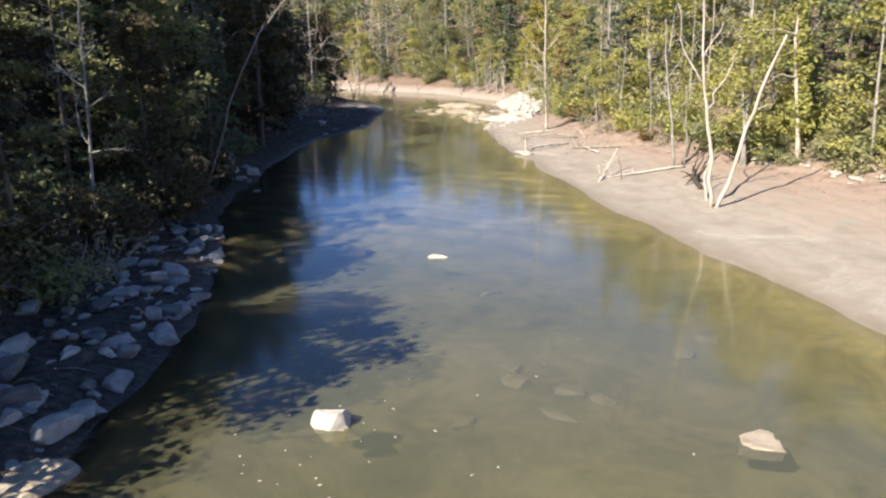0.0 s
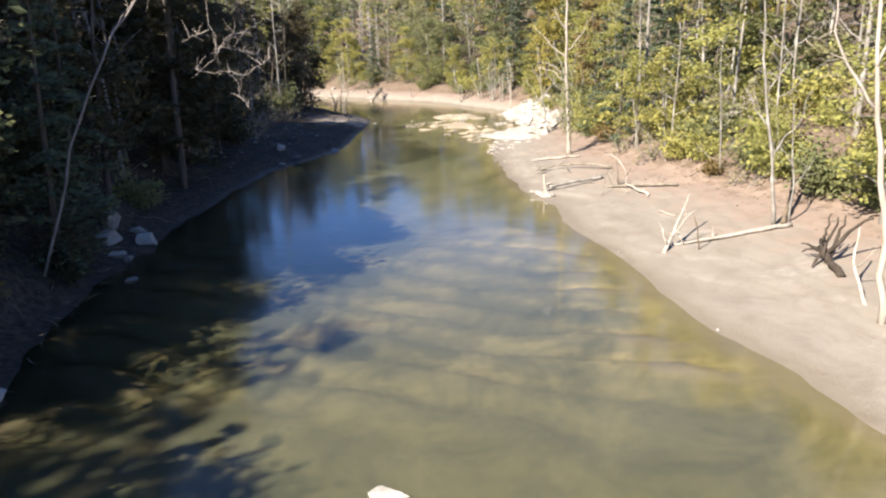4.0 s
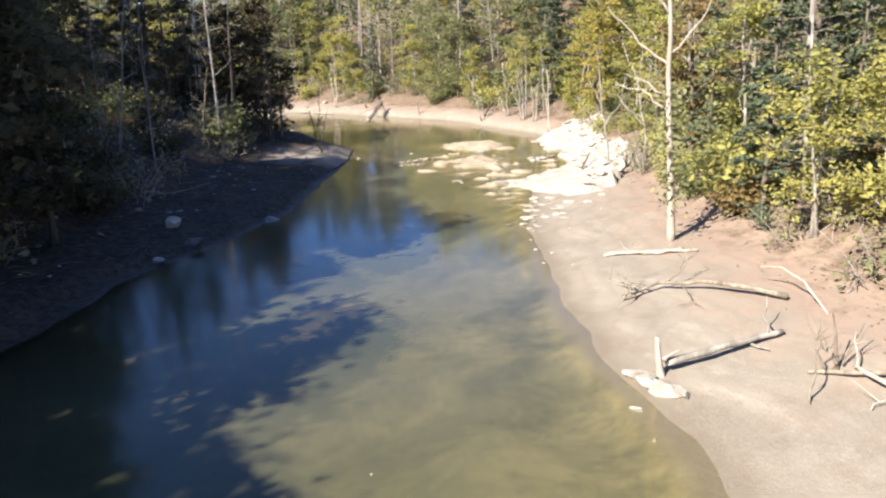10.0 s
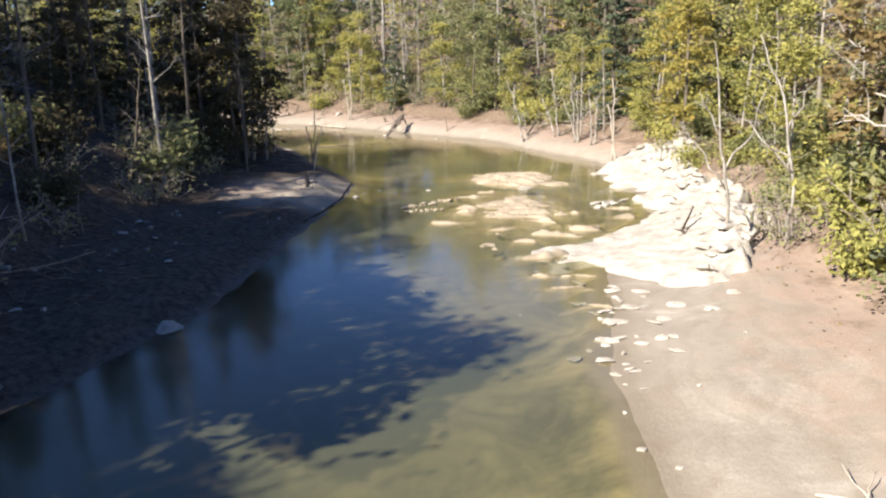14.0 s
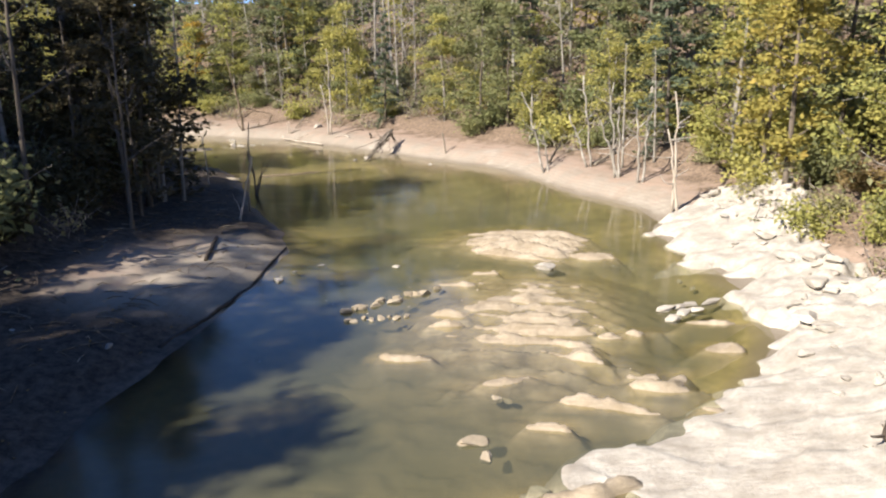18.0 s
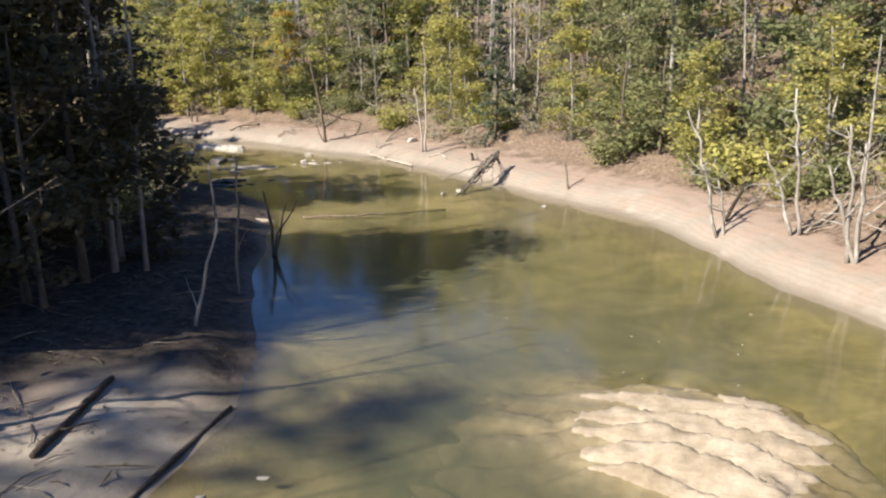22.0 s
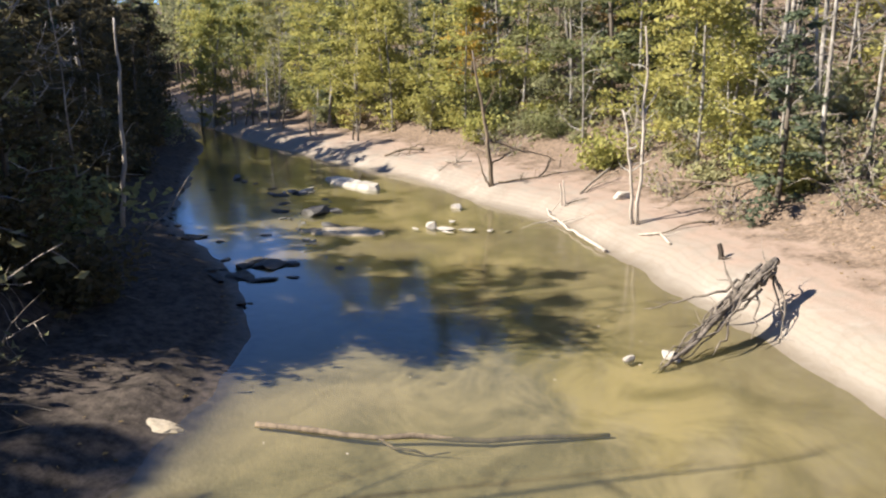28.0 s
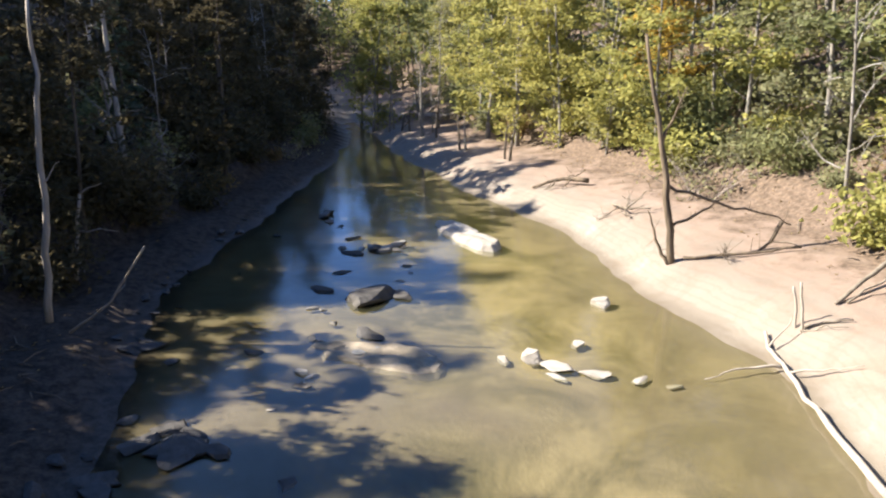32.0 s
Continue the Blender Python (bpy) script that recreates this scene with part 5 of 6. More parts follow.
# ---- driftwood, dead trees and logs ----
def wiggle(pts, seed, amount=0.06, per=4):
    rng = np.random.RandomState(seed)
    pts = np.asarray(pts, float)
    out = []
    for a, b in zip(pts[:-1], pts[1:]):
        for k in range(per):
            out.append(a + (b - a) * k / per + (rng.normal(0, amount * np.linalg.norm(b - a) / per, 3) if k else 0))
    return np.array(out + [pts[-1]])


def timber(name, label, main, r0, r1, material, branches=(), rb=0.05, seed=0, group="", category="driftwood", sides=9, main_name="trunk", crooked=0.055, twig=0):
    """Dead wood: one main stem, each branch a part of its own, with optional small twigs."""
    top = tagged(new(name), label, category, group)
    top.location = main[0]
    o = np.array(main[0], float)
    g = Geo()
    line = wiggle(main, seed, crooked)
    t = np.linspace(0, 1, len(line))
    rng = np.random.RandomState(seed + 1)
    rad = (r0 + (r1 - r0) * t) * (1 + rng.normal(0, 0.05, len(t)))
    g.tube(line - o, rad, sides)
    part(main_name, g.mesh(main_name, material, True), top)
    limbs = []
    for k, b in enumerate(branches):
        g = Geo()
        p = wiggle(b, seed + 7 * k + 3, 0.16)
        g.tube(p - o, np.linspace(rb * (1.0 if k % 2 else 0.8), max(rb * 0.25, 0.008), len(p)), 6)
        limbs.append(part("branch", g.mesh("branch", material, True), top))
    for n, limb in enumerate((limbs or [top]) if twig else []):
        g = Geo()
        for k in range(n, twig, max(len(limbs), 1)):
            src = wiggle(branches[k % len(branches)] if branches else main, seed + 50 + k, 0.1)
            s = along(src, rng.uniform(0.3, 1.0))
            g.tube(limb_line(s - o, rng.normal(0, 1, 3) + np.array([0, 0, 0.5]), rng.uniform(0.25, 0.8), rng, 0.1, 4), [0.014, 0.011, 0.008, 0.005], 3, cap=False)
        if g.v:
            part("twig_spray", g.mesh("twig_spray", material), limb)["kind"] = "stuff"
    return top


def g3(x, y, dz=0.0):
    return (x, y, gz(x, y) + dz)


DT, DL = "dead standing trunks on the banks", "fallen logs on the mud bank"
# twin dead trunks on the mud near the start
timber("dead_tree", "tall bleached dead tree with forked top on mud", [g3(14.4, 16.2, -0.3), (14.1, 16.4, 4.0), (13.5, 16.6, 7.6), (13.0, 16.7, 12.5)], 0.13, 0.04, PALE_WOOD,
       [[(13.6, 16.6, 6.9), (12.5, 16.9, 8.6), (12.0, 17.0, 11.0)], [(13.8, 16.5, 5.6), (14.6, 16.1, 7.4), (14.9, 16.0, 8.6)], [(13.4, 16.6, 8.2), (14.2, 16.3, 10.0)]], 0.07, 1, DT, "dead tree", twig=8)
timber("leaning_dead_tree", "bleached dead trunk leaning out over the mud", [g3(14.6, 16.1, -0.3), (15.4, 15.6, 3.6), (16.3, 15.2, 7.6), (16.9, 15.0, 9.4)], 0.12, 0.05, PALE_WOOD, [[(15.9, 15.4, 5.6), (16.8, 15.2, 6.1)], [(14.9, 15.9, 1.2), (15.6, 16.4, 2.2)]], 0.05, 2, DT, "dead tree")
timber("uprooted_stump", "tangled dark roots of an uprooted stump", [g3(15.2, 20.2, 0.05), g3(15.4, 22.0, 0.4), g3(15.6, 22.6, 0.7)], 0.15, 0.11, SODDEN_WOOD,
       [[g3(15.4, 22.0, 0.4), g3(16.0, 22.4, 1.6)], [g3(15.4, 22.0, 0.4), g3(14.6, 22.2, 0.8)], [g3(15.5, 22.2, 0.5), g3(15.1, 21.6, 1.2)], [g3(15.4, 21.8, 0.4), g3(16.3, 21.6, 1.4), g3(16.7, 21.4, 1.8)], [g3(15.6, 22.4, 0.6), g3(15.0, 22.9, 0.2)], [g3(15.5, 22.1, 0.5), g3(14.7, 21.4, 0.1)], [g3(15.2, 21.6, 0.3), g3(15.4, 22.0, 1.1), g3(15.7, 22.3, 1.8)], [g3(15.6, 21.8, 0.3), g3(16.0, 22.2, 1.0), g3(16.4, 22.6, 1.6)]], 0.095, 3, DL, "stump")
timber("brush_pile", "dark tangle of brush at the foot of the woods", [g3(20.6, 25.6, 0.1), g3(21.4, 25.0, 0.5), g3(22.6, 24.6, 0.3)], 0.06, 0.04, SODDEN_WOOD, [[g3(20.9, 25.4, 0.2), g3(20.4, 24.6, 0.6)], [g3(21.4, 25.0, 0.4), g3(21.2, 26.0, 1.0)], [g3(21.8, 24.9, 0.4), g3(22.8, 25.6, 0.9)], [g3(21.0, 25.3, 0.3), g3(22.2, 24.1, 0.5)], [g3(22.0, 24.8, 0.4), g3(22.4, 23.8, 0.3)]], 0.045, 75, DL, "branches", twig=30)
timber("bent_branch", "pale forked branch stuck upright in mud", [g3(14.7, 17.6, -0.1), g3(15.0, 19.2, 0.9), g3(15.5, 20.0, 1.9)], 0.07, 0.03, PALE_WOOD, [[g3(15.0, 19.0, 0.8), g3(15.2, 18.4, 1.6)]], 0.04, 4, DL)
timber("dead_sapling", "thin leafless dead sapling on the mud bank", [g3(15.8, 27.3, -0.2), (15.5, 27.4, 3.6), (14.9, 27.6, 7.4), (14.6, 27.7, 10.5)], 0.10, 0.03, GREY_BARK, [[(15.4, 27.4, 4.0), (16.3, 27.0, 5.4), (16.6, 26.9, 6.8)], [(15.2, 27.5, 5.2), (14.2, 27.8, 6.9)], [(15.0, 27.6, 6.6), (15.9, 27.3, 8.4)]], 0.04, 5, DT, "dead tree", twig=14)
timber("dead_sapling", "thin leafless dead sapling on the mud bank", [g3(16.6, 27.6, -0.2), (16.6, 27.6, 3.0), (16.3, 27.7, 6.2)], 0.06, 0.02, GREY_BARK, [[(16.5, 27.6, 2.4), (17.2, 27.3, 3.6)], [(16.5, 27.6, 3.4), (15.9, 27.9, 4.6)]], 0.03, 6, DT, "dead tree", twig=12)
timber("fallen_log", "long thin pale log lying on the mud", [g3(10.8, 26.0, 0.04), g3(12.7, 26.3, 0.12), g3(14.9, 26.6, 0.1), g3(16.4, 26.9, 0.1)], 0.05, 0.10, PALE_WOOD, [[g3(12.7, 26.3, 0.1), g3(12.9, 26.9, 0.5)]], 0.04, 7, DL)
timber("dead_branch", "long pale branch standing aslant in the mud", [g3(10.3, 25.3, -0.05), (11.1, 26.4, 1.08), (11.7, 27.3, 1.7), (12.1, 27.9, 2.2)], 0.085, 0.03, PALE_WOOD, [[(10.7, 25.9, 0.7), (11.3, 25.9, 1.5), (11.9, 26.2, 1.9)], [(10.5, 25.6, 0.5), (10.3, 25.7, 1.2)], [(11.1, 26.4, 1.08), g3(11.3, 25.6, 0.0)]], 0.05, 71, DL, twig=6)
timber("stake", "short dark stick standing in the mud", [g3(11.8, 25.3, -0.1), (11.6, 25.1, 1.3), (11.35, 24.9, 1.9)], 0.035, 0.02, DARK_WOOD, [], 0.02, 72, "stakes on the mud", "driftwood")
timber("fallen_branch", "thin pale stick lying on the mud", [g3(11.9, 31.9, 0.05), g3(12.4, 30.7, 0.05)], 0.04, 0.03, PALE_WOOD, [], 0.02, 73, DL)
timber("fallen_log", "dark log propped against the bank", [g3(16.2, 27.3, 0.1), g3(17.3, 29.2, 0.5), g3(17.9, 30.4, 1.2)], 0.12, 0.07, DARK_WOOD, [], 0.05, 8, DL)
# log and stump at the waterline
timber("fallen_log", "thick bleached log lying up the mud bank", [g3(7.35, 39.3, 0.32), g3(8.6, 39.7, 0.28), g3(9.8, 40.2, 0.22), g3(10.9, 40.6, 0.12)], 0.115, 0.075, GREY_BARK, [[g3(10.4, 40.4, 0.2), g3(10.7, 41.4, 0.9)], [g3(9.9, 40.2, 0.1), g3(10.2, 39.7, 0.1)]], 0.05, 9, DL)
timber("stump", "broken upright stump beside a fallen log", [g3(7.2, 39.15, -0.2), g3(7.1, 39.2, 0.5), g3(7.05, 39.25, 1.1)], 0.13, 0.06, PALE_WOOD, [[g3(7.2, 39.1, 0.5), g3(7.7, 39.3, 0.6)]], 0.07, 10, DL, "stump")
timber("fallen_branch", "dark twiggy branch lying across the mud", [g3(7.3, 44.8, 0.1), g3(8.6, 45.2, 0.3), g3(10.2, 44.3, 0.35), g3(12.0, 43.0, 0.15)], 0.04, 0.09, GREY_WOOD, [[g3(8.8, 45.1, 0.3), g3(10.1, 46.0, 0.9)], [g3(8.2, 45.1, 0.25), g3(7.2, 45.5, 0.7)], [g3(9.2, 44.9, 0.3), g3(9.3, 43.4, 0.1)], [g3(7.9, 45.0, 0.2), g3(7.1, 44.1, 0.5)], [g3(8.0, 45.0, 0.2), g3(7.0, 46.1, 0.4)]], 0.04, 11, DL, twig=26)
timber("fallen_branch", "thin pale pole lying on the mud", [g3(7.8, 50.3, 0.05), g3(9.2, 49.5, 0.14), g3(11.0, 48.9, 0.08)], 0.035, 0.06, PALE_WOOD, [[g3(8.6, 49.9, 0.1), g3(8.4, 50.8, 0.4)], [g3(9.8, 49.2, 0.1), g3(10.3, 49.9, 0.3)]], 0.03, 12, DL)
timber("fallen_branch", "pale forked branch lying on the mud", [g3(11.7, 38.2, 0.15), g3(12.0, 36.8, 0.22), g3(12.4, 35.5, 0.06)], 0.05, 0.08, PALE_WOOD, [[g3(11.7, 38.1, 0.15), g3(11.9, 38.7, 0.8)], [g3(12.3, 35.7, 0.1), g3(12.2, 35.0, 0.05)], [g3(12.0, 36.8, 0.2), g3(11.2, 36.4, 0.1)]], 0.04, 13, DL, twig=6)
timber("fallen_log", "slim grey log lying across the bank", [g3(10.6, 38.3, 0.08), g3(12.4, 37.7, 0.15), g3(14.4, 36.8, 0.12)], 0.05, 0.09, GREY_WOOD, [[g3(13.2, 37.3, 0.1), g3(13.8, 37.9, 0.5)]], 0.04, 14, DL)
timber("brush_pile", "crossed weathered branches standing in the mud", [g3(11.4, 38.4, -0.1), g3(11.3, 38.5, 0.9), g3(11.2, 38.6, 1.5)], 0.05, 0.02, GREY_WOOD, [[g3(10.1, 37.0, 0.0), g3(10.35, 37.4, 0.8), g3(10.6, 37.9, 1.5)], [g3(11.0, 38.2, 0.0), g3(10.6, 38.1, 1.1)], [g3(11.5, 38.4, 0.1), g3(12.2, 38.9, 0.9)], [g3(11.3, 38.3, 0.2), g3(10.9, 39.2, 1.0)]], 0.04, 15, DL, "branches", twig=10)
timber("dead_branch", "bent thin branch standing in the mud", [g3(12.6, 41.6, 0.0), g3(12.3, 42.6, 0.7), g3(12.0, 43.6, 0.9), g3(11.6, 44.4, 0.7)], 0.04, 0.02, PALE_WOOD, [], 0.03, 16, DL)
# tall dead trunk with a leafy vine
vine = timber("dead_tree", "tall dead trunk wrapped in a leafy vine", [g3(10.5, 50.9, -0.3), (10.4, 51.0, 3.2), (10.15, 51.1, 8.9), (10.0, 51.2, 14.0)], 0.17, 0.05, PALE_WOOD, [[(10.3, 51.1, 5.8), (9.2, 51.5, 6.8), (8.2, 51.8, 7.0)], [(10.2, 51.1, 7.6), (9.0, 51.4, 8.6), (7.8, 51.7, 10.0)], [(10.2, 51.1, 8.2), (11.2, 50.7, 9.4), (11.8, 50.5, 10.8)], [(10.1, 51.1, 9.6), (9.2, 51.3, 11.2)], [(10.1, 51.1, 6.6), (8.6, 51.6, 7.4)]], 0.06, 17, DT, "dead tree", twig=22, crooked=0.03)
rv = np.random.RandomState(3)
gvine = Geo()
tt = rv.uniform(0, 1, 420)
gvine.leaves(np.column_stack([0.0 - 0.3 * tt + rv.normal(0, 0.32, 420), 0.1 + 0.15 * tt + rv.normal(0, 0.32, 420), 1.4 + 5.2 * tt ** 0.8]), 0.14, rv, 0.3)
part("vine", gvine.mesh("vine", LEAF_OLIVE), vine, "olive green climbing vine leaves")
timber("fallen_branch", "curved pale branch lying on the mud", [g3(7.6, 50.0, 0.05), g3(8.6, 49.9, 0.12), g3(9.6, 49.3, 0.08), g3(10.6, 49.4, 0.08)], 0.05, 0.07, PALE_WOOD, [[g3(8.5, 49.9, 0.1), g3(8.9, 50.5, 0.3)]], 0.03, 18, DL)
# dead trees by the white shelf
timber("dead_tree", "leafless grey dead tree on the white shelf", [g3(11.0, 67.4, -0.2), (10.9, 67.5, 2.6), (10.5, 67.7, 5.0), (10.1, 67.8, 8.4)], 0.09, 0.02, GREY_BARK, [[(10.8, 67.5, 2.8), (9.6, 68.0, 4.6), (9.1, 68.2, 5.4)], [(10.7, 67.6, 3.4), (11.6, 67.2, 5.0), (11.9, 67.1, 6.6)], [(10.5, 67.7, 4.8), (9.7, 68.0, 6.6)], [(10.9, 67.5, 1.6), (10.2, 68.2, 2.2)]], 0.05, 19, DT, "dead tree", twig=34)
timber("dead_tree", "leafless grey dead tree at the forest edge", [g3(12.9, 66.6, -0.2), (13.0, 66.5, 3.0), (12.4, 66.7, 6.4), (11.5, 67.0, 8.6)], 0.08, 0.02, GREY_BARK, [[(12.9, 66.5, 3.6), (11.4, 67.0, 5.4), (10.4, 67.3, 5.8)], [(12.6, 66.6, 5.0), (13.4, 66.3, 7.0)], [(12.8, 66.5, 4.2), (11.8, 66.9, 4.6)]], 0.05, 20, DT, "dead tree", twig=30)
timber("fallen_branch", "dark arched branch against the bank", [g3(10.4, 65.3, 0.15), g3(11.6, 66.6, 0.25), g3(12.7, 68.6, 0.5), g3(13.2, 70.2, 1.1)], 0.08, 0.05, SODDEN_WOOD, [], 0.04, 21, DL)
timber("dead_branch", "dark twisted stump on white bedrock", [g3(9.9, 68.8, 0.15), g3(9.6, 69.0, 0.5), g3(10.2, 69.8, 1.3)], 0.09, 0.03, SODDEN_WOOD, [[g3(9.6, 69.0, 0.5), g3(9.2, 68.7, 0.7)], [g3(9.9, 68.8, 0.2), g3(10.8, 69.2, 0.5)]], 0.05, 22, DL)
# pale double trunks along the far bank
for k, (x, y, tops, lab) in enumerate((
        (9.9, 92.4, ((9.75, 92.5, 6.2), (9.5, 92.5, 4.4)), "twin bleached dead trunks above the white shelf"),
        (7.9, 99.6, ((7.5, 99.7, 5.6), (8.0, 99.6, 5.0), (7.0, 99.8, 4.2)), "cluster of pale dead trunks on the bank"),
        (6.6, 102.9, ((5.4, 103.1, 4.2), (6.2, 103.0, 6.6)), "pair of grey trunks with sparse leaves"),
        (4.0, 104.3, ((2.4, 104.4, 5.6), (3.8, 104.3, 2.8)), "leaning grey dead trunk on the mud bank"),
        (9.0, 97.9, ((8.8, 98.0, 5.0), (9.4, 97.8, 4.6)), "pale dead trunks with bare side branches"),
        (-15.6, 124.6, ((-16.2, 124.4, 5.4), (-15.55, 124.7, 8.6)), "twin bleached dead trunks standing in mud"))):
    trunks = []
    base = g3(x, y, -0.2)
    first = tops[0]
    mid = tuple((np.array(base) + np.array(first)) / 2 + np.array([0.12, 0, 0.1]))
    rest = [[g3(x + 0.25, y - 0.1, -0.2), tuple((np.array(base) + np.array(q)) / 2 + np.array([0.2, 0, 0])), q] for q in tops[1:]]
    top = tagged(new("dead_tree"), lab, "dead tree", DT)
    top.location = base
    rg = np.random.RandomState(400 + k)
    for line in [[base, mid, first]] + rest:
        g = Geo()
        p = wiggle(line, 410 + k, 0.13)
        g.tube(p - np.array(base), np.linspace(0.085, 0.035, len(p)), 8)
        part("trunk", g.mesh("trunk", PALE_WOOD if k in (0, 5) else GREY_BARK, True), top)
        for _ in range(7):
            g = Geo()
            s = along(p, rg.uniform(0.35, 0.95)) - np.array(base)
            b = limb_line(s, (rg.normal(), rg.normal(), 0.35), rg.uniform(0.6, 1.6), rg, 0.2, 5)
            g.tube(b, np.linspace(0.035, 0.008, 5), 5, cap=False)
            part("branch", g.mesh("branch", GREY_BARK), top)
timber("fallen_log", "dark log leaning up the bank", [g3(4.3, 105.4, 0.15), g3(4.8, 107.0, 0.5), g3(5.3, 108.8, 0.9)], 0.09, 0.06, SODDEN_WOOD, [[g3(4.9, 107.4, 0.6), g3(4.2, 108.3, 0.6)], [g3(5.2, 108.4, 0.8), g3(5.9, 108.8, 0.9)]], 0.05, 25, DL)
timber("fallen_log", "grey logs lying together up the bank", [g3(6.8, 102.8, 0.12), g3(7.8, 103.9, 0.25), g3(8.8, 104.9, 0.4)], 0.08, 0.06, GREY_WOOD, [[g3(7.0, 102.7, 0.1), g3(8.0, 103.4, 0.2), g3(9.0, 104.3, 0.3)]], 0.07, 26, DL)
timber("post", "weathered leaning post in the mud bank", [g3(-3.5, 113.6, -0.2), g3(-3.6, 113.7, 0.8), g3(-3.75, 113.8, 1.6)], 0.08, 0.06, GREY_WOOD, [[g3(-3.4, 113.5, 0.05), g3(-2.6, 114.2, 0.06)]], 0.03, 27, "", "post")
timber("stump", "short dark broken stump on the mud", [g3(-10.9, 121.1, -0.15), g3(-10.95, 121.15, 0.25), g3(-11.05, 121.2, 0.5)], 0.10, 0.08, SODDEN_WOOD, [[g3(-10.9, 121.0, 0.05), g3(-10.5, 120.9, 0.08)]], 0.05, 28, DL, "stump")
# the great uprooted trunk at the waterline
RF = [[(-8.6, 117.6, 1.75), (-8.9, 116.2, 1.2), (-9.3, 114.6, 0.55), (-9.7, 113.0, 0.0)], [(-8.4, 117.7, 1.7), (-8.5, 116.6, 1.25), (-8.9, 115.2, 0.8), (-9.6, 113.6, 0.15)], [(-8.5, 117.6, 1.6), (-8.2, 117.4, 0.9), (-8.0, 117.3, 0.1)], [(-8.7, 117.2, 1.5), (-9.6, 116.4, 1.1), (-10.6, 115.9, 0.7), (-11.3, 115.5, 0.5)]]
RF += [[(-8.6, 117.0, 1.4), (-8.4, 116.1, 0.9), (-8.3, 115.4, 0.3)], [(-9.0, 116.2, 1.1), (-9.4, 116.6, 1.6), (-9.6, 117.0, 2.0)], [(-8.4, 117.6, 1.5), (-7.9, 117.0, 0.8), (-7.8, 116.4, 0.1)], [(-8.9, 116.0, 1.1), (-8.8, 115.0, 0.5), (-8.9, 114.2, 0.1)], [(-8.5, 117.5, 1.6), (-8.9, 118.2, 1.9)], [(-8.6, 117.7, 1.5), (-8.3, 118.3, 0.9), (-8.3, 118.5, 0.5)]]
ru = random.Random(8)
for k in range(18):
    e, q = ru.uniform(0.0, 0.45), ru.uniform(0.55, 1.0)
    side = ru.uniform(-0.30, 0.30)
    RF.append([(-8.45 - 1.4 * t + side * (1.1 - 0.9 * t), 117.9 - 5.2 * t + side * 0.4, max(-0.1, 1.85 - 2.05 * t + ru.uniform(-0.14, 0.14))) for t in (e, (e + q) / 2, q)])
timber("uprooted_tree", "great weathered uprooted trunk with splayed roots", [(-8.45, 117.9, 1.85), (-8.8, 116.4, 1.3), (-9.25, 114.7, 0.6), (-9.85, 112.7, -0.25)], 0.13, 0.035, ROOT_WOOD, RF, 0.052, 29, DL, "uprooted tree", main_name="trunk", twig=22)
# root wads and branches on the far bank
timber("fallen_tree", "dark leafless fallen tree propped on its branches", [g3(-15.0, 127.4, 1.1), g3(-13.6, 127.0, 1.1), g3(-12.4, 126.9, 1.0), g3(-10.6, 127.0, 0.9)], 0.06, 0.08, DARK_WOOD, [[g3(-12.7, 126.9, 1.0), g3(-12.6, 125.8, 0.5), g3(-12.4, 124.9, 0.0)], [g3(-12.3, 126.9, 1.0), g3(-12.1, 125.6, 0.4), g3(-12.1, 124.9, 0.0)], [g3(-13.2, 127.0, 1.1), g3(-14.2, 126.2, 0.6), g3(-15.0, 126.0, 0.2)], [g3(-12.4, 124.9, 0.1), g3(-13.2, 124.2, 0.15), g3(-13.8, 123.2, 0.1)], [g3(-11.6, 127.0, 1.0), g3(-10.9, 126.2, 0.4)]], 0.06, 30, DL, twig=22)
timber("fallen_branch", "thin pale branch lying on the mud", [g3(-14.8, 123.4, 0.06), g3(-13.9, 123.2, 0.12), g3(-13.2, 122.5, 0.05)], 0.03, 0.05, PALE_WOOD, [[g3(-13.7, 123.1, 0.1), g3(-13.1, 123.2, 0.2)]], 0.025, 31, DL)
timber("dead_tree", "dark dead tree with a long broken hanging branch", [g3(-25.8, 129.5, -0.2), (-25.9, 129.4, 2.2), (-26.2, 129.3, 4.4), (-26.8, 129.1, 7.8)], 0.15, 0.05, DARK_WOOD, [[(-26.0, 129.4, 3.2), (-24.9, 130.6, 2.6), (-23.8, 131.8, 2.2), (-23.4, 132.2, 1.9)], [(-23.6, 132.0, 2.0), (-23.9, 131.6, 1.2), (-24.3, 131.2, 0.9)], [(-25.9, 129.5, 1.8), (-25.2, 130.2, 2.4), (-24.9, 130.6, 2.7)], [(-25.8, 129.4, 0.6), (-26.2, 129.2, 1.4), (-26.4, 129.0, 2.4)], [(-26.2, 129.3, 4.4), (-25.6, 129.6, 6.2)]], 0.07, 32, DT, "dead tree", twig=16)
timber("fallen_log", "thin dark log lying on the mud", [g3(-25.5, 129.7, 0.1), g3(-24.2, 130.8, 0.1), g3(-22.9, 132.0, 0.12)], 0.05, 0.04, DARK_WOOD, [[g3(-24.6, 130.4, 0.1), g3(-24.3, 130.2, 0.3)]], 0.03, 33, DL, twig=16)
timber("fallen_log", "grey poles leaning from the bank top", [g3(-20.1, 128.7, 0.05), g3(-20.0, 129.9, 0.3), g3(-19.8, 131.3, 0.6)], 0.05, 0.07, GREY_WOOD, [[g3(-19.9, 128.9, 0.05), g3(-19.6, 130.0, 0.25), g3(-19.3, 131.2, 0.5)]], 0.05, 34, DL, twig=8)
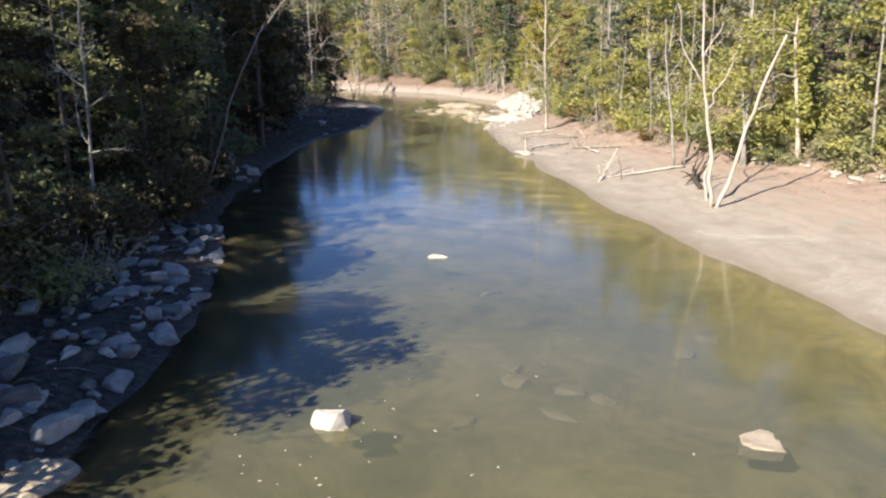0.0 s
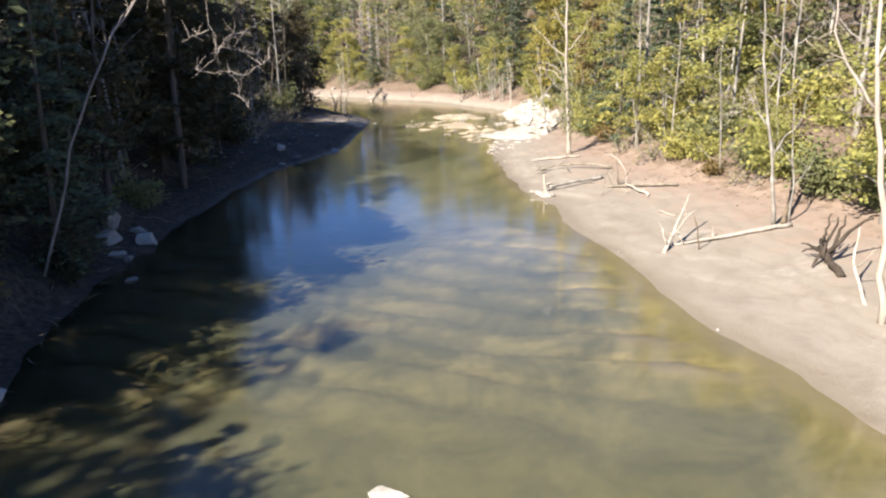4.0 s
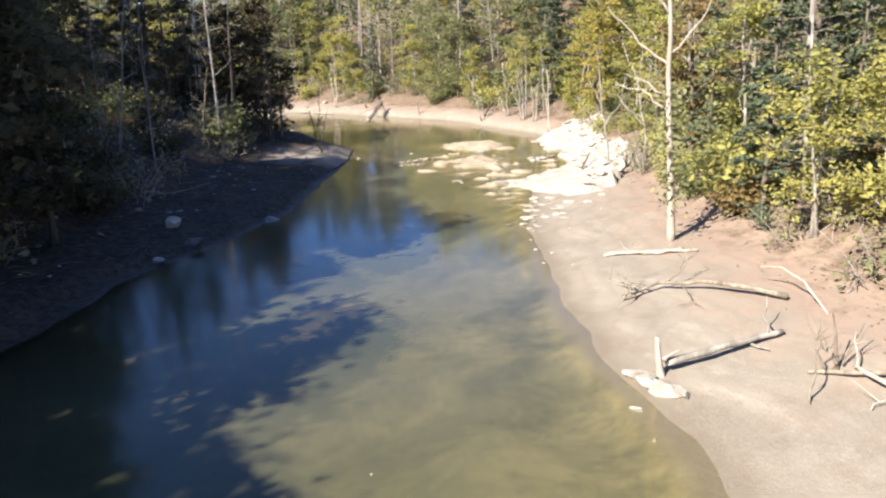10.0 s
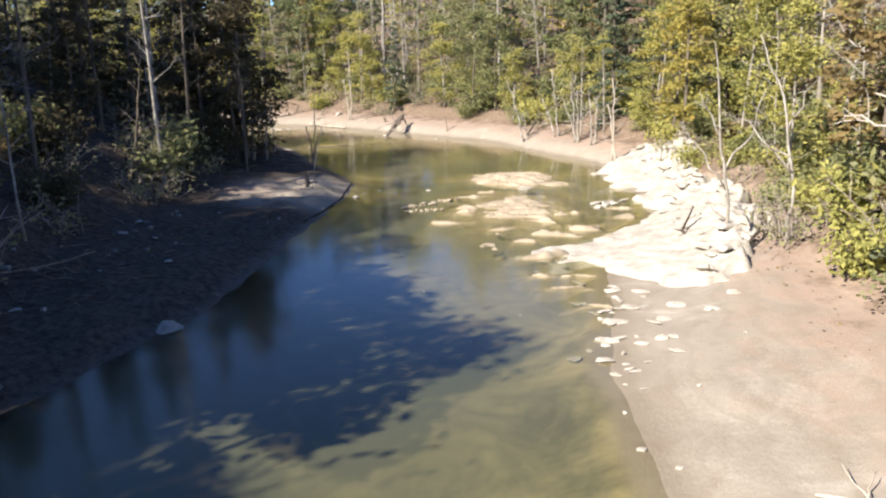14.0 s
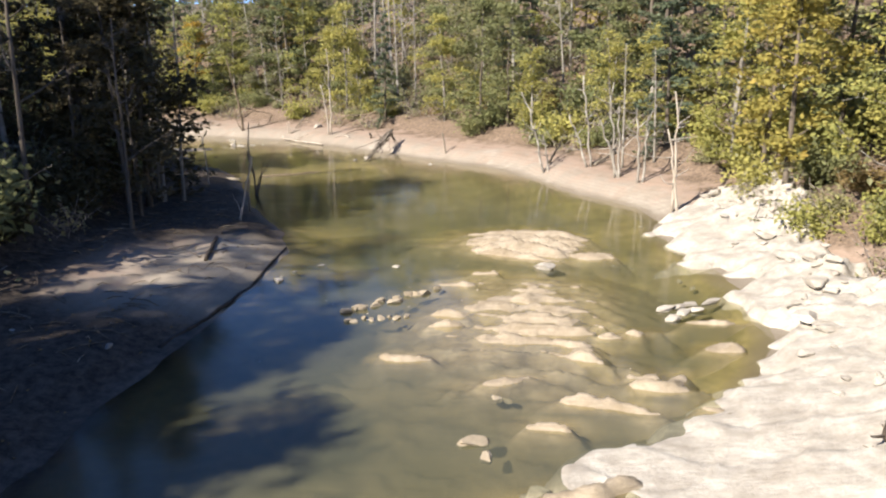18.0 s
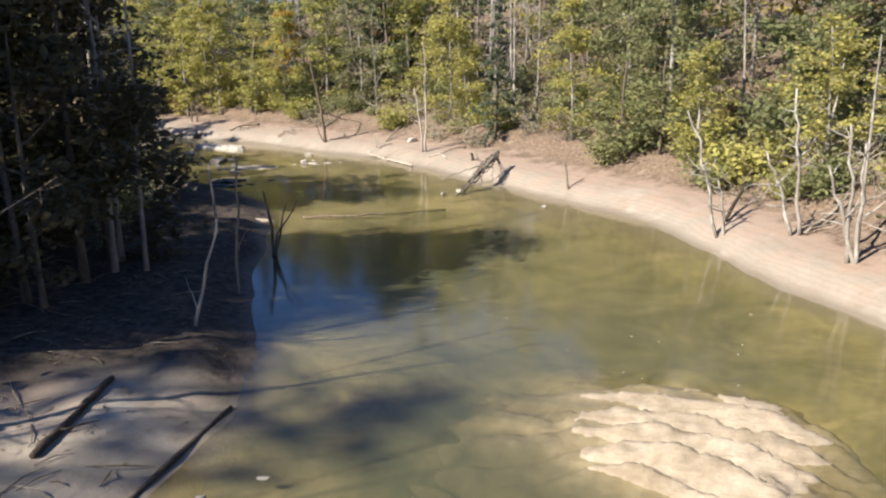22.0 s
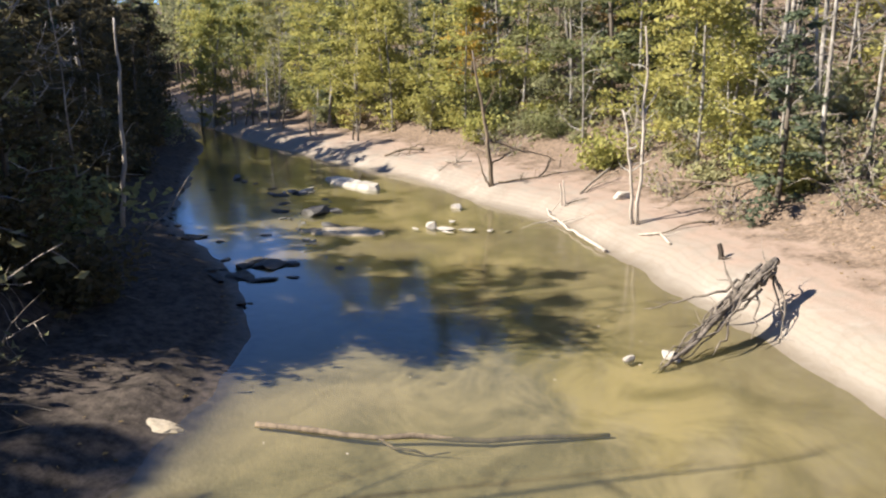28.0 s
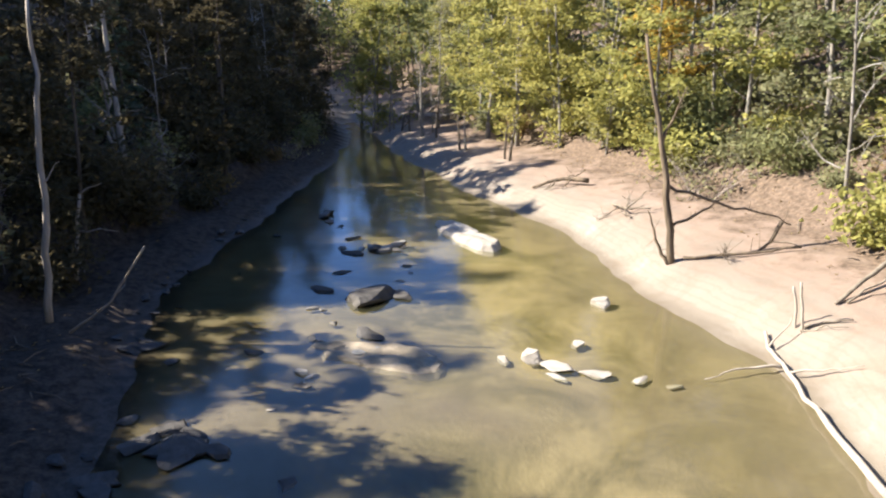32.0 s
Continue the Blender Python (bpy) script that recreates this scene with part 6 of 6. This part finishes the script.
for dx in (-0.12, 0.14):
    timber("stake", "thin weathered stake standing in the mud", [g3(-20.3 + dx, 127.4 - dx * 0.6, -0.2), g3(-20.35 + dx, 127.4 - dx * 0.6, 0.6), g3(-20.45 + dx, 127.4 - dx * 0.6, 1.15 + dx)], 0.035, 0.03, PALE_WOOD, [], 0.03, int(35 + dx * 10), "stakes on the mud bank", "stake")
timber("fallen_branch", "thin branches lying beside the stakes", [g3(-20.2, 127.4, 0.05), g3(-19.8, 127.7, 0.06), g3(-19.3, 128.0, 0.06)], 0.035, 0.02, GREY_WOOD, [[g3(-20.2, 127.3, 0.05), g3(-19.2, 127.6, 0.06)]], 0.03, 36, DL)
timber("fallen_log", "long bleached log along the waterline", [g3(-21.0, 127.1, 0.15), g3(-20.6, 126.6, 0.1), (-19.6, 125.75, 0.14), (-17.7, 124.0, 0.12), (-15.7, 122.3, 0.10)], 0.035, 0.07, PALE_WOOD, [[g3(-20.6, 126.6, 0.1), g3(-20.4, 127.2, 0.5)], [(-19.8, 125.9, 0.12), (-20.3, 125.3, 0.1), (-20.7, 124.2, 0.0)], [(-19.5, 125.7, 0.15), g3(-18.9, 126.0, 0.15), g3(-18.1, 126.1, 0.08)]], 0.04, 37, DL)
timber("brush_pile", "low tangle of dead branches on the mud", [g3(-32.3, 134.0, 0.1), g3(-31.0, 133.3, 0.3), g3(-30.0, 133.6, 0.2)], 0.05, 0.04, GREY_WOOD, [[g3(-31.6, 133.6, 0.2), g3(-31.9, 132.6, 0.1)], [g3(-30.9, 133.3, 0.3), g3(-30.4, 134.2, 0.8)], [g3(-31.3, 133.4, 0.2), g3(-30.3, 132.8, 0.1)], [g3(-31.0, 133.3, 0.2), g3(-31.6, 134.4, 0.6)]], 0.04, 38, DL, "branches", twig=24)
timber("fallen_log", "dark rooted log lying on the bank", [g3(-38.4, 135.0, 0.1), g3(-37.2, 135.9, 0.3), g3(-35.8, 136.2, 0.25)], 0.06, 0.12, DARK_WOOD, [[g3(-37.4, 135.8, 0.3), g3(-37.2, 134.8, 0.1)], [g3(-36.6, 136.0, 0.3), g3(-36.6, 135.2, 0.1)], [g3(-37.0, 135.9, 0.3), g3(-36.4, 136.7, 0.6)]], 0.05, 39, DL, twig=20)
# long horizontal trunks on the far point
timber("fallen_log", "long pale trunk lying across the far point", [g3(-77.5, 150.0, 0.5), g3(-70.5, 150.5, 0.4), g3(-63.0, 150.0, 0.4)], 0.14, 0.10, PALE_WOOD, [[g3(-70, 150.4, 0.4), g3(-69.5, 149.5, 0.1)]], 0.08, 40, DL)
timber("fallen_log", "pale trunk propped on the far sandy point", [g3(-68.8, 148.6, 0.7), g3(-64.0, 148.4, 0.8)], 0.12, 0.10, PALE_WOOD, [[g3(-68, 148.6, 0.7), g3(-68, 148.6, -0.1)], [g3(-65, 148.4, 0.8), g3(-65, 148.4, -0.1)]], 0.10, 41, DL)
# dead snags of the shaded bank
SN = "dead snags of the shaded bank"
timber("snag", "thin bleached snag standing on the shaded bank", [g3(-11.1, 89.2, -0.2), (-10.8, 89.5, 1.8), (-10.45, 89.8, 3.5)], 0.06, 0.025, PALE_WOOD, [[g3(-11.0, 89.3, 0.4), g3(-11.5, 89.6, 1.3)]], 0.03, 50, SN, "snag")
timber("snag", "tall thin snag at the water's edge", [(-12.0, 93.0, -0.3), (-11.9, 93.1, 2.4), (-11.7, 93.1, 4.8)], 0.06, 0.025, GREY_WOOD, [[(-11.9, 93.1, 1.6), (-11.5, 93.2, 2.4)]], 0.03, 51, SN, "snag")
timber("snag", "pale snag standing in the shaded shallows", [(-16.9, 99.5, -0.3), (-17.0, 99.5, 1.6), (-17.1, 99.5, 3.4)], 0.06, 0.04, PALE_WOOD, [], 0.03, 52, SN, "snag")
timber("snag", "dark forked snag in the shallows", [(-13.4, 98.0, -0.3), (-13.5, 98.2, 1.2), (-13.9, 98.4, 2.6)], 0.07, 0.05, DARK_WOOD, [[(-13.3, 98.0, -0.2), (-13.0, 98.1, 1.4), (-12.8, 98.2, 2.2)], [(-13.4, 98.0, -0.2), (-13.2, 98.1, 1.0), (-12.4, 98.4, 2.3)]], 0.07, 53, SN, "snag")
timber("snag", "tall slim bleached snag by the shaded bank", [g3(-33.6, 112.6, -0.2), (-33.4, 112.9, 3.2), (-33.6, 113.2, 6.6), (-33.8, 113.4, 9.2)], 0.12, 0.04, PALE_WOOD, [[(-33.5, 113.0, 4.4), (-33.0, 113.4, 5.0)]], 0.03, 54, SN, "snag")
timber("snag", "bent pale snag with broken side branches", [g3(-37.6, 114.0, -0.2), (-37.5, 114.2, 1.8), (-37.4, 114.5, 3.4)], 0.08, 0.05, PALE_WOOD, [[(-37.4, 114.5, 3.4), (-36.4, 115.0, 3.8)], [(-37.5, 114.3, 2.2), (-35.9, 115.2, 2.3)], [(-37.5, 114.2, 1.2), (-36.8, 114.2, 0.9)]], 0.04, 55, SN, "snag")
timber("leaning_branch", "long leaning pale branch over the bank", [g3(-32.4, 112.9, 0.1), (-32.2, 114.0, 1.2), (-32.0, 115.0, 2.6)], 0.04, 0.03, GREY_WOOD, [[(-32.2, 114.0, 1.2), (-33.0, 114.6, 1.5)]], 0.03, 56, SN)
timber("snag", "tall twin bleached trunk at the shaded forest edge", [g3(-45.0, 117.6, -0.3), (-45.1, 117.7, 6.0), (-45.6, 117.8, 13.0)], 0.17, 0.06, PALE_WOOD, [[(-45.0, 117.7, 2.2), (-46.5, 117.6, 7.0), (-47.6, 117.6, 13.0)]], 0.10, 57, SN, "snag")
timber("fallen_log", "dark waterlogged log along the mud tip", [(-7.7, 85.6, 0.06), (-7.35, 81.0, 0.06), (-7.5, 77.6, 0.06), (-7.9, 74.2, 0.05)], 0.06, 0.08, SODDEN_WOOD, [], 0.04, 58, DL)
timber("fallen_log", "dark log lying on the shaded mud point", [g3(-9.7, 81.9, 0.06), g3(-10.1, 83.6, 0.08), g3(-10.6, 85.2, 0.06)], 0.09, 0.07, SODDEN_WOOD, [[g3(-9.9, 82.8, 0.1), g3(-9.4, 83.4, 0.1)]], 0.04, 59, DL)
timber("fallen_branch", "pale thin branches on the shaded bank", [g3(-15.6, 60.2, 0.1), g3(-14.2, 62.6, 0.3), g3(-13.0, 63.8, 0.5)], 0.04, 0.03, GREY_WOOD, [[g3(-14.6, 62.0, 0.25), g3(-13.0, 61.8, 0.1)], [g3(-14.2, 62.4, 0.3), g3(-12.6, 62.6, 0.1)]], 0.03, 60, SN, twig=10)
# Long dark tapered form at water level, with one side arm.
timber("sunken_log", "long dark tapered form lying low in the water", [(-15.6, 105.0, 0.0), (-13.1, 106.1, 0.0), (-10.7, 108.0, -0.06), (-9.4, 109.2, -0.12)], 0.07, 0.05, DARK_WOOD, [[(-13.1, 106.1, 0.0), (-11.6, 106.6, -0.05)]], 0.05, 61, DL)
# trunks among the trees of the shaded point
for k, (x, y, h) in enumerate(((-18.4, 69.2, 15), (-16.4, 77.3, 15), (-17.4, 76.2, 7), (-14.6, 85.6, 9), (-18.4, 88.2, 11), (-19.6, 92.0, 12), (-16.8, 82.0, 13), (-21.0, 80.0, 14), (-15.6, 88.4, 8), (-17.3, 93.8, 15), (-18.3, 94.7, 16), (-16.4, 92.4, 13), (-19.8, 96.2, 15), (-20.6, 86.5, 15))):
    t = bare_tree("bare_tree", h, 0.07 + 0.004 * h, 2.6, GREY_BARK if k == 1 or k > 8 else BARK, 500 + k, (random.Random(k).uniform(-0.6, 0.9), 0.3), 9, 0.35, 3)
    t.location = g3(x, y, -0.1)
    tagged(t, "slim leafless tree on the shaded point", "tree", FW)


def drift_litter(seed, count):
    """Small sticks washed up in lines along the shaded bank and the sunny bank top."""
    rng = np.random.RandomState(seed)
    sunny, shaded = Geo(), Geo()
    done = 0
    while done < count:
        g = sunny
        if rng.rand() < 0.55:
            g = shaded if rng.rand() < 0.8 else sunny
            y = rng.uniform(-8, 112)
            x = float(np.interp(y, [-8, 13, 25, 40, 55, 63, 82, 92, 100, 112], [-8.7, -10.8, -12.3, -12.8, -11.4, -10, -7.4, -12, -17, -27])) - rng.uniform(0.4, 8)
        else:
            x, y = rng.uniform(-60, 26), rng.uniform(5, 146)
            q = shore_distance(np.array([x]), np.array([y]))[0] / forest_edge(np.array([x]), np.array([y]))[()][0]
            if not (0.7 < q < 1.1) or not right_side(np.array([x]), np.array([y]))[0]:
                continue
        z = gz(x, y) + 0.03
        a, ln = rng.normal(0.3, 0.9), rng.uniform(0.15, 1.0) ** 1.4 * 1.4
        dx, dy = math.cos(a) * ln / 2, math.sin(a) * ln / 2
        g.tube([(x - dx, y - dy, gz(x - dx, y - dy) + 0.02), (x + rng.normal(0, 0.05), y + rng.normal(0, 0.05), z + 0.04), (x + dx, y + dy, gz(x + dx, y + dy) + 0.02)], [0.012, 0.02, 0.008], 4, cap=False)
        done += 1
    tagged(new("drift_litter", sunny.mesh("drift_litter", GREY_WOOD)), "scattered small sticks washed up along the banks", "driftwood", kind="stuff")
    # Shaded-bank sticks get darker wood, so the colour carries the shade.
    tagged(new("drift_litter", shaded.mesh("drift_litter", DARK_WOOD)), "sticks strewn over the shaded bank, coloured dark as shade", "driftwood", kind="stuff")


drift_litter(14, 1100)
# white leafless tree that hangs over the shaded water
timber("overhanging_tree", "white leafless tree hanging out over the shaded water", [g3(-14.2, 21.4, -0.3), (-12.6, 21.7, 5.5), (-10.6, 22.0, 9.6), (-8.8, 22.2, 11.6), (-7.6, 22.3, 12.2)], 0.06, 0.018, TWIG,
       [[(-8.4, 22.2, 11.8), (-7.3, 22.2, 10.6), (-7.1, 22.2, 9.0), (-7.15, 22.2, 8.6), (-7.65, 22.2, 8.25), (-7.9, 22.2, 8.25)], [(-7.1, 22.2, 8.7), (-6.8, 22.25, 9.2), (-6.5, 22.3, 9.45), (-5.85, 22.3, 9.5)], [(-7.9, 22.2, 8.25), (-7.35, 22.2, 8.1), (-6.77, 22.25, 8.15), (-6.44, 22.3, 7.7), (-6.4, 22.2, 7.3), (-5.95, 22.0, 6.8)],
        [(-6.77, 22.25, 8.15), (-6.2, 22.3, 8.0), (-5.5, 22.4, 8.4), (-5.2, 22.4, 8.6)], [(-7.3, 22.2, 9.6), (-7.9, 22.4, 9.4), (-8.4, 22.5, 9.2)], [(-7.0, 22.2, 9.0), (-6.5, 22.5, 8.9), (-5.6, 22.6, 8.7)], [(-10.6, 22.0, 9.6), (-10.0, 22.6, 10.6), (-9.4, 23.0, 11.0)]], 0.021, 74, FW, "tree", twig=90)
for k, (x, y, h) in enumerate(((-69.5, 146.0, 4.2), (-66.2, 145.2, 2.2), (-65.2, 145.4, 2.4), (-60.4, 143.4, 6.5), (-58.2, 143.2, 3.6), (-51.8, 140.6, 2.6), (-50.8, 140.4, 2.4), (-45.2, 139.0, 2.2), (-44.4, 138.7, 2.8))):
    t = bare_tree("bare_sapling", h, 0.07 + 0.01 * h, 0.5 * h ** 0.7, BARK if k % 3 else GREY_BARK, 530 + k, (0.2 * math.sin(k * 2), 0.2), 7, 0.3, 4)
    t.location = g3(x, y, -0.1)
    tagged(t, "thin leafless sapling on the far sandy point", "tree", "saplings on the far point")


# vine-covered tree at the edge of the sunny woods
vine = timber("vine_tree", "dead trunk thickly wrapped in bright yellow-green vine", [g3(22.6, 24.0, -0.3), (22.3, 24.2, 5.0), (21.8, 24.5, 10.6), (21.7, 24.6, 13.0)], 0.16, 0.05, PALE_WOOD, [[(21.9, 24.4, 9.4), (20.6, 24.4, 9.8), (19.4, 24.3, 9.7)], [(22.0, 24.4, 8.8), (23.2, 24.2, 10.4)], [(22.1, 24.3, 7.0), (20.9, 24.2, 7.1), (20.2, 24.2, 6.6)]], 0.05, 17, DT, "tree", twig=10)
tt = rv.uniform(0, 1, 1500)
gvine = Geo()
gvine.leaves(np.column_stack([-0.95 * tt + rv.normal(0, 0.38, 1500) * (0.6 + 0.4 * np.sin(tt * 17)), 0.5 * tt + rv.normal(0, 0.38, 1500), 2.2 + 10.2 * tt]), 0.17, rv, 0.3)
part("vine", gvine.mesh("vine", LEAF_LIME), vine, "bright yellow-green climbing vine leaves")
# pale stones where the sunny mud meets the woods
WS = "pale stones along the foot of the sunny woods"
rw = random.Random(21)
for k in range(34):
    t = rw.random()
    x, y = 21.2 + 3.0 * t + rw.gauss(0, 0.5), 27.4 - 9.6 * t + rw.gauss(0, 0.5)
    s = rw.choice((0.12, 0.16, 0.2, 0.28, 0.4))
    stone("pale_stone", x, y, (s * 1.4, s, s * 0.6), 800 + k, WHITE_ROCK, "pale stone at the foot of the wooded slope", WS, turn=rw.uniform(0, 360))
for k, (x, y, s) in enumerate(((-6.5, 81.0, 0.26), (-6.3, 82.3, 0.14), (-6.6, 81.6, 0.12), (-2.4, 83.2, 0.2), (-5.5, 83.2, 0.15))):
    stone("pale_stone", x, y, (s * 1.2, s, s * 0.7), 840 + k, WHITE_ROCK, "small white stone in the shallows", WS, z=-0.06, turn=k * 50)


def floating_flecks(seed):
    """Dry leaves and foam flecks that float here and there."""
    rng = np.random.RandomState(seed)
    g = Geo()
    for cx, cy, wide, count in ((-1.5, -7.5, 3.5, 46), (0.5, 92.3, 2.5, 14), (-3.0, 79.0, 3.0, 22), (0.0, 62.0, 4.0, 16), (0.0, 30.0, 6.0, 18), (-14.0, 112.0, 5.0, 18)):
        p = np.column_stack([cx + rng.normal(0, wide, count), cy + rng.normal(0, wide * 0.7, count), np.full(count, 0.012)])
        p = p[shore_distance(p[:, 0], p[:, 1]) < -1.5]
        g.leaves(p, 0.05, rng, 0.97)
    tagged(new("floating_flecks", g.mesh("floating_flecks", PALE_WOOD)), "pale leaf flecks floating on the still water", "leaves", kind="stuff")


floating_flecks(31)


def dead_leaf_litter(seed, count):
    """Fallen leaves and bark scraps on the shaded bank and the upper mud."""
    rng = np.random.RandomState(seed)
    x, y = rng.uniform(-60, 28, count * 12), rng.uniform(-12, 146, count * 12)
    d, e, rt = shore_distance(x, y), forest_edge(x, y), right_side(x, y)
    ok = np.where(rt, (d / e > 0.62) & (d < e + 3), (d > 0.3) & (d < e + 2)) & (rng.rand(len(x)) < np.where(rt, 0.5 + 0.5 * wave(x, y, 0.8, 41), 0.12 + 0.3 * wave(x * 0.4, y, 1.2, 42)))
    x, y = x[ok][:count], y[ok][:count]
    g = Geo()
    g.leaves([(a, b, gz(a, b) + 0.03) for a, b in zip(x, y)], 0.06, rng, 0.85)
    tagged(new("leaf_litter", g.mesh("leaf_litter", LEAF_RUST)), "brown fallen leaves scattered over the banks", "leaves", kind="stuff")


dead_leaf_litter(32, 6500)


DQ = "dark rubble along the shaded shallows"
rq = random.Random(77)
for k in range(46):
    t = rq.random()
    x, y = -22 - 26 * t + rq.gauss(0, 1.0), 109.5 + 13.5 * t + rq.gauss(0, 1.2)
    if shore_distance(np.array([x]), np.array([y]))[0] < 0.8:
        s = rq.choice((0.12, 0.16, 0.2, 0.26, 0.34))
        stone("dark_stone", x, y, (s * rq.uniform(1.0, 2.0), s * 0.8, s * 0.45), 900 + k, WET_ROCK, "small dark wet stone in the shaded shallows", DQ, turn=rq.uniform(-30, 30), sink=0.2)
